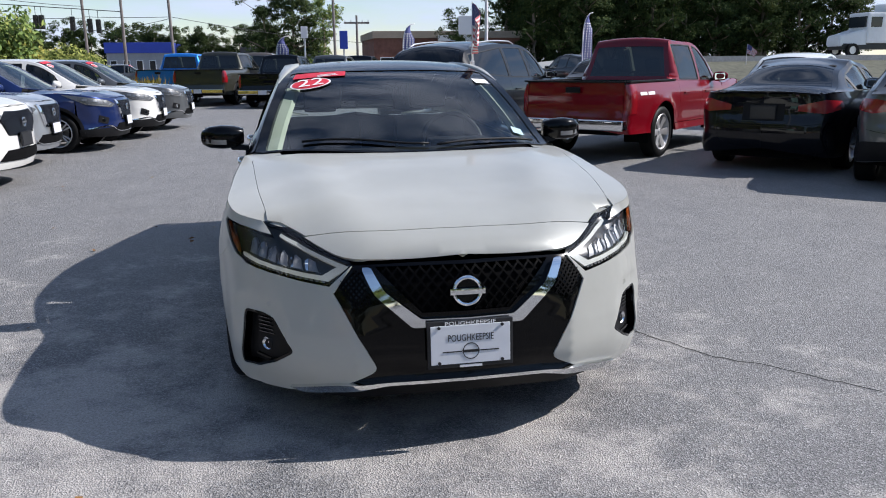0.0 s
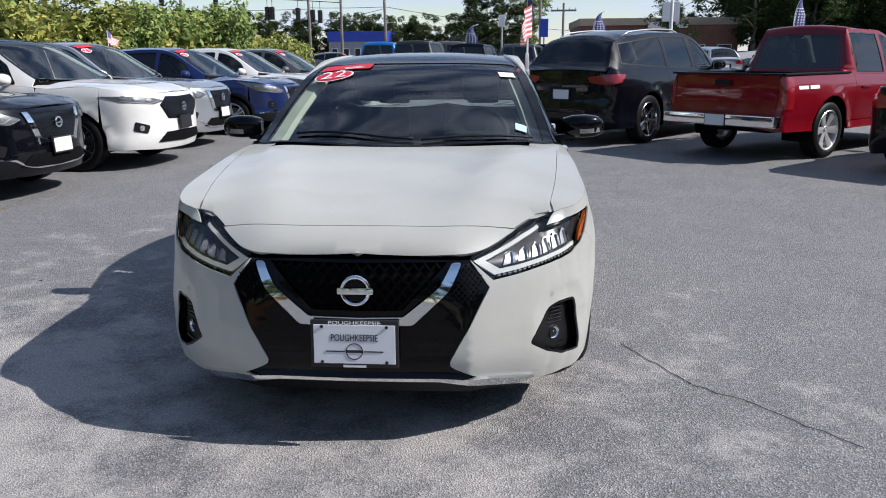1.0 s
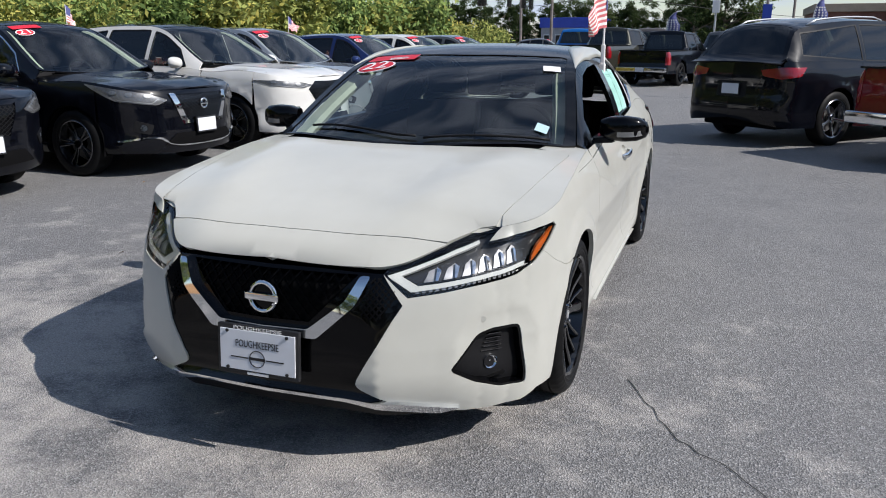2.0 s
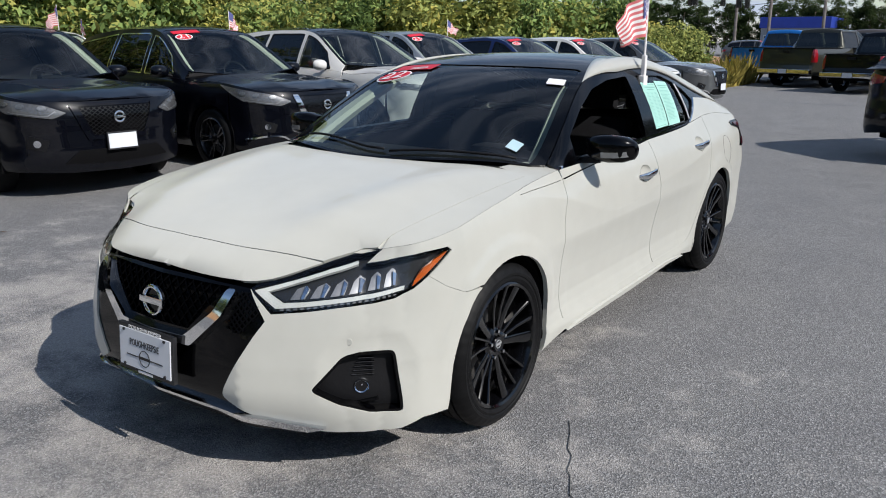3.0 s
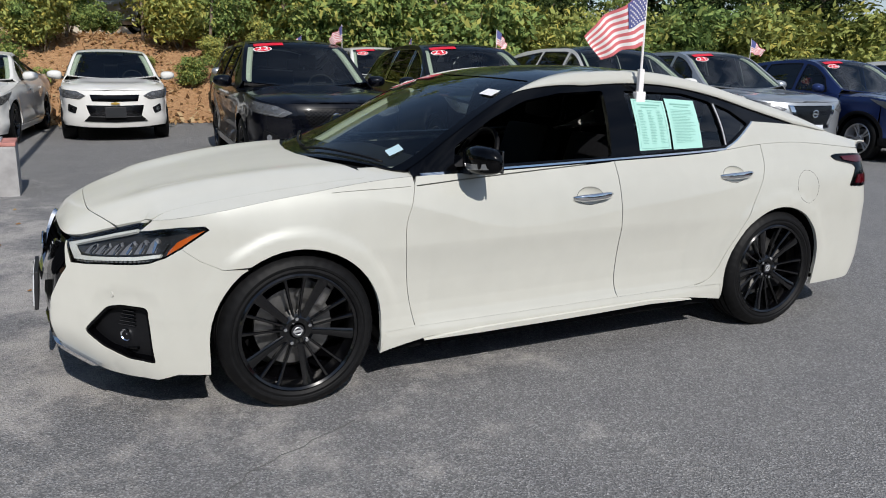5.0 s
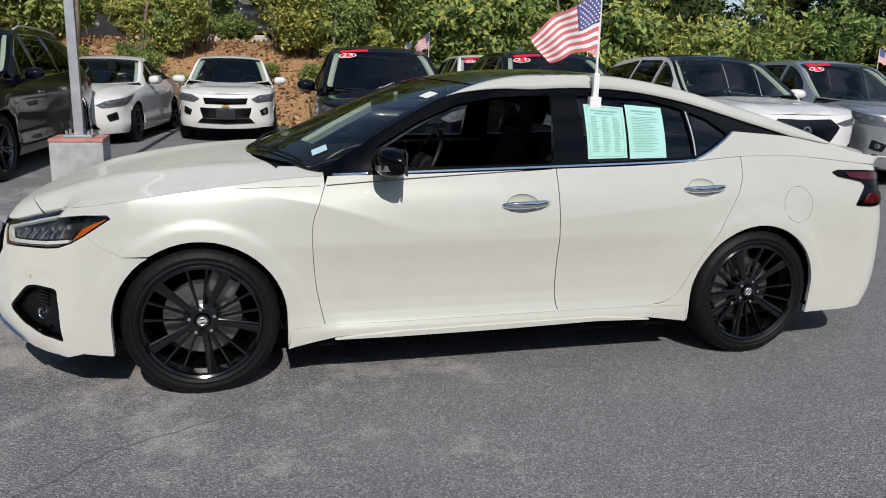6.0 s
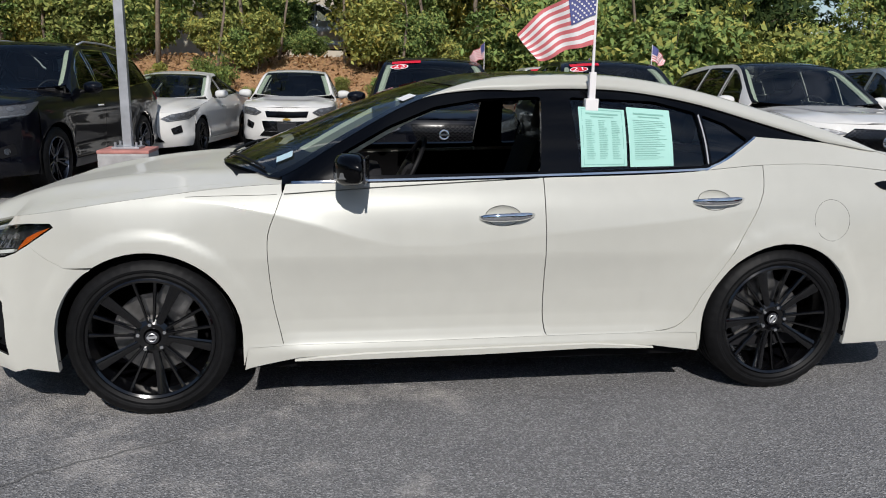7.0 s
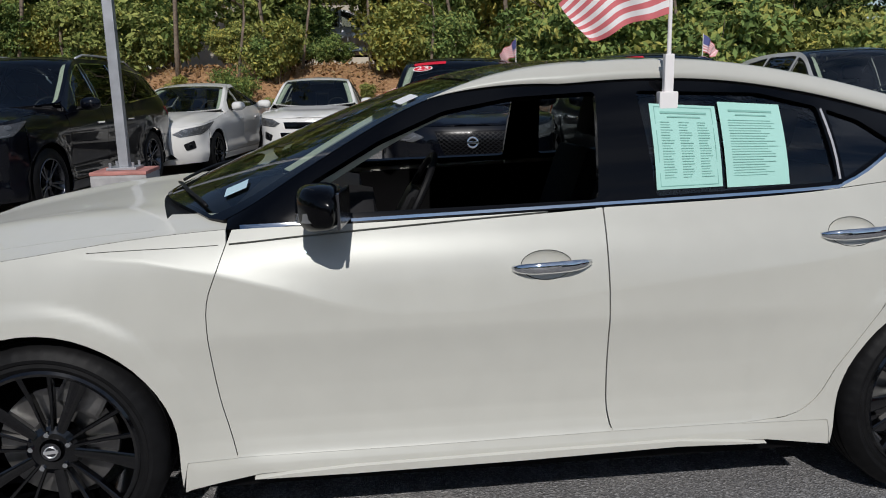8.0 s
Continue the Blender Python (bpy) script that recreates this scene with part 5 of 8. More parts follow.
# ---- other cars of the yard ----
def car_spec(L, W, H, wb, fo, belt, hf, hc, tyre, cowl, roof_y, tail="hatch", roof_in=0.66, gh=0.0):
    """Curves of a plain road car. hf, hc: hood height at the nose and at the cowl; cowl, roof_y: where the windscreen begins and ends."""
    hw, yf = W / 2, -(wb / 2 + fo)
    yr = yf + L
    rt = H - 0.045
    bl = belt + 0.05
    if tail == "hatch":
        rail_t = [(yr - 1.25, hw * roof_in, rt - 0.03), (yr - 0.75, hw * roof_in * 0.99, rt - 0.09), (yr - 0.45, hw * roof_in * 0.99, rt - 0.17), (yr - 0.12, hw * 0.80, bl + 0.01), (yr + 0.02, hw * 0.82, bl - 0.04)]
        mid_t = [(yr - 1.25, H - 0.01), (yr - 0.75, H - 0.06), (yr - 0.50, H - 0.11), (yr - 0.12, bl + 0.06), (yr + 0.02, bl - 0.03)]
    elif tail == "boot":
        rail_t = [(yr - 1.75, hw * roof_in, rt - 0.04), (yr - 1.35, hw * roof_in, rt - 0.13), (yr - 0.75, hw * 0.76, bl + 0.04), (yr + 0.02, hw * 0.74, bl - 0.01)]
        mid_t = [(yr - 1.75, H - 0.02), (yr - 1.35, H - 0.09), (yr - 0.72, bl + 0.06), (yr - 0.45, bl + 0.05), (yr + 0.02, bl + 0.02)]
    else:
        cab = tail
        rail_t = [(cab - 0.35, hw * roof_in, rt), (cab - 0.14, hw * roof_in, rt - 0.05), (cab + 0.0, hw * 0.80, bl + 0.0), (cab + 0.05, hw * 0.84, bl - 0.12), (yr + 0.02, hw * 0.84, bl - 0.2)]
        mid_t = [(cab - 0.40, H), (cab - 0.14, rt - 0.046), (cab + 0.0, bl + 0.004), (cab + 0.05, bl - 0.118), (yr + 0.02, bl - 0.198)]
    zt = lambda t: hc + (rt - hc) * t
    yt = lambda t: cowl + (roof_y - cowl) * t
    tail_loop = [(hw, yr - 1.2), (0.975 * hw, yr - 0.45), (0.90 * hw, yr - 0.17), (0.62 * hw, yr - 0.04), (0, yr)]
    if not isinstance(tail, str):
        tail_loop = [(hw, yr - 1.2), (0.998 * hw, yr - 0.4), (0.985 * hw, yr - 0.12), (0.93 * hw, yr - 0.035), (0.75 * hw, yr - 0.008), (0, yr)]
    return dict(
        kind=tail if isinstance(tail, str) else "pickup", cab=tail if not isinstance(tail, str) else 0,
        L=L, W=W, H=H, yf=yf, yr=yr, hw=hw, belt=belt, hf=hf, hc=hc, cowl=cowl, roof_y=roof_y,
        loop=[(0, yf), (0.36 * hw, yf + 0.025), (0.62 * hw, yf + 0.10), (0.84 * hw, yf + 0.25), (0.945 * hw, yf + 0.46), (0.985 * hw, yf + 0.9), (hw, yf + 1.5), *tail_loop],
        front=[(0.1, -0.12), (0.25, -0.03), (0.42, 0.02), (0.62, 0.015), (hf - 0.05, -0.01), (hf + 0.02, -0.05), (hf + 0.2, -0.2), (hf + 0.6, -0.5)],
        side=[(0.1, -0.09), (0.24, -0.03), (0.34, -0.005), (0.5, -0.028), (0.66, -0.012), (0.8, 0.0), (belt - 0.13, -0.006), (belt - 0.05, -0.03), (belt, -0.055), (belt + 0.15, -0.12)],
        rear=[(0.1, -0.15), (0.3, -0.03), (0.45, 0.015), (0.62, 0.01), (0.75, -0.02), (1.0, -0.035), (1.4, -0.08)],
        top=[(yf - 0.02, hf), (yf + 0.12, hf + 0.005), (yf + 0.35, hf + 0.05), (yf + 0.8, hf + 0.10), (cowl - 0.05, belt - 0.04), (cowl + 0.2, belt - 0.01), (cowl + 0.5, belt), (cowl + 1.4, belt + 0.02), (yr - 0.9, belt + 0.05), (yr - 0.3, belt + 0.05), (yr + 0.02, belt + 0.04)],
        hood=[(yf - 0.02, hf), (yf + 0.10, hf + 0.035), (yf + 0.35, hf + 0.095), (yf + 0.75, hc - 0.05), (cowl - 0.1, hc), (cowl + 0.3, hc + 0.01)],
        rail=[(cowl - 0.15, hw * 0.90, hc - 0.09), (yt(0.16), hw * 0.865, zt(0.10)), (yt(0.5), hw * 0.80, zt(0.48)), (yt(0.85), hw * 0.72, zt(0.86)), (yt(1.12), hw * (roof_in + 0.01), rt - 0.01), (yt(1.5), hw * roof_in, rt)] + rail_t,
        mid=[(cowl - 0.15, hc - 0.05), (cowl, hc + 0.02), (yt(0.5), zt(0.56)), (yt(0.85), zt(0.93) + 0.01), (yt(1.12), H - 0.015), (yt(1.5), H)] + mid_t,
        arches=[(-wb / 2, tyre, tyre + (0.045 if isinstance(tail, str) else 0.08)), (wb / 2, tyre, tyre + (0.045 if isinstance(tail, str) else 0.08))], sill=0.2 if tail == "boot" else 0.27 if isinstance(tail, str) else 0.40, tyre=(tyre, 0.235, tyre * 0.70), track=hw - 0.125, flare=0.022, crown=2.8,
        ridges=[(0.012, 0.40 * hw, 0.62 * hw, 0.10)], bulge=0.03,
    )


def build_car(name, label, c, coat, at, heading, group="", roof=None, wheels=("split", ALLOY), grille="mesh", trim=CHROME, lampf=None, tag=None, plate_f=PLATEW, rails=False, clad=False, flag=False, chrome_frame=False, tailstyle="wide"):
    """A car with its parts. at: where the middle of its front end touches the plan; heading: degrees that its nose points, from +x."""
    b = Body(c)
    car = thing(name, label, "pickup truck" if c["kind"] == "pickup" else "car", group=group)
    yf, yr, hw, belt, hf, cowl = c["yf"], c["yr"], c["hw"], c["belt"], c["hf"], c["cowl"]
    S, F, R = b.S, b.F, b.R
    cat = lambda *q: np.concatenate(q)
    top = lambda y0, y1, n=14: S(*along(b.top, y0, y1, n))
    af, ar = b.arch(0, 16), b.arch(1, 16)
    h, sill = 0.09, c["sill"]
    aft = c["arches"][0][0] + c["arches"][0][2]
    fwd = c["arches"][0][0] - c["arches"][0][2]
    rfw = c["arches"][1][0] - c["arches"][1][2]
    rback = c["arches"][1][0] + c["arches"][1][2]
    ys = fwd + 0.05
    # nose in one piece, flanks in panels
    ra = c["arches"][0][2]
    cut = [p for p in af if p[0] <= ys]
    half = cat(F((0, float(b.top(yf)) - 0.001)), F((0.3 * hw, hf - 0.001)), top(yf + 0.1, ys, 12), S(*cut[::-1]), F((0.8 * hw, sill), (0.5 * hw, sill - 0.02), (0, sill - 0.03)))
    full = cat(half, (half * (-1, 1))[::-1][1:-1])
    one("front_bumper", car, sheet(b.shell, full, (), h, 0, 0.02), coat)
    rest = [p for p in af if p[0] > ys]
    yd = max(cowl + 0.02, aft + 0.08)
    ym = yd + 0.98 if c["kind"] != "pickup" else yd + 0.95
    yb = min(ym + 0.98, rback - 0.15) if c["kind"] != "pickup" else c["cab"] - 0.05
    lowz = sill + 0.09
    fender = cat(top(ys, yd - 0.03, 12), S((yd, belt - 0.12), (yd - 0.03, 0.6), (yd + 0.02, lowz), (aft, lowz)), S(*rest[::-1][1:]))
    both("front_fender", car, sheet(b.shell, fender, (), h, 0, 0.015, 0.003), coat)
    door = cat(top(yd, ym, 14), S((ym, 0.6), (ym + 0.02, lowz), (yd + 0.02, lowz), (yd - 0.03, 0.6)))
    both("front_door", car, sheet(b.shell, door, (), h, 0, 0.015, 0.003), coat)
    if c["kind"] == "pickup":
        rdoor = cat(top(ym, yb, 12), S((yb, lowz), (ym + 0.02, lowz), (ym, 0.6)))
        dr_back = S((yb, lowz))
    else:
        yl = min(yb - 0.3, rfw - 0.02)
        e = [p for p in ar if p[1] < 0.66 and p[0] < c["arches"][1][0] and p[1] > lowz and p[0] < yb - 0.02]
        dr_back = S((yb, belt - 0.12), (yb - 0.05, max(0.72, e[-1][1] + 0.02) if e else 0.72), *[(p[0] - 0.02, p[1]) for p in e[::-1]], (rfw - 0.02, lowz))
        rdoor = cat(top(ym, yb, 12), dr_back, S((ym + 0.02, lowz), (ym, 0.6)))
    both("rear_door", car, sheet(b.shell, rdoor, (), h, 0, 0.015, 0.003), coat)
    rear_top = float(b.top(yr))
    quarter = cat(top(yb, yr, 24), [(b.length, rear_top), (b.length, sill + 0.12)], R((0.5 * hw, sill + 0.06), (0.85 * hw, sill + 0.02)), S(*ar[::-1][:-1]), S((rfw, lowz)) if c["kind"] == "pickup" else S((rfw - 0.005, lowz)), dr_back[::-1])
    q = sheet(b.shell, quarter, (), h, 0, 0.015, 0.001)
    both("quarter_panel", car, q, coat)
    rock = S((aft, sill - 0.02), (rfw, sill - 0.02), (rfw, lowz - 0.006), (aft, lowz - 0.006))
    both("sill_panel", car, sheet(b.shell, rock, (), h, 0.006, 0.03), PLASTIC if clad else coat)
    if clad:
        for k, a in ((0, af), (1, ar)):
            yw, zw, rr = c["arches"][k]
            o = [(yw + (p[0] - yw) * 1.13, max(p[1], sill) if i in (0, len(a) - 1) else zw + (p[1] - zw) * 1.13) for i, p in enumerate(a)]
            both("wheel_arch_trim", car, sheet(b.shell, cat(S(*o), S(*a[::-1])), (), 0.05, 0.008, 0.02), PLASTIC)
        low = cat(F((0, sill + 0.16), (0.6 * hw, sill + 0.14)), S((ys - 0.02, sill + 0.12), (ys - 0.03, sill)), F((0.6 * hw, sill - 0.02), (0, sill - 0.03)))
        one("lower_bumper", car, joined(sheet(b.shell, low, (), h, 0.008, 0.0), mirrored(sheet(b.shell, low, (), h, 0.008, 0.0))), PLASTIC)
        low = np.array([(float(q[0]), float(q[1])) for q in cat(S((rback + 0.01, sill), (rback + 0.02, sill + 0.2)), R((0.85 * hw, sill + 0.26)), [(b.length, sill + 0.28), (b.length, sill + 0.10)], R((0.6 * hw, sill + 0.06)))])
        both("rear_lower_bumper", car, sheet(b.shell, low, (), h, 0.008, 0.0), PLASTIC)
    # dark core
    bm = bmesh.new()
    box(bm, (-hw + 0.32, yf + 0.25, sill - 0.03), (hw - 0.32, yr - 0.25, hf - 0.22), 0.04)
    box(bm, (-hw + 0.07, aft, sill - 0.02), (hw - 0.07, rfw, sill + 0.06))
    for s in (1, -1):
        for yw, zw, rr in c["arches"]:
            n = 14
            vs = [[bm.verts.new((s * x, yw + (rr + 0.01) * math.cos(a), zw + (rr + 0.01) * math.sin(a))) for x in (hw - 0.03, hw - 0.42)] for a in np.linspace(-0.3, math.pi + 0.3, n)]
            for i in range(n - 1):
                bm.faces.new((vs[i][0], vs[i + 1][0], vs[i + 1][1], vs[i][1]))
    part("underbody", bm, UNDER, car)
    add_wheels(car, c, wheels[0], wheels[1], False)
    # hood and fender tops
    ed = np.stack([b.ex, b.ey], 1)
    ed = ed[(b.ey > b.ey[0] + 0.01) & (b.ey < cowl + 0.12)][::5]
    hx = 0.80 * hw
    hoodl = [p * (0.86 if p[1] > yf + 0.5 else 0.97, 1) for p in ed if p[1] < cowl - 0.1]
    hood = np.array([(0.0, b.ey[0] + 0.012)] + [tuple(p) for p in hoodl] + [(0.80 * hw, cowl - 0.02), (0.5 * hw, cowl - 0.09), (0, cowl - 0.13)])
    hood = cat(hood, (hood * (-1, 1))[::-1][1:-1])
    one("hood", car, sheet(b.deck, hood, (), h, 0, 0.02, 0.003), coat)
    ft = cat(np.array(hoodl[::-1]), ed * (0.9995, 1), [(0.84 * hw, cowl + 0.10), (0.80 * hw, cowl - 0.02)])
    ft = ft[np.r_[True, np.linalg.norm(np.diff(ft, axis=0), axis=1) > 1e-4]]
    both("fender_top", car, sheet(b.deck, ft, (), 0.07, 0, 0.0), coat)
    cw = np.array([(0, cowl - 0.16), (0.5 * hw, cowl - 0.12), (0.80 * hw, cowl - 0.05), (0.80 * hw, cowl + 0.2), (0, cowl + 0.05)])
    one("cowl", car, sheet(b.deck, cat(cw, (cw * (-1, 1))[::-1][1:-1]), (), 0.1, -0.014, 0), PLASTIC)
    # glass and roof
    rx = lambda y: float(b.rail(y)[0])
    roofm = roof or coat
    wsf = lambda x: cowl - 0.06 + 0.16 * (x / (0.8 * hw))**2
    yt = c["roof_y"]
    sh = np.array([(x, wsf(x)) for x in np.linspace(0, 0.80 * hw, 10)] + [(rx(y) - 0.05, y) for y in np.linspace(cowl + 0.16, yt, 10)] + [(x, yt - 0.05 + 0.05 * (x / 0.6)**2) for x in np.linspace(0.5, 0, 6)])
    sh = cat(sh, (sh * (-1, 1))[::-1][1:-1])
    o = one("windscreen", car, sheet(b.crown, sh, (), 0.09, -0.003, 0), WINDSHIELD)
    o.visible_shadow = False
    ye = {"hatch": yr - 0.60, "boot": yr - 1.42, "pickup": c["cab"] - 0.16}[c["kind"]]
    yz = {"hatch": yr - 0.02, "boot": yr - 0.02, "pickup": c["cab"] + 0.03}[c["kind"]]
    rim = np.array([(0, wsf(0) - 0.01)] + [(x, wsf(x) - 0.01) for x in np.linspace(0.1, 0.83 * hw, 8)] + [(rx(y) - 0.001, y) for y in np.linspace(cowl + 0.14, yz, 44)] + [(0.3, yz), (0, yz)])
    gy0, gy1 = {"hatch": (yr - 0.52, yr - 0.16), "boot": (yr - 1.36, yr - 0.78), "pickup": (c["cab"] - 0.135, c["cab"] - 0.012)}[c["kind"]]
    bg = np.array([(0, gy0)] + [(rx(y) - 0.07, y) for y in np.linspace(gy0, gy1, 8)] + [(0, gy1)])
    bg = cat(bg, (bg * (-1, 1))[::-1][1:-1])
    bg = bg[np.r_[True, np.linalg.norm(np.diff(bg, axis=0), axis=1) > 1e-4]]
    step = 0.05 if c["kind"] == "pickup" else 0.08
    one("roof", car, sheet(b.crown, cat(rim, (rim * (-1, 1))[::-1][1:-1]), [sh, bg], step, 0, 0.015), roofm)
    o = one("rear_window", car, sheet(b.crown, bg, (), step, -0.003, 0), PRIVACY)
    o.visible_shadow = False
    # cabin sides
    rz = lambda y: float(b.rail(y)[1])
    zb = lambda y: float(b.top(y)) + 0.02
    ends = {"hatch": yr - 0.10, "boot": yr - 0.05, "pickup": c["cab"] + 0.02}[c["kind"]]
    frame_p = np.array(along(b.top, cowl + 0.10, ends, 24) + [(y, rz(y) - 0.001) for y in np.linspace(ends, cowl + 0.10, 40) if rz(y) > float(b.top(y))])
    pad = 0.055
    fit_top = lambda y: rz(y) - pad
    yw0 = cowl + 0.42
    def pane(y0, y1, lean0=0.0, lean1=0.0):
        t = [(y, fit_top(y)) for y in np.linspace(y1 + lean1, y0 + lean0, 8)]
        lo_ = [(y0, zb(y0)), (y1, zb(y1))]
        return np.array(lo_ + t)
    panes = []
    front_low = cowl + 0.34
    ramp = [(y, fit_top(y)) for y in np.linspace(ym - 0.03, cowl + 0.5, 12) if fit_top(y) > zb(y) + 0.03]
    panes.append(("front_side_window", np.array([(front_low, zb(front_low)), (ym - 0.02, zb(ym))] + ramp), SIDEGLASS))
    if c["kind"] == "pickup":
        panes.append(("rear_side_window", pane(ym + 0.06, yb - 0.10, 0, -0.04), PRIVACY))
    else:
        ybw = yb - 0.10 if c["kind"] == "hatch" else min(yb - 0.05, yr - 1.30)
        panes.append(("rear_side_window", pane(ym + 0.06, ybw, 0, -0.06), PRIVACY if c["kind"] == "hatch" else SIDEGLASS))
        if c["kind"] == "hatch":
            y1 = yr - 0.42
            panes.append(("quarter_window", np.array([(ybw + 0.06, zb(ybw)), (y1, zb(y1) + 0.06), (y1 - 0.10, fit_top(y1 - 0.12)), (ybw + 0.02, fit_top(ybw + 0.02))]), PRIVACY))
        else:
            y1 = yr - 1.02
            panes.append(("quarter_window", np.array([(ybw + 0.05, zb(ybw)), (y1, zb(y1) + 0.03), (ybw + 0.02, fit_top(ybw + 0.05))]), PRIVACY))
    holes = [rounded(p, 0.02, 3) for _, p, _ in panes]
    both("cabin_side", car, sheet(b.cheek, frame_p, holes, 0.08, 0, 0.015), coat)
    for (nm, p, mt), hl in zip(panes, holes):
        for o in both(nm, car, sheet(b.cheek, inset(hl, -0.004), (), 0.1, -0.008, 0), mt):
            o.visible_shadow = False
        fr = ribbon(b.cheek, resample(hl, 0.06), 0.022, 0.004, True)
        both("window_trim", car, fr, trim if chrome_frame else PLASTIC)
    # face
    def overlay(nm, pts, mat, lift=0.006, lab="", hs=None, rim=0.01, st=0.05):
        d = sheet(b.shell, pts, (), st, lift, rim)
        return both(nm, car, d, mat, lab)
    lf = lampf if lampf is not None else cat(F((0.50 * hw, hf - 0.08), (0.62 * hw, hf - 0.14)), S((yf + 0.36, hf - 0.10), (yf + 0.62, hf + 0.045), (yf + 0.40, hf + 0.02)), F((0.66 * hw, hf - 0.015)))
    lf = lf if not callable(lf) else lf(b, hw, yf, hf)
    la = both("headlight", car, sheet(b.shell, rounded(lf, 0.02, 3), (), 0.05, 0.004, 0.01), LAMPINNER, "headlight under a clear lens")
    cz = lf.mean(0)
    def lamp_piece(nm, d, mat):
        for hs, dd in zip(la, (d, mirrored(d))):
            part_of(nm, mesh_of(nm, dd[0], dd[1], mat, dd[2]), hs)
    small = cz + (lf - cz) * 0.80
    guide = rounded(small, 0.02, 3)
    lows = guide[guide[:, 1] < np.interp(guide[:, 0], (guide[:, 0].min(), guide[:, 0].max()), (cz[1] - 0.01, cz[1] + 0.03))]
    lows = lows[np.argsort(lows[:, 0])]
    if len(lows) > 3:
        lamp_piece("light_guide", ribbon(b.shell, resample(lows, 0.03)[:-max(1, int(np.linalg.norm(lows[0] - lows[-1]) / 0.03))], 0.014, 0.014), LAMPSILVER)
    wide = lf[:, 0].max() - lf[:, 0].min()
    for k in (-0.20, 0.0, 0.18):
        e = cz + (k * wide, 0.014 + k * 0.10)
        d = sheet(b.shell, np.array([e + (0.040 * math.cos(a), 0.022 * math.sin(a)) for a in np.linspace(0, 2 * math.pi, 15)[:-1]]), (), 0.03, 0.011, 0.008)
        lamp_piece("reflector", d, SATIN)
    d = sheet(b.shell, rounded(lf, 0.02, 3), (), 0.05, 0.020, 0.016)
    for hs, dd in zip(la, (d, mirrored(d))):
        o = part_of("lens", mesh_of("lens", dd[0], dd[1], LENS, dd[2]), hs)
        o.visible_shadow = False
    gz1, gz0 = hf - 0.045, hf - 0.33
    if grille == "vee":
        gp = F((0, gz1), (0.40 * hw, gz1), (0.44 * hw, gz1 - 0.04), (0.30 * hw, gz0), (0, gz0))
        vo, vi = F((0.475 * hw, gz1 + 0.01), (0.33 * hw, gz0 - 0.035)), F((0.27 * hw, gz0 + 0.005), (0.405 * hw, gz1 + 0.01))
        bar = cat(vo, (vo * (-1, 1))[::-1], (vi * (-1, 1))[::-1], vi)
    elif grille == "penta":
        gp = F((0, gz1 - 0.01), (0.36 * hw, gz1), (0.50 * hw, gz1 - 0.10), (0.36 * hw, gz0), (0, gz0 - 0.02))
        bar = None
    elif grille == "two":
        gp = F((0, gz1 - 0.20), (0.50 * hw, gz1 - 0.19), (0.44 * hw, gz0 - 0.08), (0, gz0 - 0.09))
        bar = None
    else:
        gp = F((0, gz1), (0.46 * hw, gz1), (0.42 * hw, gz0), (0, gz0))
        bar = None
    gfull = cat(gp, (gp * (-1, 1))[::-1][1:-1])
    gr = one("grille", car, sheet(b.shell, gfull, (), 0.06, 0.006, 0.01), GLOSS, "black mesh grille")
    bars = []
    u1 = np.abs(gfull[:, 0]).max()
    for k in np.arange(-u1 - 0.3, u1 + 0.3, 0.055):
        for dd in (1, -1):
            pts = np.linspace((k - dd * 0.2, gfull[:, 1].min()), (k + dd * 0.2, gfull[:, 1].max()), 22)
            pts = pts[in_poly(pts, gfull)]
            if len(pts) > 2:
                bars.append(ribbon(b.shell, pts, 0.012, 0.014))
    if bars:
        g = joined(*bars)
        tagged(part_of("grille_mesh", mesh_of("grille_mesh", *g[:2], PLASTIC if trim is BLACKP else DARKCHROME, g[2]), gr), kind="stuff")
    if bar is not None:
        part_of("grille_bar", mesh_of("grille_bar", *(lambda d: (d[0], d[1], trim, d[2]))(sheet(b.shell, bar, (), 0.04, 0.018, 0.02))), gr, "bright vee bar")
    if grille == "two":
        g2 = F((0, gz1 - 0.02), (0.44 * hw, gz1 - 0.015), (0.40 * hw, gz1 - 0.12), (0, gz1 - 0.13))
        one("upper_grille", car, sheet(b.shell, cat(g2, (g2 * (-1, 1))[::-1][1:-1]), (), 0.06, 0.006, 0.01), GLOSS)
        fr = ribbon(b.shell, resample(gfull, 0.05), 0.02, 0.012, True)
        one("grille_rim", car, fr, CHROME)
    # badge
    bz = {"two": gz1 - 0.155, "penta": (gz0 + gz1) / 2}.get(grille, (gz0 + gz1) / 2 + 0.03)
    bp = b.shell(F((0, bz)))[0]
    bm = bmesh.new()
    if grille == "two":
        box(bm, (-0.065, -0.012, -0.012), (0.065, 0.006, 0.012), 0.004)
        box(bm, (-0.024, -0.014, -0.022), (0.024, 0.006, 0.022), 0.004)
    else:
        lathe(bm, [(0.006 * math.cos(a), 0.050 + 0.010 * math.sin(a)) for a in np.linspace(0, 2 * math.pi, 7)[:-1]], 24, "Y", closed=True)
        box(bm, (-0.06, -0.008, -0.012), (0.06, 0.006, 0.012), 0.003)
    bmesh.ops.transform(bm, matrix=Matrix.Translation(bp + (0, -0.024, 0)), verts=bm.verts)
    part("badge", bm, GOLD if grille == "two" else CHROME, car, "plain badge", smooth=True)
    # lower intake, fog lamps, skid
    lo = F((0, sill + 0.20), (0.42 * hw, sill + 0.20), (0.56 * hw, sill + 0.08), (0, sill + 0.06))
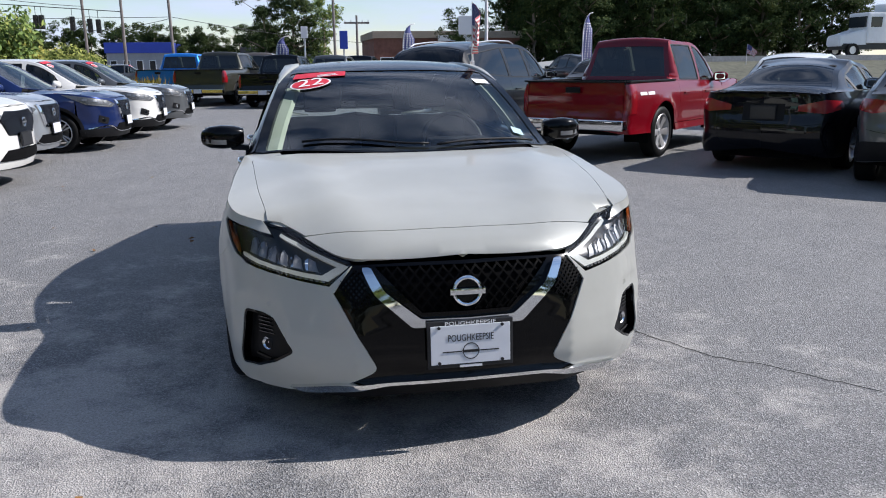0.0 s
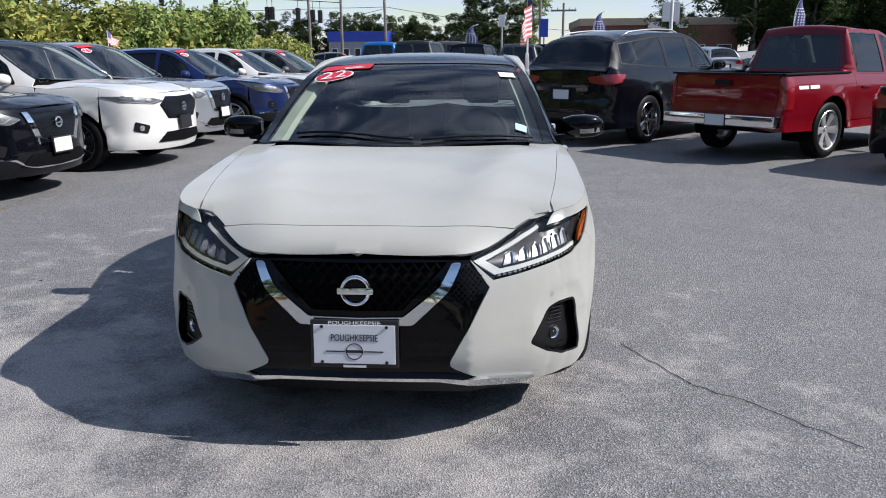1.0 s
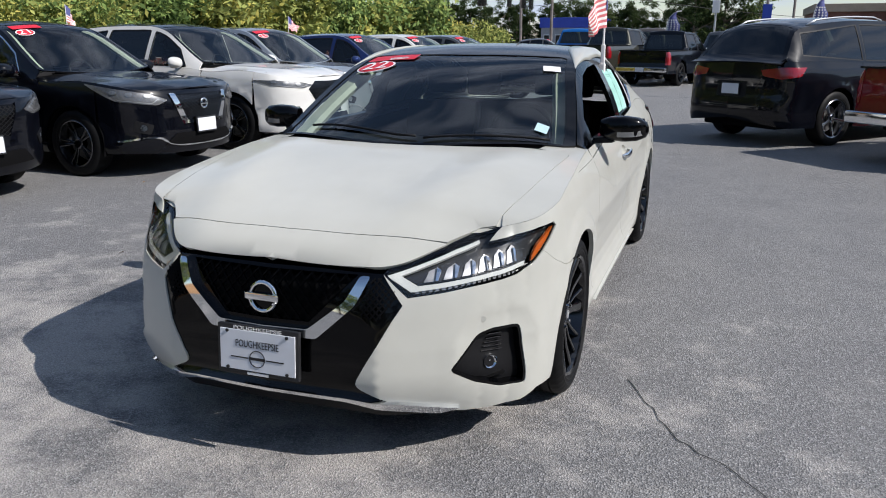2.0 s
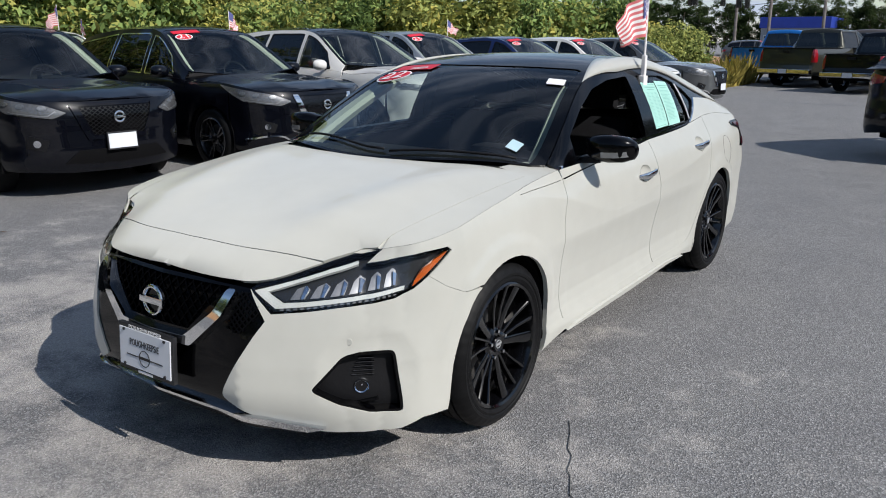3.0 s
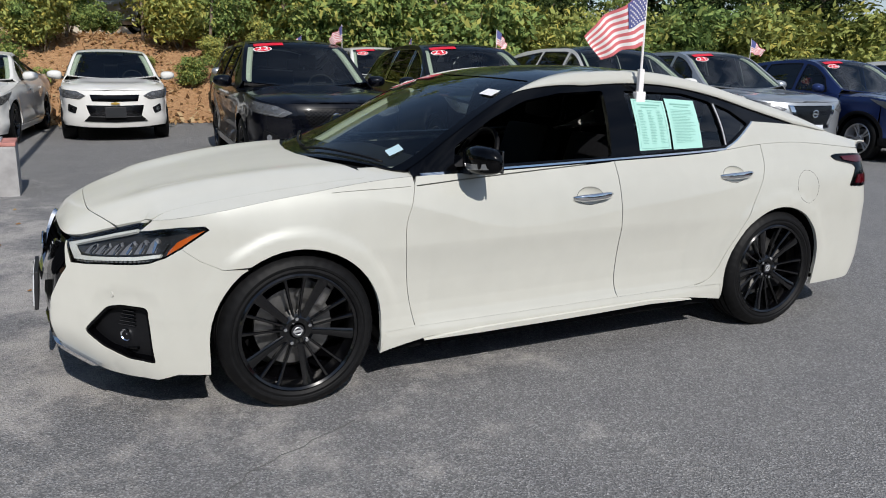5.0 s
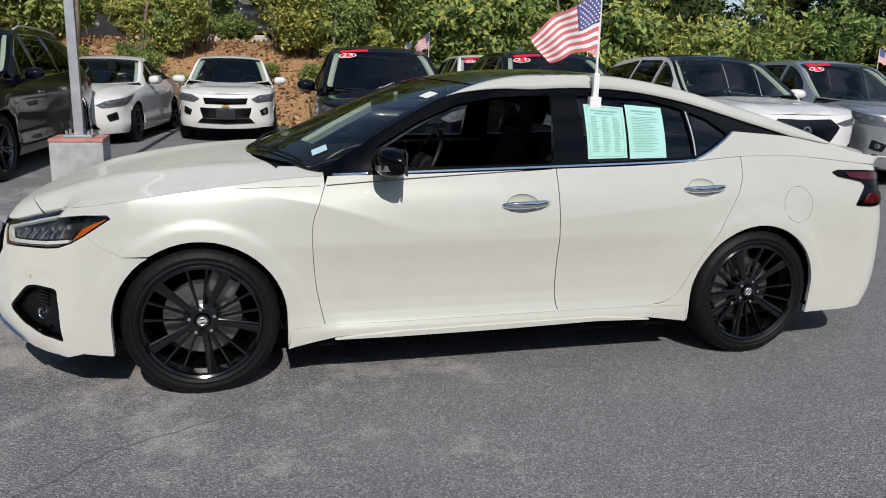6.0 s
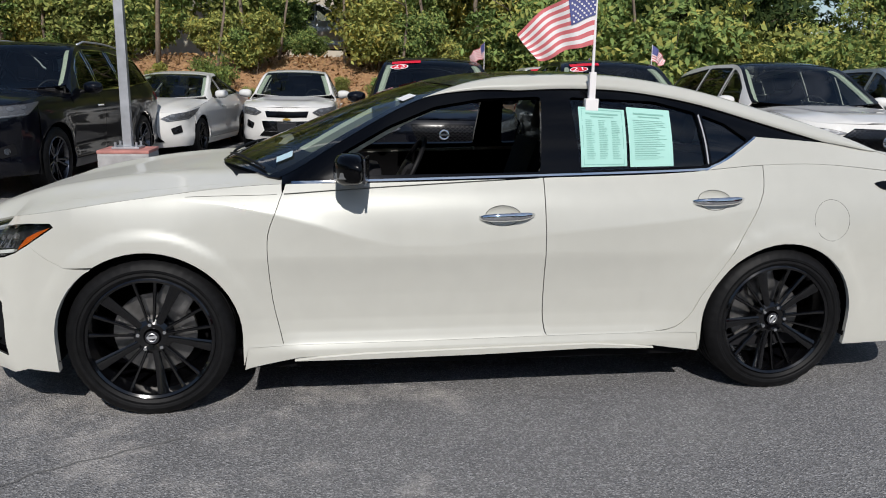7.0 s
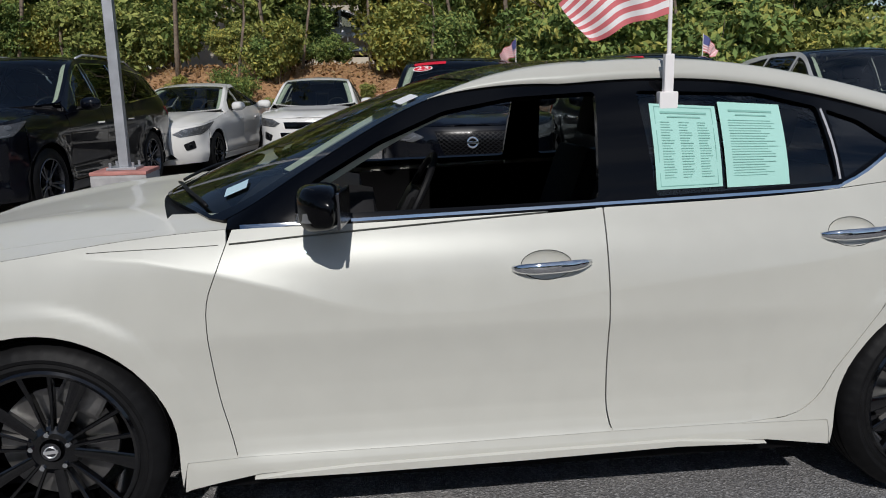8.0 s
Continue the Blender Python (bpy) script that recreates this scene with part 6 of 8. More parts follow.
    one("lower_intake", car, sheet(b.shell, cat(lo, (lo * (-1, 1))[::-1][1:-1]), (), 0.06, 0.010, 0.012), UNDER)
    fl = F((0.66 * hw, sill + 0.30), (0.82 * hw, sill + 0.36), (0.84 * hw, sill + 0.24), (0.70 * hw, sill + 0.20))
    overlay("fog_pocket", rounded(fl, 0.02, 3), PLASTIC, 0.008)
    fc = fl.mean(0)
    overlay("fog_lamp", np.array([fc + (0.035 * math.cos(a), 0.035 * math.sin(a)) for a in np.linspace(0, 2 * math.pi, 13)[:-1]]), LAMP, 0.014)
    if trim is CHROME and c["kind"] == "hatch" and grille == "vee":
        ln = spline2(cat(F((0.50 * hw, sill + 0.09), (0.66 * hw, sill + 0.17)), S((yf + 0.40, sill + 0.13))), 0.05)
        both("bumper_trim", car, ribbon(b.shell, ln, 0.022, 0.018), CHROME)
        cn = F((0, sill + 0.055), (0.3 * hw, sill + 0.058), (0.50 * hw, sill + 0.09))
        both("bumper_trim", car, ribbon(b.shell, spline2(cn, 0.05), 0.02, 0.02), CHROME)
    if plate_f is not None:
        pz = gz0 - 0.06 if grille != "two" else gz0 - 0.01
        py = float(b.shell(F((0, pz)))[0][1])
        plate(car, py - 0.035, pz, -3, plate_f)
    # tail: lights, plate
    if c["kind"] == "pickup":
        tl = np.array([(float(q[0]), float(q[1])) for q in cat(S((yr - 0.20, belt + 0.01), (yr - 0.20, belt - 0.40)), R((0.87 * hw, belt - 0.40), (0.87 * hw, belt + 0.01)))])
    elif tailstyle == "slim":
        tl = np.array([(float(q[0]), float(q[1])) for q in cat(S((yr - 0.36, belt - 0.05), (yr - 0.36, belt - 0.12)), R((0.80 * hw, belt - 0.20), (0.46 * hw, belt - 0.17), (0.46 * hw, belt - 0.10), (0.8 * hw, belt - 0.03)))])
    else:
        tl = np.array([(float(q[0]), float(q[1])) for q in cat(S((yr - 0.42, belt - 0.03), (yr - 0.30, belt - 0.15)), R((0.80 * hw, belt - 0.19), (0.52 * hw, belt - 0.15), (0.48 * hw, belt - 0.07), (0.8 * hw, belt - 0.03)))])
    both("tail_light", car, sheet(b.shell, tl, (), 0.06, 0.008, 0.012), REDLENS)
    bm = bmesh.new()
    if c["kind"] == "pickup":
        box(bm, (-hw * 0.93, yr - 0.06, 0.47), (hw * 0.93, yr + 0.14, 0.62), 0.03, seg=3)
        part("rear_bumper", bm, CHROME, car, "chrome step bumper", smooth=True)
        cab = c["cab"]
        bm = bmesh.new()
        top_z = float(b.top(yr - 0.4))
        w_in = hw - 0.13
        box(bm, (-w_in, cab + 0.06, 0.62), (w_in, yr - 0.08, 0.66))
        box(bm, (-w_in - 0.01, cab + 0.04, 0.62), (-w_in + 0.02, yr - 0.06, top_z - 0.01))
        box(bm, (w_in - 0.02, cab + 0.04, 0.62), (w_in + 0.01, yr - 0.06, top_z - 0.01))
        box(bm, (-w_in, cab + 0.03, 0.62), (w_in, cab + 0.06, top_z - 0.01))
        box(bm, (-w_in, yr - 0.10, 0.62), (w_in, yr - 0.07, top_z - 0.01))
        part("cargo_bed", bm, PLASTIC, car)
        bm = bmesh.new()
        for s in (1, -1):
            box(bm, (s * (hw - 0.10) - 0.05, cab + 0.04, top_z - 0.015), (s * (hw - 0.10) + 0.05, yr - 0.05, top_z + 0.012), 0.008)
        box(bm, (-hw + 0.12, yr - 0.105, top_z - 0.015), (hw - 0.12, yr - 0.02, top_z + 0.010), 0.008)
        part("bed_rail", bm, PLASTIC, car)
        tg = R((0.85 * hw, top_z - 0.03), (0.85 * hw, 0.60), (0.0, 0.60), (0.0, top_z - 0.03))
        both("tailgate", car, sheet(b.shell, tg, (), 0.1, 0.006, 0.008), coat)
        bm = bmesh.new()
        box(bm, (-0.12, yr + 0.002, top_z - 0.16), (0.12, yr + 0.02, top_z - 0.08), 0.01)
        part("tailgate_handle", bm, PLASTIC, car)
        py = yr + 0.14
        plate(car, py + 0.004, 0.545, 0, plate_f or PLATEW, face=1)
    else:
        pz = 0.80 if c["kind"] == "hatch" else 0.78
        py = float(b.shell(R((0, pz)))[0][1])
        rec = R((0.26, pz + 0.11), (0.26, pz - 0.11), (0, pz - 0.11), (0, pz + 0.11))
        both("plate_recess", car, sheet(b.shell, rec, (), 0.1, 0.004, 0.004), PLASTIC)
        plate(car, py + 0.018, pz, 0, LAMPDARK if c["kind"] == "boot" else (plate_f or PLATEW), face=1)
        dl = R((0, 0.62), (0.5 * hw, 0.62), (0.84 * hw, 0.66))
        both("tailgate_joint", car, ribbon(b.shell, spline2(dl, 0.06), 0.008, 0.002), UNDER)
    # handles
    for y in (ym - 0.20, yb - 0.24):
        z = belt - 0.155
        x = float(b.shell(S((y, z)))[0][0])
        for s in (1, -1):
            bm = bmesh.new()
            box(bm, (s * (x + 0.012) - 0.010, y - 0.10, z - 0.014), (s * (x + 0.012) + 0.010, y + 0.10, z + 0.014), 0.008)
            part("door_handle", bm, trim if chrome_frame else coat, car)
    mirror_pair(car, hw - 0.035, cowl + 0.42, belt + 0.075, coat, 0.92)
    sl = [0.0 + cowl + 1.25]
    if c["kind"] != "pickup":
        sl.append(cowl + (1.85 if c["kind"] == "boot" else 2.15))
    else:
        sl.append(c["cab"] - 0.78)
    cabin(car, b, cowl + 0.55, belt + 0.02, 0.42 if c["kind"] != "boot" else 0.3, sl, hw - 0.24, 0.36, c["kind"] == "boot")
    pillar_trims(car, b, cowl + 0.16, c["roof_y"] - 0.04)
    if rails:
        for s in (1, -1):
            pts = [(s * (rx(y) - 0.05), y, float(b.crown(np.array([[rx(y) - 0.05, y]]))[0][2]) + (0.045 if 0 < i < 9 else 0.0)) for i, y in enumerate(np.linspace(c["roof_y"] + 0.25, yr - 0.75, 10))]
            part_of("roof_rail", tube_mesh("roof_rail", pts, 0.014, rails if not isinstance(rails, bool) else PLASTIC), car)
    if tag:
        sticker(car, b, tag, c["cowl"], c["roof_y"], hw)
    a = radians(heading + 90)
    car.matrix_world = Matrix.Translation((at[0], at[1], at[2] if len(at) > 2 else 0)) @ Matrix.Rotation(a, 4, "Z") @ Matrix.Translation((0, -yf, 0))
    return car, b


def sticker(car, b, text, cowl, roof_y, hw, two=True):
    """A red banner and a year oval inside the top corner of the windscreen."""
    y = cowl + (roof_y - cowl) * 0.88
    x0 = -(float(b.rail(y)[0]) - 0.12)
    ban = np.array([(x0, y + 0.03), (x0, y - 0.06), (x0 + 0.40, y - 0.06), (x0 + 0.40, y + 0.03)])
    p = one("windscreen_banner", car, sheet(b.crown, ban, (), 0.1, 0.004, 0), STICKRED, "red banner sticker")
    oc = np.array((x0 + 0.10, y - 0.135))
    ring = lambda s: np.array([oc + (0.125 * s * math.cos(a), 0.055 * s * math.sin(a)) for a in np.linspace(0, 2 * math.pi, 25)[:-1]])
    q = one("year_sticker", car, sheet(b.crown, ring(1.0), (), 0.1, 0.005, 0), STICKWHITE, "red and white oval year sticker")
    part_of("year_field", mesh_of("year_field", *(lambda d: (d[0], d[1], STICKRED, d[2]))(sheet(b.crown, ring(0.88), (), 0.1, 0.007, 0))), q)
    e = 0.02
    o, ox, oy = (b.crown(np.array([v]))[0] for v in (oc, oc + (e, 0), oc + (0, e)))
    ax, ay = Vector(ox - o).normalized(), Vector(oy - o).normalized()
    az = ax.cross(ay)
    m = Matrix((ax, ay, az)).transposed().to_4x4()
    m.translation = Vector(o) + az * 0.010
    lettering(text, 0.125, m, STICKWHITE, q, 0.155, "year_number")


ROW = "cars parked in a row along the trees"
CROSSOVER = car_spec(4.90, 1.92, 1.69, 2.825, 0.98, 1.06, 0.93, 1.10, 0.365, -0.98, -0.02)
LUXSUV = car_spec(5.03, 1.99, 1.70, 2.89, 0.98, 1.09, 0.97, 1.14, 0.375, -1.02, -0.05)
SMALLSUV = car_spec(4.40, 1.84, 1.60, 2.65, 0.90, 1.03, 0.90, 1.06, 0.345, -0.92, -0.02)
MIDSUV = car_spec(4.63, 1.855, 1.68, 2.66, 0.95, 1.06, 0.94, 1.10, 0.36, -0.94, -0.02)
BIGSUV = car_spec(5.10, 1.95, 1.80, 3.04, 0.95, 1.14, 1.03, 1.20, 0.39, -1.02, -0.12)
SEDAN = car_spec(4.68, 1.82, 1.45, 2.71, 0.92, 0.97, 0.76, 0.98, 0.33, -0.88, 0.08, "boot", 0.63)
HATCH = car_spec(4.04, 1.735, 1.52, 2.525, 0.85, 0.98, 0.84, 1.02, 0.315, -0.86, 0.0)
PICKUP = car_spec(5.22, 1.85, 1.78, 3.20, 0.86, 1.10, 1.02, 1.14, 0.385, -0.95, -0.15, 1.02, 0.68)
BIGPICK = car_spec(5.80, 2.03, 1.93, 3.65, 0.95, 1.25, 1.15, 1.30, 0.41, -1.05, -0.25, 1.10, 0.70)

veelamp = lambda b, hw, yf, hf: np.concatenate([b.F((0.50 * hw, hf - 0.10), (0.62 * hw, hf - 0.15)), b.S((yf + 0.38, hf - 0.10), (yf + 0.78, hf + 0.075), (yf + 0.45, hf + 0.035)), b.F((0.68 * hw, hf - 0.03))])
slim = lambda b, hw, yf, hf: np.concatenate([b.F((0.42 * hw, hf - 0.10), (0.60 * hw, hf - 0.135)), b.S((yf + 0.38, hf - 0.085), (yf + 0.62, hf - 0.02), (yf + 0.36, hf - 0.025)), b.F((0.60 * hw, hf - 0.06))])

def gz(x, y):
    """The level of the yard."""
    return 0.0 * (np.asarray(x) + y)


def on(x, y):
    return (x, y, float(gz(x, y)))


build_car("suv_car", "glossy black crossover with vee grille and red year sticker", CROSSOVER, BLACKP, on(-4.80, 0.67), -4, ROW, wheels=("split", BLACKRIM), grille="vee", trim=BLACKP, lampf=veelamp, tag="23")
build_car("suv_car", "black crossover with chrome vee grille and year sticker", CROSSOVER, BLACKP, on(-4.22, 3.05), -4, ROW, wheels=("split", DARKCHROME), grille="vee", lampf=veelamp, tag="21", chrome_frame=True)
build_car("suv_car", "white crossover with black roof and pentagon grille", LUXSUV, WHITE, on(-3.85, 5.5), -4, ROW, roof=GLOSS, wheels=("split", BLACKRIM), grille="penta", lampf=slim, plate_f=LAMPDARK)
build_car("suv_car", "silver crossover with year sticker parked in the row", MIDSUV, SILVER, on(-4.10, 7.75), -4, ROW, wheels=("five", ALLOY), grille="vee", lampf=veelamp, tag="21")
build_car("suv_car", "dark blue small crossover with silver wheels", SMALLSUV, NAVY, on(-3.5, 10.1), -4, ROW, wheels=("split", ALLOY), grille="vee", lampf=veelamp, clad=True, tag="22")
WHITE_SUV, _ = build_car("suv_car", "white small crossover with black lower trim", SMALLSUV, WHITE, on(-3.2, 12.35), -4, ROW, wheels=("split", ALLOY), grille="vee", lampf=veelamp, clad=True, tag="22")
GREY_SUV, _ = build_car("suv_car", "dark grey small crossover at the end of the row", SMALLSUV, GREY, on(-2.9, 14.7), -4, ROW, wheels=("split", ALLOY), grille="vee", lampf=veelamp, tag="22")
build_car("suv_car", "black seven-seat crossover with bright roof rails", BIGSUV, BLACKP, on(-4.92, -4.85), -6, ROW, wheels=("split", DARKCHROME), grille="mesh", rails=ALLOY, chrome_frame=True)
BACK = "cars parked in a second row below the bank"
build_car("sedan_car", "cream white saloon with dark alloy wheels", SEDAN, WHITE, (-9.6, -3.85), -9, BACK, wheels=("split", BLACKRIM), grille="vee", lampf=veelamp, plate_f=None)
build_car("hatchback_car", "white small car with two-tier black grille", HATCH, WHITE, (-10.2, -1.35), -3, BACK, wheels=("five", ALLOY), grille="two", plate_f=LAMPDARK)
SILVER_SUV, _ = build_car("suv_car", "silver crossover parked below the bank", MIDSUV, SILVER, (-10.3, 1.6), -3, BACK, wheels=("five", ALLOY), tag="22")
build_car("suv_car", "white crossover parked behind the front row", MIDSUV, WHITE, (-10.0, 4.0), -3, BACK, wheels=("five", ALLOY), tag="22")
ANGLE = "cars parked at an angle across the lane"
def by_rear_wheel(c, rw, heading):
    """The place of the front end, from where the right rear wheel stands."""
    a = radians(heading)
    f, r = np.array((math.cos(a), math.sin(a))), np.array((math.sin(a), -math.cos(a)))
    axle = np.array(rw) - r * c["track"]
    p = axle + f * (c["arches"][1][0] - c["yf"])
    return (float(p[0]), float(p[1]), float(gz(*rw)))


BLACK_SUV, _ = build_car("suv_car", "black large crossover with dark silver alloy wheels", BIGSUV, BLACKP, by_rear_wheel(BIGSUV, (2.8, 8.1), 50), 50, ANGLE, wheels=("five", POLISHED), grille="mesh", rails=ALLOY)
RED_TRUCK, RTB = build_car("pickup_truck", "bright red crew-cab pickup with chrome rear bumper", PICKUP, RED, by_rear_wheel(PICKUP, (4.9, 6.25), 41), 41, ANGLE, wheels=("six", ALLOY), grille="mesh")
build_car("sedan_car", "black compact saloon with silver wheels and slim red lights", SEDAN, BLACKP, by_rear_wheel(SEDAN, (6.68, 4.3), 41), 41, ANGLE, wheels=("split", ALLOY), grille="vee", tailstyle="slim")
build_car("suv_car", "dark grey crossover with black lower trim", SMALLSUV, GREY, by_rear_wheel(SMALLSUV, (7.35, 2.15), 45), 45, ANGLE, wheels=("split", ALLOY), clad=True)
for s in (1, -1):
    for k in range(2):
        y0 = PICKUP["yr"] - 0.80 + k * 0.27
        d = sheet(RTB.shell, RTB.S((y0, 0.955), (y0 + 0.23, 0.955), (y0 + 0.23, 1.0), (y0, 1.0)), (), 0.1, 0.004, 0)
        d = d if s > 0 else mirrored(d)
        part_of("bed_decal", mesh_of("bed_decal", d[0], d[1], STICKWHITE, d[2]), RED_TRUCK, "white decal bar")
FARROW = "pickups parked across the far lane"
def rear_at(c, x, y, heading):
    a = radians(heading)
    return (x + math.cos(a) * c["L"], y + math.sin(a) * c["L"], float(gz(x, y)))


build_car("pickup_truck", "bright blue pickup with dark bed cover", BIGPICK, BLUE, rear_at(BIGPICK, -5.5, 27.5, 72), 72, FARROW, wheels=("six", ALLOY))
OLIVE_P, _ = build_car("pickup_truck", "dark olive pickup seen from behind", BIGPICK, OLIVE, rear_at(BIGPICK, -3.75, 25.0, 72), 72, FARROW, wheels=("six", BLACKRIM))
build_car("pickup_truck", "taupe crew-cab pickup with chrome bumper", BIGPICK, TAUPE, rear_at(BIGPICK, -2.5, 27.3, 72), 72, FARROW, wheels=("six", BLACKRIM))
BLACK_P, _ = build_car("pickup_truck", "black pickup with chrome rear bumper", PICKUP, BLACKP, rear_at(PICKUP, -1.4, 22.6, 72), 72, FARROW, wheels=("six", BLACKRIM))
GREY_P, _ = build_car("pickup_truck", "grey pickup seen from behind", PICKUP, GREY, rear_at(PICKUP, 0.5, 25.0, 72), 72, FARROW, wheels=("six", ALLOY))
far = lambda o, x, y, h: copy_thing(o, Matrix.Translation((x, y, float(gz(x, y)))) @ Matrix.Rotation(radians(h + 90), 4, "Z"))
far(BLACK_P, 2.6, 30, 72)
for o, x, y, h in ((WHITE_SUV, 11.0, 11.5, 46), (GREY_SUV, 8.4, 15.5, 46), (BLACK_SUV, 13.6, 9.0, 46), (SILVER_SUV, 1.5, 42, 180), (WHITE_SUV, -6.0, 46, 180), (WHITE_SUV, 5.5, 39, 175), (GREY_P, 7.5, 36, 110), (SILVER_SUV, 10.0, 34, 100), (GREY_SUV, -10.5, 49, 5), (BLACK_SUV, 13.0, 32, 100), (SILVER_SUV, -2.0, 50, 5), (BLACK_P, 16.5, 31, 100)):
    far(o, x, y, h)
far(SILVER_SUV, -22.6, -0.9, 97).location.z = 2.0
# ---- ground ----
CRACK = simple("crack_dirt", (0.11, 0.108, 0.105), 0.95)


def ground():
    m, n, l, b = nodes_of("worn_asphalt")
    tc = n.new("ShaderNodeTexCoord")
    fine, mid, big, vor = (n.new("ShaderNodeTexNoise"), n.new("ShaderNodeTexNoise"), n.new("ShaderNodeTexNoise"), n.new("ShaderNodeTexVoronoi"))
    for q, s, d, r in ((fine, 90, 4, 0.7), (mid, 1.7, 13, 0.74), (big, 0.30, 4, 0.5)):
        q.inputs["Scale"].default_value, q.inputs["Detail"].default_value, q.inputs["Roughness"].default_value = s, d, r
        l.new(tc.outputs["Object"], q.inputs["Vector"])
    vor.inputs["Scale"].default_value = 150
    l.new(tc.outputs["Object"], vor.inputs["Vector"])

    def sums(op, a, c, k=None):
        m_ = n.new("ShaderNodeMath")
        m_.operation = op
        for i, q in enumerate((a, c, k)):
            if isinstance(q, (int, float)):
                m_.inputs[i].default_value = q
            elif q is not None:
                l.new(q, m_.inputs[i])
        return m_.outputs[0]

    def ranged(q, a, c, lo=0.0, hi=1.0):
        m_ = n.new("ShaderNodeMapRange")
        m_.inputs["From Min"].default_value, m_.inputs["From Max"].default_value = a, c
        m_.inputs["To Min"].default_value, m_.inputs["To Max"].default_value = lo, hi
        l.new(q, m_.inputs["Value"])
        return m_.outputs["Result"]
    # dark binder with chippings from grey to nearly white
    sp = n.new("ShaderNodeSeparateColor")
    l.new(vor.outputs["Color"], sp.inputs["Color"])
    r1 = n.new("ShaderNodeValToRGB")
    e = r1.color_ramp.elements
    e[0].color, e[1].color = (0.078, 0.077, 0.078, 1), (0.52, 0.51, 0.49, 1)
    e[0].position, e[1].position = 0.0, 1.0
    for at_, v_ in ((0.40, 0.118), (0.68, 0.170), (0.90, 0.27)):
        k = e.new(at_)
        k.color = (v_, v_ * 0.985, v_ * 0.97, 1)
    l.new(sums("MULTIPLY_ADD", sp.outputs["Red"], 0.72, sums("MULTIPLY", ranged(fine.outputs["Fac"], 0.25, 0.75), 0.28)), r1.inputs["Fac"])
    # pale dusty scuffs with ragged edges, gathered in front of the saloon
    off = n.new("ShaderNodeVectorMath")
    off.operation = "DISTANCE"
    off.inputs[1].default_value = (-2.0, -3.2, 0)
    l.new(tc.outputs["Object"], off.inputs[0])
    zone = ranged(off.outputs["Value"], 1.5, 6.0, 1.0, 0.0)
    wear = sums("MULTIPLY_ADD", zone, 0.24, sums("MULTIPLY_ADD", big.outputs["Fac"], 0.22, mid.outputs["Fac"]))
    pale = sums("MULTIPLY", ranged(wear, 0.76, 0.90, 0.0, 0.66), ranged(fine.outputs["Fac"], 0.30, 0.62, 0.30, 1.0))
    # broad dull tone
    tone = n.new("ShaderNodeMix")
    tone.data_type, tone.blend_type = "RGBA", "MULTIPLY"
    tone.inputs["Factor"].default_value = 1.0
    l.new(r1.outputs["Color"], tone.inputs["A"])
    tr_ = n.new("ShaderNodeValToRGB")
    tr_.color_ramp.elements[0].color, tr_.color_ramp.elements[1].color = (1.18, 1.18, 1.21, 1), (1.50, 1.50, 1.49, 1)
    tr_.color_ramp.elements[0].position, tr_.color_ramp.elements[1].position = 0.35, 0.68
    l.new(mid.outputs["Fac"], tr_.inputs["Fac"])
    l.new(tr_.outputs["Color"], tone.inputs["B"])
    mx = n.new("ShaderNodeMix")
    mx.data_type = "RGBA"
    l.new(pale, mx.inputs["Factor"])
    l.new(tone.outputs["Result"], mx.inputs["A"])
    mx.inputs["B"].default_value = (0.56, 0.52, 0.48, 1)
    l.new(mx.outputs["Result"], b.inputs["Base Color"])
    b.inputs["Roughness"].default_value = 0.75
    bp = n.new("ShaderNodeBump")
    bp.inputs["Strength"].default_value, bp.inputs["Distance"].default_value = 0.9, 0.006
    l.new(vor.outputs["Distance"], bp.inputs["Height"]), l.new(bp.outputs["Normal"], b.inputs["Normal"])
    xs = np.r_[-900, -200, -60, np.linspace(-20, 20, 21), 60, 200, 900]
    ys = np.r_[-900, -200, -60, np.linspace(-20, 70, 46), 200, 900]
    vs = [(x, y, float(gz(x, y))) for x in xs for y in ys]
    k = len(ys)
    fs = [(i * k + j, (i + 1) * k + j, (i + 1) * k + j + 1, i * k + j + 1) for i in range(len(xs) - 1) for j in range(k - 1)]
    g = part_of("ground", mesh_of("ground", vs, fs, m))
    tagged(g, "grey worn asphalt car park with pale dusty patches", "ground", kind="structure")
    # a long crack beside the saloon and fainter ones
    rk = random.Random(3)
    def crack(name, pts, w):
        p = []
        for a, c in zip(pts, pts[1:]):
            nseg = max(2, int(math.dist(a, c) / 0.05))
            for i in range(nseg):
                t = i / nseg
                p.append((a[0] + (c[0] - a[0]) * t + rk.uniform(-0.012, 0.012), a[1] + (c[1] - a[1]) * t + rk.uniform(-0.012, 0.012)))
        d = ribbon(lambda q: np.stack([q[:, 0], q[:, 1], gz(q[:, 0], q[:, 1]) + 0.006], 1), np.array(p), [w * rk.uniform(0.3, 1.2) for _ in p], 0.0005)
        o = part_of(name, mesh_of(name, d[0], d[1], CRACK))
        tagged(o, "thin dark crack in the asphalt", "crack", kind="structure")
    crack("asphalt_crack", [(1.14, -1.22), (1.22, -1.38), (1.30, -1.57), (1.38, -1.71), (1.55, -1.86), (1.70, -2.04), (1.92, -2.30)], 0.0035)


ground()

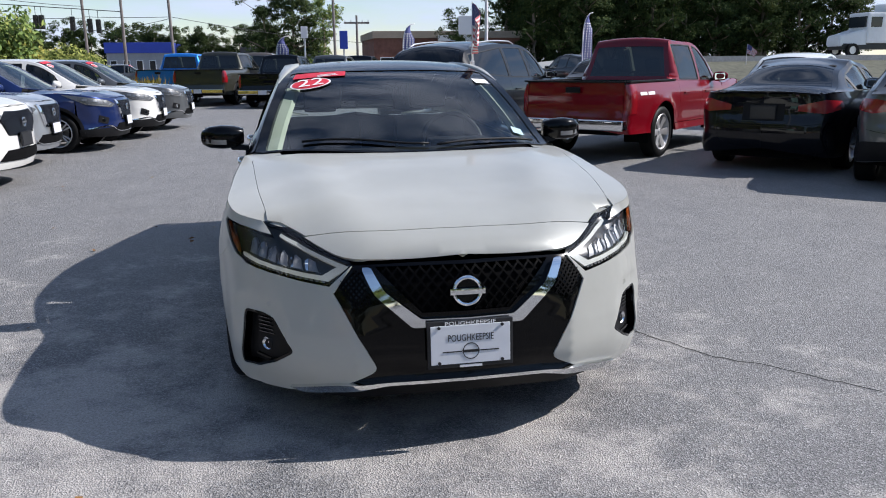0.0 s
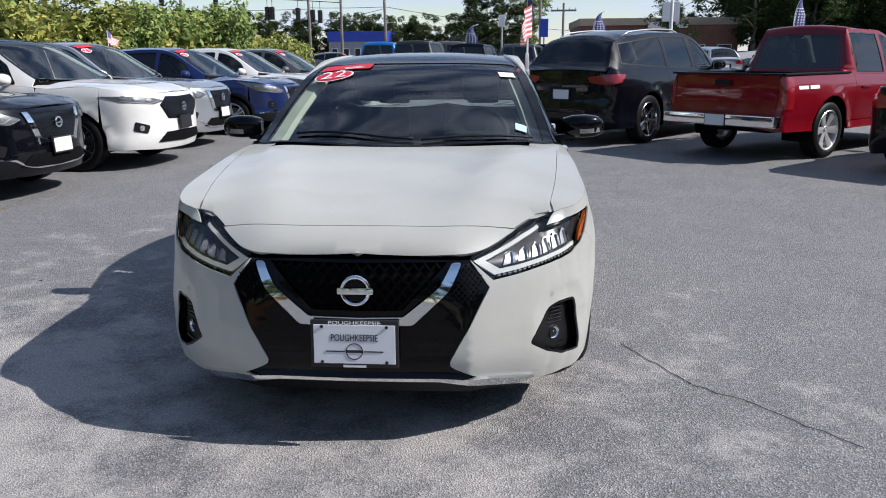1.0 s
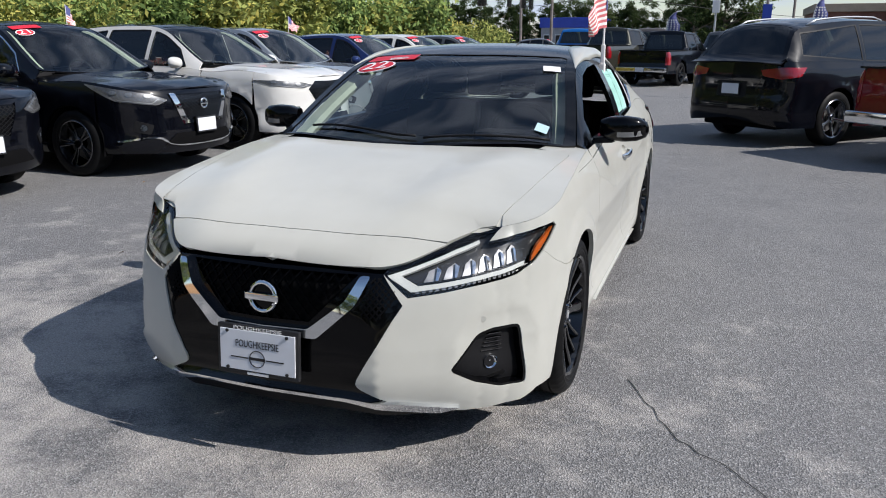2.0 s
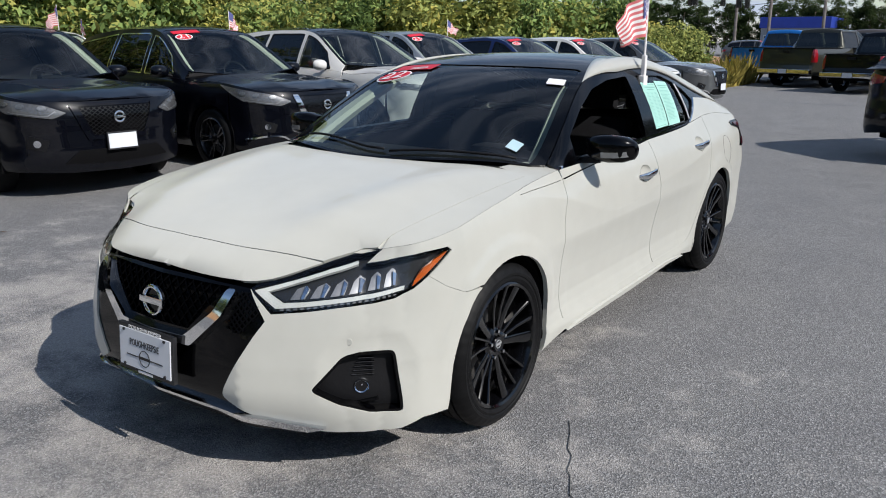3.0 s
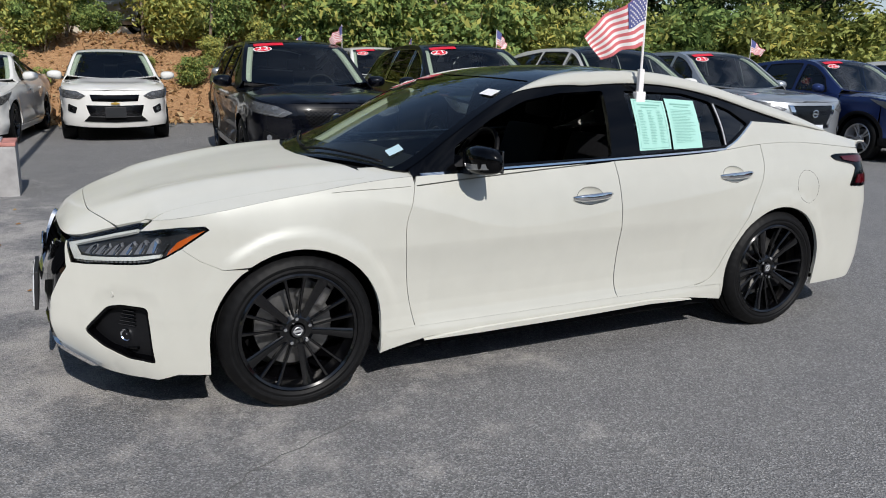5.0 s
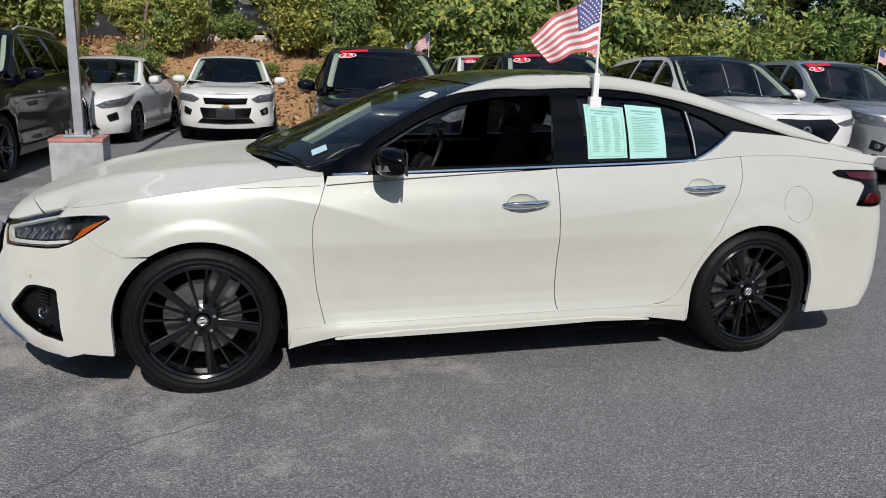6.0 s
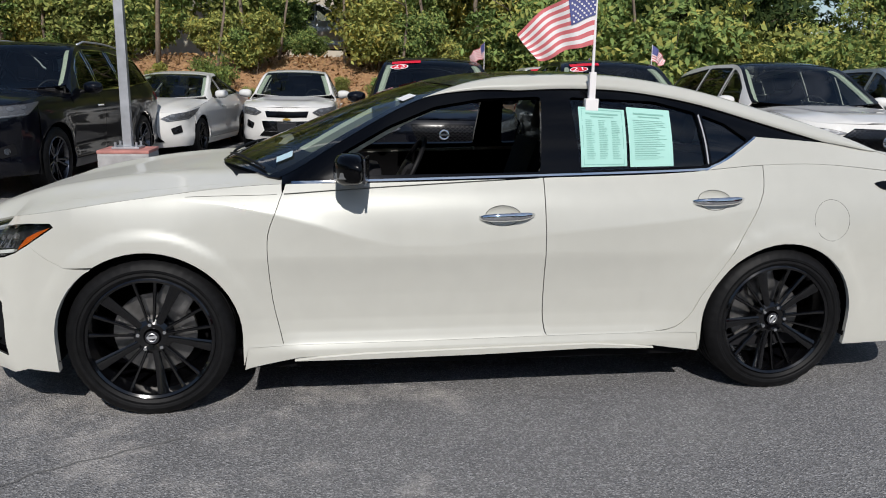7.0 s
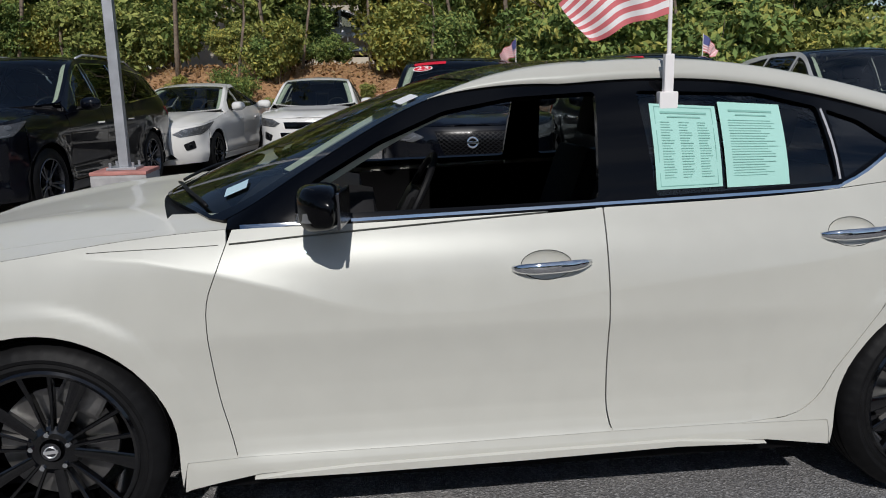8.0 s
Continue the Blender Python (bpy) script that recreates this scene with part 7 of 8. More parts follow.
# ---- bank and trees behind the rows ----
def leaf_material(name, lo, hi, yellow):
    m, n, l, b = nodes_of(name)
    oi, gi, tc, no = n.new("ShaderNodeObjectInfo"), n.new("ShaderNodeNewGeometry"), n.new("ShaderNodeTexCoord"), n.new("ShaderNodeTexNoise")
    no.inputs["Scale"].default_value = 1.3
    l.new(tc.outputs["Object"], no.inputs["Vector"])
    ramp = n.new("ShaderNodeValToRGB")
    e = ramp.color_ramp.elements
    e[0].color, e[1].color = (*lo, 1), (*hi, 1)
    e[0].position, e[1].position = 0.12, 0.62
    y = e.new(0.95)
    y.color = (*yellow, 1)
    ad = n.new("ShaderNodeMath")
    ad.operation = "MULTIPLY_ADD"
    ad.inputs[1].default_value = 0.75
    l.new(gi.outputs["Random Per Island"], ad.inputs[0])
    sub = n.new("ShaderNodeMath")
    sub.operation, sub.inputs[1].default_value = "MULTIPLY", 0.32
    l.new(no.outputs["Fac"], sub.inputs[0])
    per = n.new("ShaderNodeMath")
    per.operation, per.inputs[1].default_value = "MULTIPLY_ADD", 0.30
    off = n.new("ShaderNodeMath")
    off.operation, off.inputs[1].default_value = "SUBTRACT", 0.15
    l.new(oi.outputs["Random"], per.inputs[0]), l.new(sub.outputs[0], off.inputs[0]), l.new(off.outputs[0], per.inputs[2])
    l.new(per.outputs[0], ad.inputs[2])
    l.new(ad.outputs[0], ramp.inputs["Fac"])
    l.new(ramp.outputs["Color"], b.inputs["Base Color"])
    b.inputs["Roughness"].default_value = 0.75
    b.inputs["Specular IOR Level"].default_value = 0.08
    tr, mix, out = n.new("ShaderNodeBsdfTranslucent"), n.new("ShaderNodeMixShader"), n["Material Output"]
    l.new(ramp.outputs["Color"], tr.inputs["Color"])
    mix.inputs[0].default_value = 0.2
    l.new(b.outputs[0], mix.inputs[1]), l.new(tr.outputs[0], mix.inputs[2])
    l.new(mix.outputs[0], out.inputs["Surface"])
    return m


LEAF = leaf_material("green_leaves", (0.035, 0.066, 0.020), (0.25, 0.35, 0.11), (0.42, 0.40, 0.11))
LEAFY = leaf_material("yellowing_leaves", (0.07, 0.10, 0.025), (0.38, 0.42, 0.13), (0.50, 0.42, 0.10))
LEAFD = leaf_material("dark_leaves", (0.016, 0.032, 0.012), (0.050, 0.078, 0.026), (0.085, 0.10, 0.032))
BARK = simple("grey_brown_bark", (0.20, 0.155, 0.115), 0.9, var=0.4, scale=20, bump=0.6)


def leaf_cloud(name, clumps, per, size, seed, material, flat=0.75):
    """Many small leaves about the given clumps (centre, radius) as one mesh."""
    rng = np.random.default_rng(seed)
    n = len(clumps) * per
    c = np.repeat(np.array([k[0] for k in clumps], float), per, 0)
    r = np.repeat(np.array([k[1] for k in clumps], float), per)
    # leaves hang together in sprays, with gaps between
    g = 14
    d = np.repeat(rng.normal(size=(n // g + 1, 3)), g, 0)[:n]
    d /= np.linalg.norm(d, axis=1)[:, None]
    out = np.repeat(rng.uniform(0.30, 1.0, n // g + 1)**0.5, g)[:n]
    p = c + d * (r * out)[:, None] * (1, 1, flat) + rng.normal(size=(n, 3)) * size * (1.5, 1.5, 0.8)
    a = rng.normal(size=(n, 3)) * 0.75 + d * 0.5 + np.array(SUN) * 0.9
    a /= np.linalg.norm(a, axis=1)[:, None]
    t = np.cross(a, rng.normal(size=(n, 3)))
    t /= np.linalg.norm(t, axis=1)[:, None] + 1e-9
    s = np.cross(a, t)
    k = (size * rng.uniform(0.35, 1.7, n))[:, None]
    v = np.stack([p - t * k, p + s * k * 0.42 + a * k * 0.12, p + t * k, p - s * k * 0.42 + a * k * 0.12], 1).reshape(-1, 3)
    me = bpy.data.meshes.new(name)
    me.vertices.add(4 * n), me.loops.add(4 * n), me.polygons.add(n)
    me.vertices.foreach_set("co", v.ravel())
    me.loops.foreach_set("vertex_index", np.arange(4 * n))
    me.polygons.foreach_set("loop_start", np.arange(n) * 4)
    me.update()
    me.materials.append(material)
    return me


def trunk_mesh(height, r, seed, limbs=7, tips=None):
    rng = random.Random(seed)
    pts = [Vector((0, 0, -0.3))]
    k = 6
    for i in range(k):
        pts.append(pts[-1] + Vector((rng.uniform(-0.22, 0.22), rng.uniform(-0.22, 0.22), height / k)))
    stem = tube_mesh("trunk", pts, [r * (1 - i / k * 0.75) for i in range(k + 1)], BARK, 8)
    ends = []
    branches = []
    for j in range(limbs):
        t = rng.uniform(0.3, 0.98) * k
        i = min(int(t), k - 1)
        a = pts[i].lerp(pts[i + 1], t - i)
        an = j * 2.4 + rng.uniform(-0.4, 0.4)
        ln = height * rng.uniform(0.18, 0.36)
        mid = a + Vector((math.cos(an), math.sin(an), 0.5)) * ln * 0.5
        e = mid + Vector((math.cos(an), math.sin(an), rng.uniform(0.3, 0.9))) * ln * 0.5
        rr = r * (1 - i / k * 0.75) * 0.5
        branches.append(tube_mesh("limb", [a, mid, e], [rr, rr * 0.7, rr * 0.25], BARK, 6))
        ends.append(e)
    return stem, branches, ends + [pts[-1]]


def tree(label, m, height, spread, seed, material, per=400, low=0.15, size=0.088, category="tree", name="tree"):
    tr, br, ends = trunk_mesh(height * 0.8, 0.03 * height + 0.03, seed, 9)
    rng = random.Random(seed + 5)
    clumps = [(tuple(e), spread * rng.uniform(0.22, 0.40)) for e in ends]
    for _ in range(24):
        a, q = rng.uniform(0, 6.28), rng.uniform(0.2, 0.95)
        z = height * rng.uniform(low, 1.0)
        w = spread * (0.95 if z < height * 0.7 else 0.6)
        clumps.append(((math.cos(a) * w * q, math.sin(a) * w * q, z), spread * rng.uniform(0.18, 0.36)))
    ob = thing(name, label, category, m)
    part_of("trunk", tr, ob)
    for me in br:
        part_of("limb", me, ob)
    part_of("crown", leaf_cloud("crown", clumps, per, size, seed, material), ob)
    return ob


def bush(label, m, height, spread, seed, material, per=480, size=0.080):
    rng = random.Random(seed)
    bm = bmesh.new()
    clumps = []
    for j in range(9):
        a = j * 0.7 + rng.uniform(0, 0.5)
        e = Vector((math.cos(a) * spread * rng.uniform(0.2, 0.8), math.sin(a) * spread * rng.uniform(0.2, 0.8), height * rng.uniform(0.45, 0.95)))
        rod(bm, (0, 0, -0.2), e, 0.02, 0.006, 5)
        clumps.append((tuple(e), spread * rng.uniform(0.3, 0.5)))
        clumps.append((tuple(e * 0.6), spread * rng.uniform(0.3, 0.5)))
    ob = thing("bush", label, "bush", m)
    part_of("stem", to_mesh("stem", bm, BARK), ob)
    part_of("foliage", leaf_cloud("foliage", clumps, per, size, seed, material), ob)
    return ob


def bank_height(x, y):
    """The slope behind the second row."""
    foot = -13.6
    t = np.clip((foot - x) / 4.5, 0, 1)
    side = np.clip((8.0 - y) / 6.0, 0, 1)
    return (t * t * (3 - 2 * t)) * (0.5 + 1.35 * side)


def bank():
    m, n, l, b = nodes_of("leaf_litter_earth")
    tc, a, c, v = n.new("ShaderNodeTexCoord"), n.new("ShaderNodeTexNoise"), n.new("ShaderNodeTexNoise"), n.new("ShaderNodeTexVoronoi")
    a.inputs["Scale"].default_value, a.inputs["Detail"].default_value = 1.2, 8
    v.inputs["Scale"].default_value = 22
    l.new(tc.outputs["Object"], a.inputs["Vector"]), l.new(tc.outputs["Object"], v.inputs["Vector"])
    mx, rp = n.new("ShaderNodeMix"), n.new("ShaderNodeValToRGB")
    mx.data_type = "RGBA"
    rp.color_ramp.elements[0].color, rp.color_ramp.elements[1].color = (0.17, 0.070, 0.030, 1), (0.52, 0.31, 0.16, 1)
    l.new(v.outputs["Color"], rp.inputs["Fac"])
    l.new(a.outputs["Fac"], mx.inputs["Factor"])
    l.new(rp.outputs["Color"], mx.inputs["A"])
    mx.inputs["B"].default_value = (0.40, 0.23, 0.11, 1)
    l.new(mx.outputs["Result"], b.inputs["Base Color"])
    b.inputs["Roughness"].default_value = 0.95
    bp = n.new("ShaderNodeBump")
    bp.inputs["Strength"].default_value, bp.inputs["Distance"].default_value = 0.8, 0.05
    l.new(v.outputs["Distance"], bp.inputs["Height"]), l.new(bp.outputs["Normal"], b.inputs["Normal"])
    xs, ys = np.linspace(-40, -13.6, 60), np.linspace(-40, 60, 140)
    vs, fs = [], []
    for i, x in enumerate(xs):
        for j, y in enumerate(ys):
            z = float(bank_height(x, y))
            z += 0.12 * noise.noise((x * 0.8, y * 0.8, 0)) * min(1, z * 2) + 0.02
            vs.append((x + 0.3 * noise.noise((0, y * 0.5, 3)), y, z if i < 59 else -0.15))
    for i in range(59):
        for j in range(139):
            k = i * 140 + j
            fs.append((k, k + 140, k + 141, k + 1))
    ob = part_of("bank", mesh_of("bank", vs, fs, m))
    tagged(ob, "brown earth bank strewn with dry leaves", "bank", kind="structure")


bank()
rt = random.Random(7)
protos = []
WOOD = "trees along the edge of the yard"
for k in range(5):
    mat = (LEAF, LEAFY, LEAF, LEAFD, LEAF)[k]
    protos.append(tree(("green leafy tree behind the parked cars", "yellow-green leafy tree behind the parked cars", "green leafy tree behind the parked cars", "dark green leafy tree behind the parked cars", "green leafy tree behind the parked cars")[k], Matrix.Translation((-21 - k * 0.5, -8 + k * 9, 1.0)), 7.5 + k * 0.4, 2.6, 11 + k, mat))
    tagged(protos[-1], group=WOOD)
shrubs = []
for k in range(4):
    shrubs.append(bush(("green bush at the edge of the asphalt", "yellow-green bush at the edge of the asphalt", "leafy green bush at the edge of the asphalt", "green bush at the edge of the asphalt")[k], Matrix.Translation((-17.5, 10 + k * 3, 0.4)), 2.4, 1.5, 31 + k, (LEAF, LEAFY, LEAFY, LEAF)[k]))
    tagged(shrubs[-1], group="bushes along the edge of the yard")


def plant(proto, x, y, s, zoff=0.0):
    z = float(bank_height(x, y)) if x < -13.6 else 0.0
    o = copy_thing(proto, pose(x, y, z + zoff, 0, 0, rt.uniform(0, 360)))
    o.scale = (s * rt.uniform(0.9, 1.1), s * rt.uniform(0.9, 1.1), s)
    return o


# a wall of trees on top of the bank and along the row, with gaps to what stands behind
line = lambda y: -14.7 + 0.21 * max(0.0, y - 5)
in_gap = lambda y, more=0.0: any(abs(y - g) < w + more for g, w in ((-4.6, 0.5), (-0.9, 0.8), (2.9, 0.4)))
for i in range(26):
    y = -22 + i * 1.9
    k = rt.choice((0, 1, 2, 4, 0, 2)) if y < 9 else rt.choice((0, 3, 3, 4, 3))
    x, y2, sc = line(y) - rt.uniform(4.5, 8.5), y + rt.uniform(-0.6, 0.6), rt.uniform(0.75, 1.1) * (0.8 if y > 12 else 1)
    if not in_gap(y2, 0.7):
        plant(protos[k], x, y2, sc, -0.2)
for i in range(13):
    plant(protos[rt.choice((0, 2, 3, 4))], rt.uniform(-38, -34), -22 + i * 3.6, rt.uniform(1.2, 1.7), -0.3)
for i in range(30):
    y = 4.2 + i * 0.75
    plant(shrubs[rt.randrange(4) if y < 10 else rt.choice((0, 3, 0, 2))], line(y) - rt.uniform(0.2, 2.0), y, rt.uniform(0.8, 1.25))
for i in range(34):
    y = -16 + i * 0.66 + rt.uniform(-0.3, 0.3)
    if not in_gap(y):
        plant(shrubs[rt.choice((0, 1, 3, 1, 2))], rt.uniform(-19.4, -16.6), y, rt.uniform(0.30, 0.80))
for i in range(30):
    y = -15 + i * 0.75 + rt.uniform(-0.3, 0.3)
    plant(shrubs[rt.choice((1, 2, 0, 3))], rt.uniform(-18.6, -15.2), y, rt.uniform(0.16, 0.38))
for i in range(26):
    y = -17 + i * 1.0
    if not in_gap(y, 0.4):
        plant(shrubs[rt.choice((0, 3, 2))], rt.uniform(-22.5, -20.0), y, rt.uniform(0.9, 1.4))
# slim bare-stemmed trees on the bank
def sapling(m, seed, height):
    tr, br, ends = trunk_mesh(height, 0.042 + 0.016 * (seed % 3), seed, 6)
    rng = random.Random(seed)
    ob = thing("sapling", "slim brown-stemmed young tree on the bank", "tree", m, "slim trees on the bank")
    part_of("trunk", tr, ob)
    for me in br:
        part_of("limb", me, ob)
    part_of("crown", leaf_cloud("crown", [(tuple(e), rng.uniform(0.35, 0.7)) for e in ends if e.z > height * 0.55], 160, 0.09, seed, (LEAF, LEAFY)[seed % 2]), ob)
    return ob


saps = [sapling(pose(-16.6 - 0.4 * k, -9 + 6.3 * k, float(bank_height(-16.6 - 0.4 * k, -9 + 6.3 * k)), 2 * k - 2, 3 - 3 * k, 0), 60 + k, 5.6 + 0.5 * k) for k in range(3)]
for i in range(15):
    y = -13.5 + i * 1.45 + rt.uniform(-0.5, 0.5)
    x = line(y) - rt.uniform(1.7, 3.6)
    o = copy_thing(saps[rt.randrange(3)], pose(x, y, float(bank_height(x, y)), rt.uniform(-5, 5), rt.uniform(-5, 5), rt.uniform(0, 360)))


def litter():
    """Dry leaves and sticks on the bank."""
    rng = np.random.default_rng(9)
    n = 9000
    x, y = rng.uniform(-18.1, -13.3, n), rng.uniform(-14, 7, n)
    z = np.array([float(bank_height(a, c)) for a, c in zip(x, y)]) + rng.uniform(0.03, 0.10, n)
    a, k = rng.normal(size=(n, 3)) + (0.5, 0, 1.2), rng.uniform(0.03, 0.085, n)[:, None]
    a /= np.linalg.norm(a, axis=1)[:, None]
    t = np.cross(a, rng.normal(size=(n, 3)))
    t /= np.linalg.norm(t, axis=1)[:, None]
    s = np.cross(a, t)
    p = np.stack([x, y, z], 1)
    ln = np.where(rng.random(n) < 0.12, 4.5, 1.0)[:, None]
    wd = np.where(ln > 1, 0.18, 0.6)
    v = np.stack([p - t * k * ln, p + s * k * wd, p + t * k * ln, p - s * k * wd], 1).reshape(-1, 3)
    me = bpy.data.meshes.new("leaf_litter")
    me.vertices.add(4 * n), me.loops.add(4 * n), me.polygons.add(n)
    me.vertices.foreach_set("co", v.ravel())
    me.loops.foreach_set("vertex_index", np.arange(4 * n))
    me.polygons.foreach_set("loop_start", np.arange(n) * 4)
    me.update()
    me.materials.append(leaf_material("dry_leaves", (0.11, 0.06, 0.03), (0.40, 0.24, 0.11), (0.55, 0.42, 0.25)))
    tagged(part_of("leaf_litter", me), "dry brown leaves and sticks on the bank", "leaf litter", kind="stuff")


litter()
# trees across the road and dark woods beside it
for x, y, s, k in ((-2.3, 78, 1.0, 3), (0.3, 79, 1.15, 3), (2.7, 80, 0.95, 4), (14.8, 66, 0.75, 3)):
    plant(protos[k], x, y, s)
for i in range(36):
    plant(protos[3], -36 + i * 1.02, rt.uniform(84, 90), rt.uniform(0.55, 0.78), -0.4)
for i in range(30):
    plant(protos[3], 23 + rt.uniform(0, 34), rt.uniform(72, 90), rt.uniform(1.2, 1.9), 0.5)
for i in range(16):
    plant(protos[3], 23 + i * 2.3, rt.uniform(68.5, 71), rt.uniform(0.9, 1.4), 0.2)


# unseen trees added on the open sides to darken the low sky in reflections
for i in range(22):
    plant(protos[rt.choice((3, 4, 3))], rt.uniform(31, 36), -44 + i * 2.7, rt.uniform(1.0, 1.4), -0.3)
for i in range(20):
    plant(protos[rt.choice((3, 0, 3))], -26 + i * 3.0, rt.uniform(-36, -31), rt.uniform(1.0, 1.4), -0.3)


def grass_patch():
    """Tall yellow grass and weeds at the end of the row."""
    rng = np.random.default_rng(4)
    n = 14000
    x, y = rng.uniform(-10.5, -5.2, n), rng.uniform(17.5, 28, n)
    keep = rng.random(n) < np.clip(1.2 - np.abs(y - 23) / 6, 0.1, 1)
    x, y = x[keep], y[keep]
    n = len(x)
    h = rng.uniform(0.4, 1.1, n) * (0.75 + 0.35 * np.sin(x * 0.9) * np.cos(y * 0.7))
    a, l = rng.uniform(0, 6.28, n), rng.uniform(0.1, 0.5, n)
    z = np.array(gz(x, y))
    b0, w = np.stack([x, y, z], 1), 0.03
    t = np.stack([np.cos(a), np.sin(a), 0 * a], 1)
    s = np.stack([-np.sin(a), np.cos(a), 0 * a], 1)
    v = np.stack([b0 - s * w, b0 + s * w, b0 + t * (l * 0.4)[:, None] + s * w * 0.7 + np.stack([0 * h, 0 * h, h * 0.6], 1), b0 + t * l[:, None] + np.stack([0 * h, 0 * h, h], 1)], 1).reshape(-1, 3)
    me = bpy.data.meshes.new("tall_grass")
    me.vertices.add(4 * n), me.loops.add(4 * n), me.polygons.add(n)
    me.vertices.foreach_set("co", v.ravel())
    me.loops.foreach_set("vertex_index", np.arange(4 * n))
    me.polygons.foreach_set("loop_start", np.arange(n) * 4)
    me.update()
    me.materials.append(leaf_material("dry_grass", (0.10, 0.11, 0.02), (0.30, 0.24, 0.06), (0.42, 0.33, 0.09)))
    tagged(part_of("tall_grass", me), "tall yellow-green grass and weeds at the yard's edge", "grass", kind="stuff")


grass_patch()
for i in range(12):
    plant(shrubs[rt.randrange(4)], rt.uniform(-13, -8.5), rt.uniform(26, 34), rt.uniform(0.5, 0.9))


def fallen_leaves():
    """A few dry leaves on the asphalt."""
    rng = np.random.default_rng(21)
    n = 36
    x, y = rng.uniform(-5.0, -1.3, n), rng.uniform(-4.5, 6.0, n)
    a, k = rng.uniform(0, 6.28, n), rng.uniform(0.014, 0.032, n)
    t, q = np.stack([np.cos(a), np.sin(a), 0 * a], 1) * k[:, None], np.stack([-np.sin(a), np.cos(a), 0 * a], 1) * k[:, None] * 0.6
    p = np.stack([x, y, 0 * x + 0.008], 1)
    up = np.array((0, 0, 0.012))
    v = np.stack([p - t, p + q + up, p + t + up * 0.5, p - q], 1).reshape(-1, 3)
    f = [(4 * i, 4 * i + 1, 4 * i + 2, 4 * i + 3) for i in range(n)]
    tagged(part_of("fallen_leaves", mesh_of("fallen_leaves", v, f, leaf_material("fallen_leaf", (0.10, 0.05, 0.02), (0.30, 0.16, 0.06), (0.40, 0.28, 0.10)), smooth=False)), "scattered dry brown leaves on the asphalt", "leaf litter", kind="stuff")


fallen_leaves()
# ---- lamp pole, flags and the far side of the road ----
GALV = simple("galvanised_steel", (0.42, 0.43, 0.45), 0.45, 0.6, var=0.2, scale=8)
CONCRETE = simple("painted_concrete", (0.36, 0.35, 0.345), 0.85, var=0.25, scale=7, bump=0.3)
REDPAINT = simple("faded_red_paint", (0.46, 0.20, 0.17), 0.8, var=0.3, scale=9)


def lamp_pole():
    p = thing("lamp_pole", "grey square steel pole on a concrete base with faded red top", "lamp post", Matrix.Translation((-5.4, -2.92, 0)))
    bm = bmesh.new()
    box(bm, (-0.28, -0.28, -0.05), (0.28, 0.28, 0.52), 0.03)
    part("base", bm, CONCRETE, p, "chipped concrete block")
    bm = bmesh.new()
    box(bm, (-0.282, -0.282, 0.515), (0.282, 0.282, 0.552), 0.012)
    part("base_band", bm, REDPAINT, p, "faded red band")
    bm = bmesh.new()
    box(bm, (-0.15, -0.15, 0.555), (0.15, 0.15, 0.58), 0.004)
    part("foot_plate", bm, GALV, p)
    for sx in (-1, 1):
        for sy in (-1, 1):
            bm = bmesh.new()
            rod(bm, (sx * 0.115, sy * 0.115, 0.56), (sx * 0.115, sy * 0.115, 0.63), 0.014, None, 8)
            part("bolt", bm, GALV, p)
    bm = bmesh.new()
    box(bm, (-0.05, -0.05, 0.58), (0.05, 0.05, 7.5), 0.008)
    part("post", bm, GALV, p)
    bm = bmesh.new()
    box(bm, (-0.2, -0.45, 7.5), (0.2, 0.45, 7.62), 0.03)
    part("lamp_head", bm, GALV, p)


lamp_pole()
FLAGRED = simple("flag_red", (0.60, 0.15, 0.16), 0.8, var=0.05)
FLAGWHITE = simple("flag_white", (0.78, 0.75, 0.74), 0.8, var=0.04)
FLAGBLUE = simple("flag_blue", (0.09, 0.10, 0.26), 0.8, var=0.08)


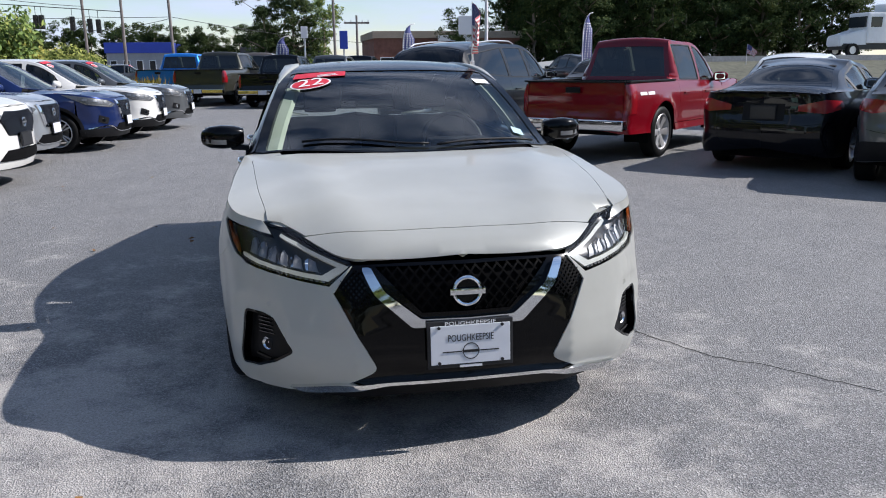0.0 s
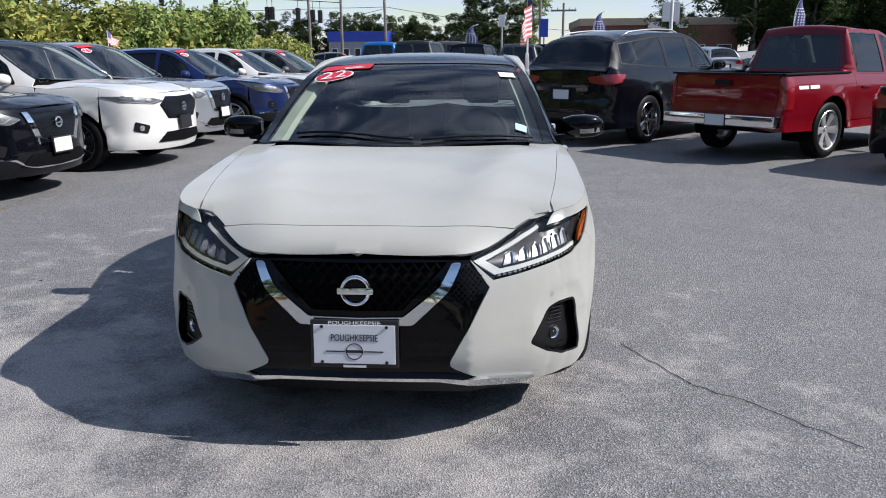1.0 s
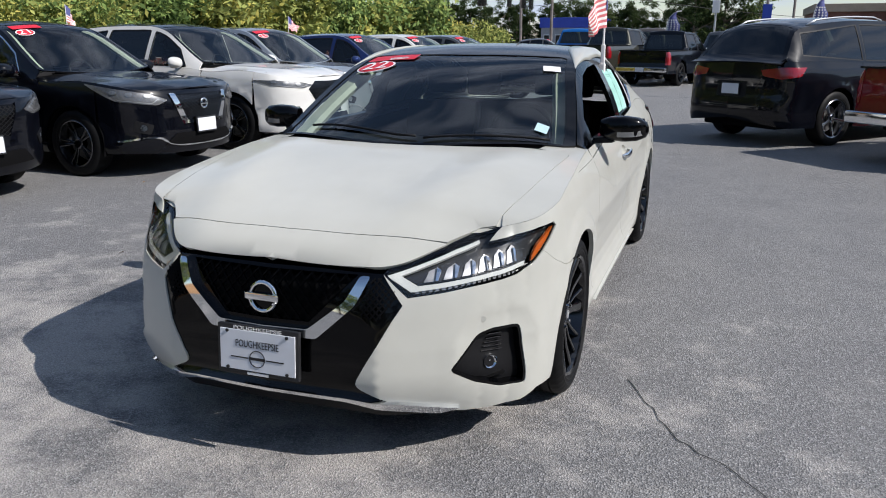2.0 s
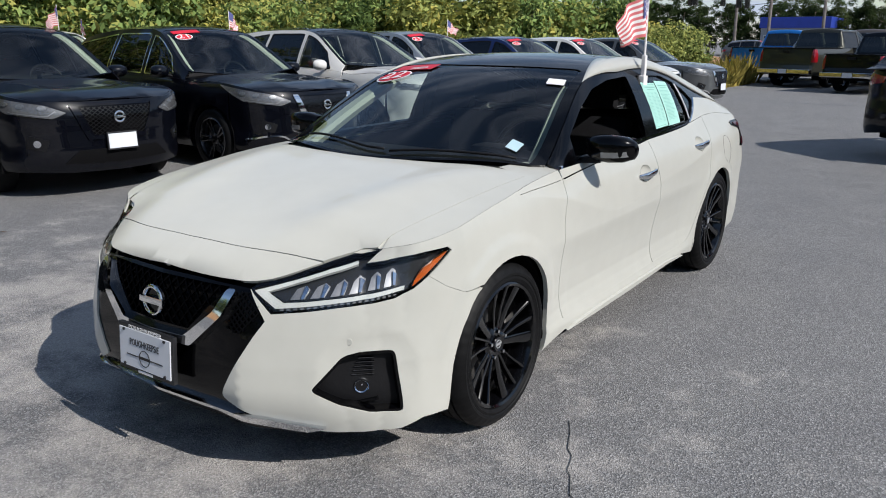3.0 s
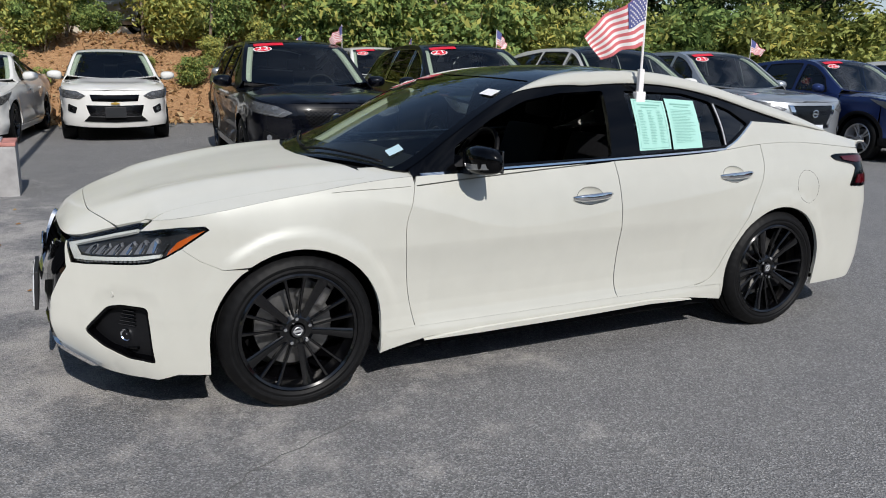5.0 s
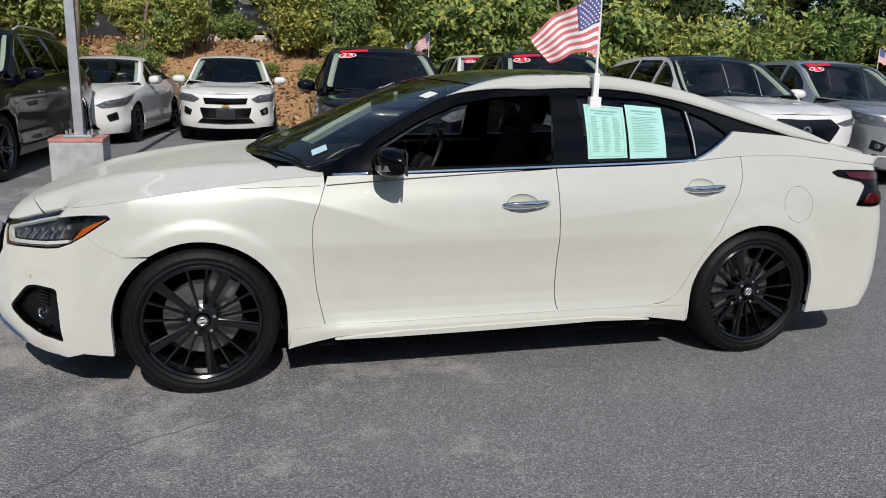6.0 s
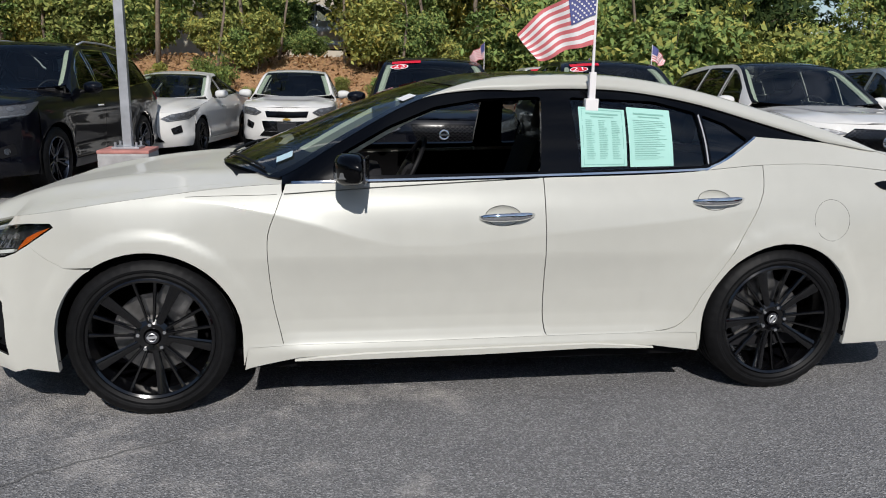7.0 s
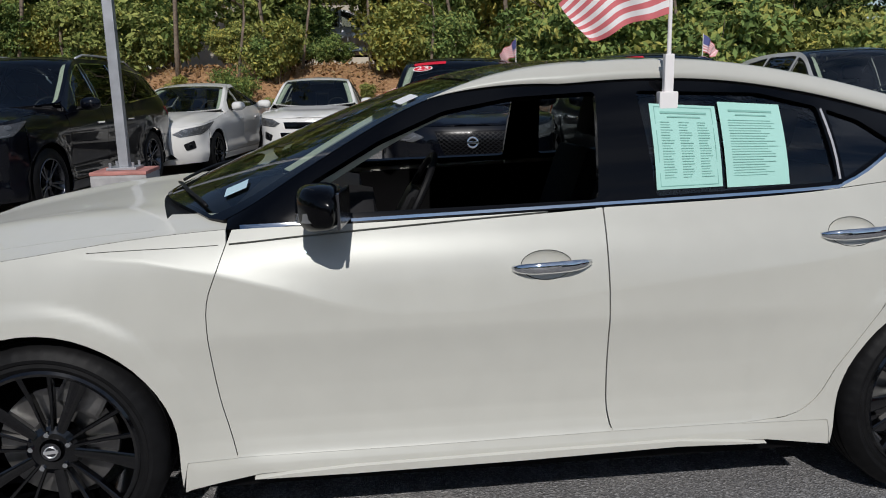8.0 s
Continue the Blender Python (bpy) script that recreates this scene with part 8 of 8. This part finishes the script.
def flag(name, label, m, w=0.40, h=0.25, pole=0.52, seed=0, droop=0.10, detail=True, clip=True):
    """A striped flag on a white staff; the fly goes to -y of its pose."""
    f = thing(name, label, "flag", m, "small flags on cars")
    bm = bmesh.new()
    rod(bm, (0, 0, -0.03), (0, 0, pole), 0.0075 if detail else 0.006, 0.005, 10)
    part("staff", bm, FLAGWHITE, f, "white plastic staff")
    if clip:
        bm = bmesh.new()
        box(bm, (-0.018, -0.030, -0.07), (0.016, 0.030, -0.015), 0.005)
        box(bm, (-0.012, -0.015, -0.02), (0.012, 0.015, 0.10), 0.005)
        part("window_clip", bm, FLAGWHITE, f)
    top = pole - 0.01
    def cloth(u, v):
        a = 1.7 * u * math.pi + seed
        k = w / 0.40
        return Vector((0.045 * math.sin(a) * u**0.6 * k + 0.02 * math.sin(3 * a + 2 * v) * u, -(0.34 - 0.09 * v) * k * u, top - h * v - (0.22 - 0.14 * v) * k * u**1.25 + 0.014 * math.sin(a * 1.9 + 2.2 * v) * u))
    def patch(nm, u0, u1, v0, v1, mat, off=0.0):
        nu, nv = max(2, int(18 * (u1 - u0)) + 1), max(1, int(6 * (v1 - v0)) + 1)
        vs = [cloth(u0 + (u1 - u0) * i / nu, v0 + (v1 - v0) * j / nv) + Vector((off, 0, 0)) for i in range(nu + 1) for j in range(nv + 1)]
        fs = [(i * (nv + 1) + j, (i + 1) * (nv + 1) + j, (i + 1) * (nv + 1) + j + 1, i * (nv + 1) + j + 1) for i in range(nu) for j in range(nv)]
        return vs, fs
    for k in range(13):
        vs, fs = patch("stripe", 0.0, 1.0, k / 13, (k + 1) / 13, None)
        part_of("stripe", mesh_of("stripe", vs, fs, FLAGRED if k % 2 == 0 else FLAGWHITE), f)
    for off in (0.004, -0.004):
        vs, fs = patch("canton", 0.0, 0.40, 0.0, 7 / 13, None, off)
        c = part_of("canton", mesh_of("canton", vs, fs, FLAGBLUE), f)
        if detail:
            vs, fs = [], []
            for i in range(9):
                for j in range(11):
                    if (i + j) % 2 == 0:
                        u, v = 0.40 * (j + 0.9) / 12, 7 / 13 * (i + 0.8) / 9.6
                        p = cloth(u, v) + Vector((off * 1.6, 0, 0))
                        b0 = len(vs)
                        for q in range(10):
                            r = 0.0062 if q % 2 == 0 else 0.0028
                            an = q * math.pi / 5 + math.pi / 2
                            vs.append(p + Vector((0, r * math.cos(an), r * math.sin(an))))
                        fs.append(tuple(range(b0, b0 + 10)))
            tagged(part_of("star_pattern", mesh_of("star_pattern", vs, fs, FLAGWHITE, smooth=False), c), kind="stuff")
    return f


flag("car_flag", "small striped flag on a white window staff", Matrix.Translation((0.685, 0.52, 1.340)), 0.40, 0.27, 0.50, 0.4, 0.19)
for k, (x, y, z, r) in enumerate(((-7.35, 1.62, 1.46, 40), (-12.4, 2.45, 1.42, 40), (-12.2, 4.85, 1.42, 60), (-7.0, 4.02, 1.46, 200), (-6.5, 8.9, 1.44, 170), (10.2, 12.5, 1.36, 30), (12.6, 10.1, 1.50, 30))):
    flag("car_flag", "small striped flag on a car window staff", pose(x, y, z, 0, 0, r), 0.34, 0.22, 0.46, k * 1.3, 0.16, False, False)


def feather_flag(x, y, h, seed):
    f = thing("feather_flag", "tall blue and white starred feather flag", "flag", pose(x, y, float(gz(x, y)), 0, 0, 10 * seed), "feather flags in the yard")
    n = 24
    sp = np.array([[0.0, 0.0, h * t] for t in np.linspace(0, 0.7, 8)] + [[0.5 * t**2.2, 0, h * (0.7 + 0.3 * math.sin(t * math.pi / 2))] for t in np.linspace(0.1, 1, 10)])
    part_of("mast", tube_mesh("mast", sp, 0.014, FLAGWHITE), f)
    vs, fs, st, sf = [], [], [], []
    for i in range(n + 1):
        t = i / n
        z = h * (0.28 + 0.70 * t)
        x0 = 0.0 if z < h * 0.7 else 0.5 * ((math.asin(min(1, (z / h - 0.7) / 0.3)) / (math.pi / 2))**2.2)
        x1 = x0 + (0.46 * min(1, t * 4 + 0.4)) * (1 - max(0, t - 0.75) * 3.4)
        for j in range(5):
            u = j / 4
            vs.append((x0 + (max(x1, x0 + 0.02) - x0) * u, 0.05 * math.sin(4 * t + 3 * u), z))
    for i in range(n):
        for j in range(4):
            k = i * 5 + j
            fs.append((k, k + 5, k + 6, k + 1))
    part_of("banner", mesh_of("banner", vs, fs, FLAGBLUE), f)
    for s in (0.012, -0.012):
        st, sf = [], []
        for i in range(2, n - 3):
            for j in range(4):
                c = np.mean([vs[i * 5 + j], vs[i * 5 + j + 1], vs[(i + 1) * 5 + j]], 0)
                b0 = len(st)
                for q in range(10):
                    r = 0.042 if q % 2 == 0 else 0.02
                    st.append((c[0] + r * math.cos(q * math.pi / 5), c[1] + s, c[2] + r * math.sin(q * math.pi / 5)))
                sf.append(tuple(range(b0, b0 + 10)))
        tagged(part_of("star_pattern", mesh_of("star_pattern", st, sf, FLAGWHITE, smooth=False), f), kind="stuff")


for k, (x, y, h) in enumerate(((-0.96, 26.0, 2.5), (3.86, 26.0, 2.94), (11.2, 26.0, 3.38))):
    feather_flag(x, y, h, k)

# far side: road, poles and wires, signals, buildings, trees
ASPH = simple("road_grey", (0.30, 0.30, 0.29), 0.8, var=0.15, scale=1.5)
bm = bmesh.new()
box(bm, (-200, 54, -0.2), (13, 64, 0.012))
tagged(part("road", bm, ASPH), "pale grey road beyond the yard", "road", kind="structure")
# the road climbs on a grassed bank to the right
def ramp():
    m = simple("verge_grass", (0.085, 0.085, 0.06), 0.95, var=0.4, scale=3)
    xs, prof = np.linspace(9, 160, 60), ((40, 0.0), (46, 0.85), (46.3, 1.0), (60, 1.0), (62, 0.8), (70, 0.9))
    hgt = lambda x: 1.65 * min(1, max(0, (x - 9) / 12))
    vs = [(x, y, hgt(x) * k - 0.01) for x in xs for y, k in prof]
    n = len(prof)
    fs = [(i * n + j, (i + 1) * n + j, (i + 1) * n + j + 1, i * n + j + 1) for i in range(59) for j in (0, 1, 3, 4)]
    tagged(part_of("verge", mesh_of("verge", vs, fs, m, smooth=False)), "rough grass bank beside the road", "verge", kind="structure")
    fs = [(i * n + 2, (i + 1) * n + 2, (i + 1) * n + 3, i * n + 3) for i in range(59)]
    tagged(part_of("raised_road", mesh_of("raised_road", vs, fs, ASPH, smooth=False)), "pale grey road on a low bank", "road", kind="structure")
    vs = [(x, y, hgt(x) + z) for x in xs[2:] for y, z in ((46.0, -0.4), (46.0, 0.12), (46.3, 0.12), (46.3, -0.1))]
    fs = [(i * 4 + j, (i + 1) * 4 + j, (i + 1) * 4 + j + 1, i * 4 + j + 1) for i in range(57) for j in range(3)]
    tagged(part_of("kerb_wall", mesh_of("kerb_wall", vs, fs, CONCRETE, smooth=False)), "low pale concrete edge beside the road", "kerb", kind="structure")


ramp()
POLEWOOD = simple("grey_pole_wood", (0.17, 0.15, 0.14), 0.9, var=0.3, scale=5)


def utility_pole(x, y, h, arm=False, lean=0.0):
    p = thing("utility_pole", "tall grey utility pole beside the road", "pole", pose(x, y, 0, 0, lean, 0), "utility poles")
    bm = bmesh.new()
    rod(bm, (0, 0, 0), (0, 0, h), 0.13, 0.09, 10)
    part("shaft", bm, POLEWOOD, p)
    if arm:
        bm = bmesh.new()
        box(bm, (-1.1, -0.06, h - 0.7), (1.1, 0.06, h - 0.55))
        part("crossarm", bm, POLEWOOD, p)
        for k in (-1, -0.5, 0.5, 1):
            bm = bmesh.new()
            rod(bm, (k, 0, h - 0.55), (k, 0, h - 0.38), 0.05, 0.03, 8)
            part("insulator", bm, GALV, p)


for x, y, h, arm, lean in ((-16.4, 65, 12, False, -0.6), (-12.5, 59.5, 7.6, False, 0.0), (-29.5, 59.5, 8.0, False, 0.0), (-9.7, 65, 12, False, -1.0), (3.6, 65, 12, False, -0.4), (5.6, 66, 5.6, True, 0), (-25, 58, 11, False, 0)):
    utility_pole(x, y, h, arm, lean)
CABLE = simple("black_cable", (0.02, 0.02, 0.02), 0.6)


def wire(a, b, sag, r=0.022):
    pts = [tuple(np.array(a) + (np.array(b) - np.array(a)) * t - np.array((0, 0, sag * 4 * t * (1 - t)))) for t in np.linspace(0, 1, 14)]
    o = part_of("overhead_cable", tube_mesh("overhead_cable", pts, r, CABLE, 5))
    tagged(o, "thin black overhead cable between poles", "cable", group="overhead cables")


wire((-41, 65, 5.9), (-16.4, 65, 5.3), 0.3), wire((-16.4, 65, 5.4), (-9.7, 65, 5.4), 0.05), wire((-9.7, 65, 5.4), (12, 80, 3.4), 0.4)
wire((-16.4, 65, 4.3), (-9.7, 65, 5.3), 0.2), wire((-56, 58, 7.5), (-25, 58, 7.0), 0.4), wire((-25, 58, 7.0), (-16.4, 65, 6.2), 0.2)
SIGNAL = simple("signal_black", (0.02, 0.022, 0.02), 0.5)


def traffic_light(x, y, z):
    t = thing("traffic_light", "black traffic signal hanging from a cable", "traffic light", pose(x, y, z), "hanging traffic lights")
    bm = bmesh.new()
    box(bm, (-0.17, -0.14, -0.5), (0.17, 0.14, 0.5), 0.04)
    part("housing", bm, SIGNAL, t)
    bm = bmesh.new()
    rod(bm, (0, 0, 0.5), (0, 0, 6.53 - (x + 29.5) / 16.3 - z), 0.02, None, 6)
    part("hanger", bm, SIGNAL, t)
    for k in (-0.32, 0, 0.32):
        bm = bmesh.new()
        rod(bm, (0, -0.14, k), (0, -0.30, k), 0.12, 0.13, 10)
        part("visor", bm, SIGNAL, t)


for x, z in ((-18.5, 4.7), (-18.1, 4.7), (-16.0, 4.6), (-14.8, 4.45), (-14.2, 4.4), (-22.7, 5.5), (-27.2, 5.9)):
    traffic_light(x, 59.5, z)
wire((-29.5, 59.5, 6.5), (-12.5, 59.5, 6.5 - 17 / 16.3), 0.0, 0.03)
BRICK = simple("red_brown_brick", (0.20, 0.085, 0.06), 0.85, var=0.25, scale=3)
WHITEWALL = simple("white_fascia", (0.62, 0.63, 0.65), 0.7, var=0.08, scale=1)
BLUEFASCIA = simple("blue_fascia", (0.02, 0.05, 0.35), 0.5, var=0.1)
DARKPANE = simple("dark_pane", (0.02, 0.025, 0.03), 0.1, var=0.1)
BEIGE = simple("beige_siding", (0.50, 0.46, 0.38), 0.8, var=0.08, scale=2)
ROOFG = simple("grey_roof", (0.10, 0.10, 0.11), 0.9, var=0.2, scale=2)


def building(label, x0, x1, y, depth, h, wall, top, n_win, z=0.0, sign=None, pitched=False, band=0.5, win_h=1.3):
    b = thing("building", label, "building", pose(x0, y, z))
    w = x1 - x0
    bm = bmesh.new()
    box(bm, (0, 0, 0), (w, depth, h))
    part("wall", bm, wall, b)
    bm = bmesh.new()
    if pitched:
        vs = [bm.verts.new(p) for p in ((-0.4, -0.4, h), (w + 0.4, -0.4, h), (w + 0.4, depth + 0.4, h), (-0.4, depth + 0.4, h), (-0.4, depth / 2, h + depth * 0.28), (w + 0.4, depth / 2, h + depth * 0.28))]
        for f in ((0, 1, 5, 4), (2, 3, 4, 5), (0, 4, 3), (1, 2, 5), (3, 2, 1, 0)):
            bm.faces.new([vs[i] for i in f])
    else:
        box(bm, (-0.15, -0.15, h - band), (w + 0.15, depth + 0.15, h + 0.15), 0.03)
    part("roof", bm, top, b)
    for k in range(n_win):
        cx = (k + 0.5) * w / n_win
        ww = w / n_win * 0.55
        win = new("window")
        win.parent = b
        bm = bmesh.new()
        box(bm, (cx - ww / 2, -0.06, 0.8), (cx + ww / 2, 0.02, 0.8 + win_h), 0.01)
        part("frame", bm, WHITEWALL, win)
        bm = bmesh.new()
        box(bm, (cx - ww / 2 + 0.08, -0.075, 0.88), (cx + ww / 2 - 0.08, -0.05, 0.72 + win_h))
        part("pane", bm, DARKPANE, win)
    if sign:
        bm = bmesh.new()
        box(bm, (sign[0], -0.22, h - 0.75), (sign[1], -0.16, h - 0.25))
        part("sign_bar", bm, WHITEWALL, b, "pale sign lettering as a bar")
    return b


building("low red brick building with pale sign", 7.5, 21.6, 70, 12, 4.3, BRICK, simple("tan_band", (0.32, 0.26, 0.20), 0.8), 6, sign=(6.0, 9.5))
building("white building with a blue fascia", -18.5, -12.2, 82, 10, 3.7, simple("pale_grey_wall", (0.30, 0.31, 0.33), 0.8), BLUEFASCIA, 5, band=0.9)
building("grey flat-roofed shop beyond the road", -5.2, 3.6, 84, 8, 3.2, simple("grey_wall", (0.33, 0.35, 0.37), 0.8), ROOFG, 4)
building("beige house half hidden by trees on the bank", -34, -29.5, -8.5, 16, 3.0, BEIGE, ROOFG, 2, z=1.8, pitched=True)


def lorry(m):
    t = thing("lorry", "white road tractor unit with a long hood", "truck", m)
    wh = simple("lorry_white", (0.72, 0.73, 0.74), 0.35, coat=0.5, var=0.05)
    bm = bmesh.new()
    box(bm, (2.1, -1.1, 1.0), (4.3, 1.1, 3.3), 0.15)
    part("cab", bm, wh, t)
    bm = bmesh.new()
    vs = [bm.verts.new(p) for p in ((0, -0.8, 0.8), (2.15, -1.0, 0.8), (2.15, -1.0, 2.1), (0, -0.75, 1.55), (0, 0.8, 0.8), (2.15, 1.0, 0.8), (2.15, 1.0, 2.1), (0, 0.75, 1.55))]
    for f in ((0, 1, 2, 3), (4, 7, 6, 5), (0, 3, 7, 4), (3, 2, 6, 7), (0, 4, 5, 1)):
        bm.faces.new([vs[i] for i in f])
    bmesh.ops.bevel(bm, geom=list(bm.edges), offset=0.1, segments=2, affect="EDGES")
    part("hood", bm, wh, t, smooth=True)
    bm = bmesh.new()
    box(bm, (4.25, -1.15, 1.0), (6.0, 1.15, 4.0), 0.2)
    part("sleeper", bm, wh, t)
    bm = bmesh.new()
    box(bm, (2.35, -1.12, 2.2), (3.3, -1.09, 2.95), 0.02)
    part("side_window", bm, DARKPANE, t)
    bm = bmesh.new()
    box(bm, (2.0, -0.95, 2.2), (2.12, 0.95, 3.0), 0.03)
    part("windscreen", bm, DARKPANE, t)
    bm = bmesh.new()
    box(bm, (0.3, -0.9, 0.55), (9.0, 0.9, 1.0), 0.05)
    part("chassis", bm, SIGNAL, t)
    for x in (1.0, 6.9, 8.2):
        for s in (-1, 1):
            w = new("wheel")
            w.parent = t
            bm = bmesh.new()
            lathe(bm, [(-0.15, 0.3), (-0.15, 0.5), (0.15, 0.5), (0.15, 0.3)], 24, "Y", at=(x, s * 1.0, 0.5))
            part("tyre", bm, RUBBER, w)
            bm = bmesh.new()
            lathe(bm, [(-0.1, 0.0), (-0.1, 0.3), (0.1, 0.3), (0.1, 0.0)], 20, "Y", at=(x, s * 1.0, 0.5))
            part("rim", bm, ALLOY, w)
    bm = bmesh.new()
    rod(bm, (4.2, -1.25, 1.0), (4.2, -1.25, 4.1), 0.09, None, 10)
    part("exhaust_stack", bm, CHROME, t)


lorry(pose(40.8, 50.5, 1.65, 0, 0, 0))
# pole signs beyond the pickups
for x, y, z, w, h, mat in ((0.4, 38, 3.4, 0.35, 0.6, WHITEWALL), (9.3, 39, 4.0, 0.9, 1.0, WHITEWALL), (3.0, 46, 3.5, 0.5, 1.1, BLUEFASCIA)):
    t = thing("pole_sign", "small plain sign on a steel post", "sign", pose(x, y, 0))
    bm = bmesh.new()
    rod(bm, (0, 0, 0), (0, 0, z), 0.05, None, 8)
    part("post", bm, GALV, t)
    bm = bmesh.new()
    box(bm, (-w / 2, -0.08, z - h), (w / 2, -0.04, z), 0.02)
    part("panel", bm, mat, t)
bm = bmesh.new()
t = thing("flagpole", "tall white steel flagpole in the yard", "pole", pose(5.0, 17.3, 0))
rod(bm, (0, 0, 0), (0, 0, 8), 0.05, 0.04, 12)
part("shaft", bm, FLAGWHITE, t)
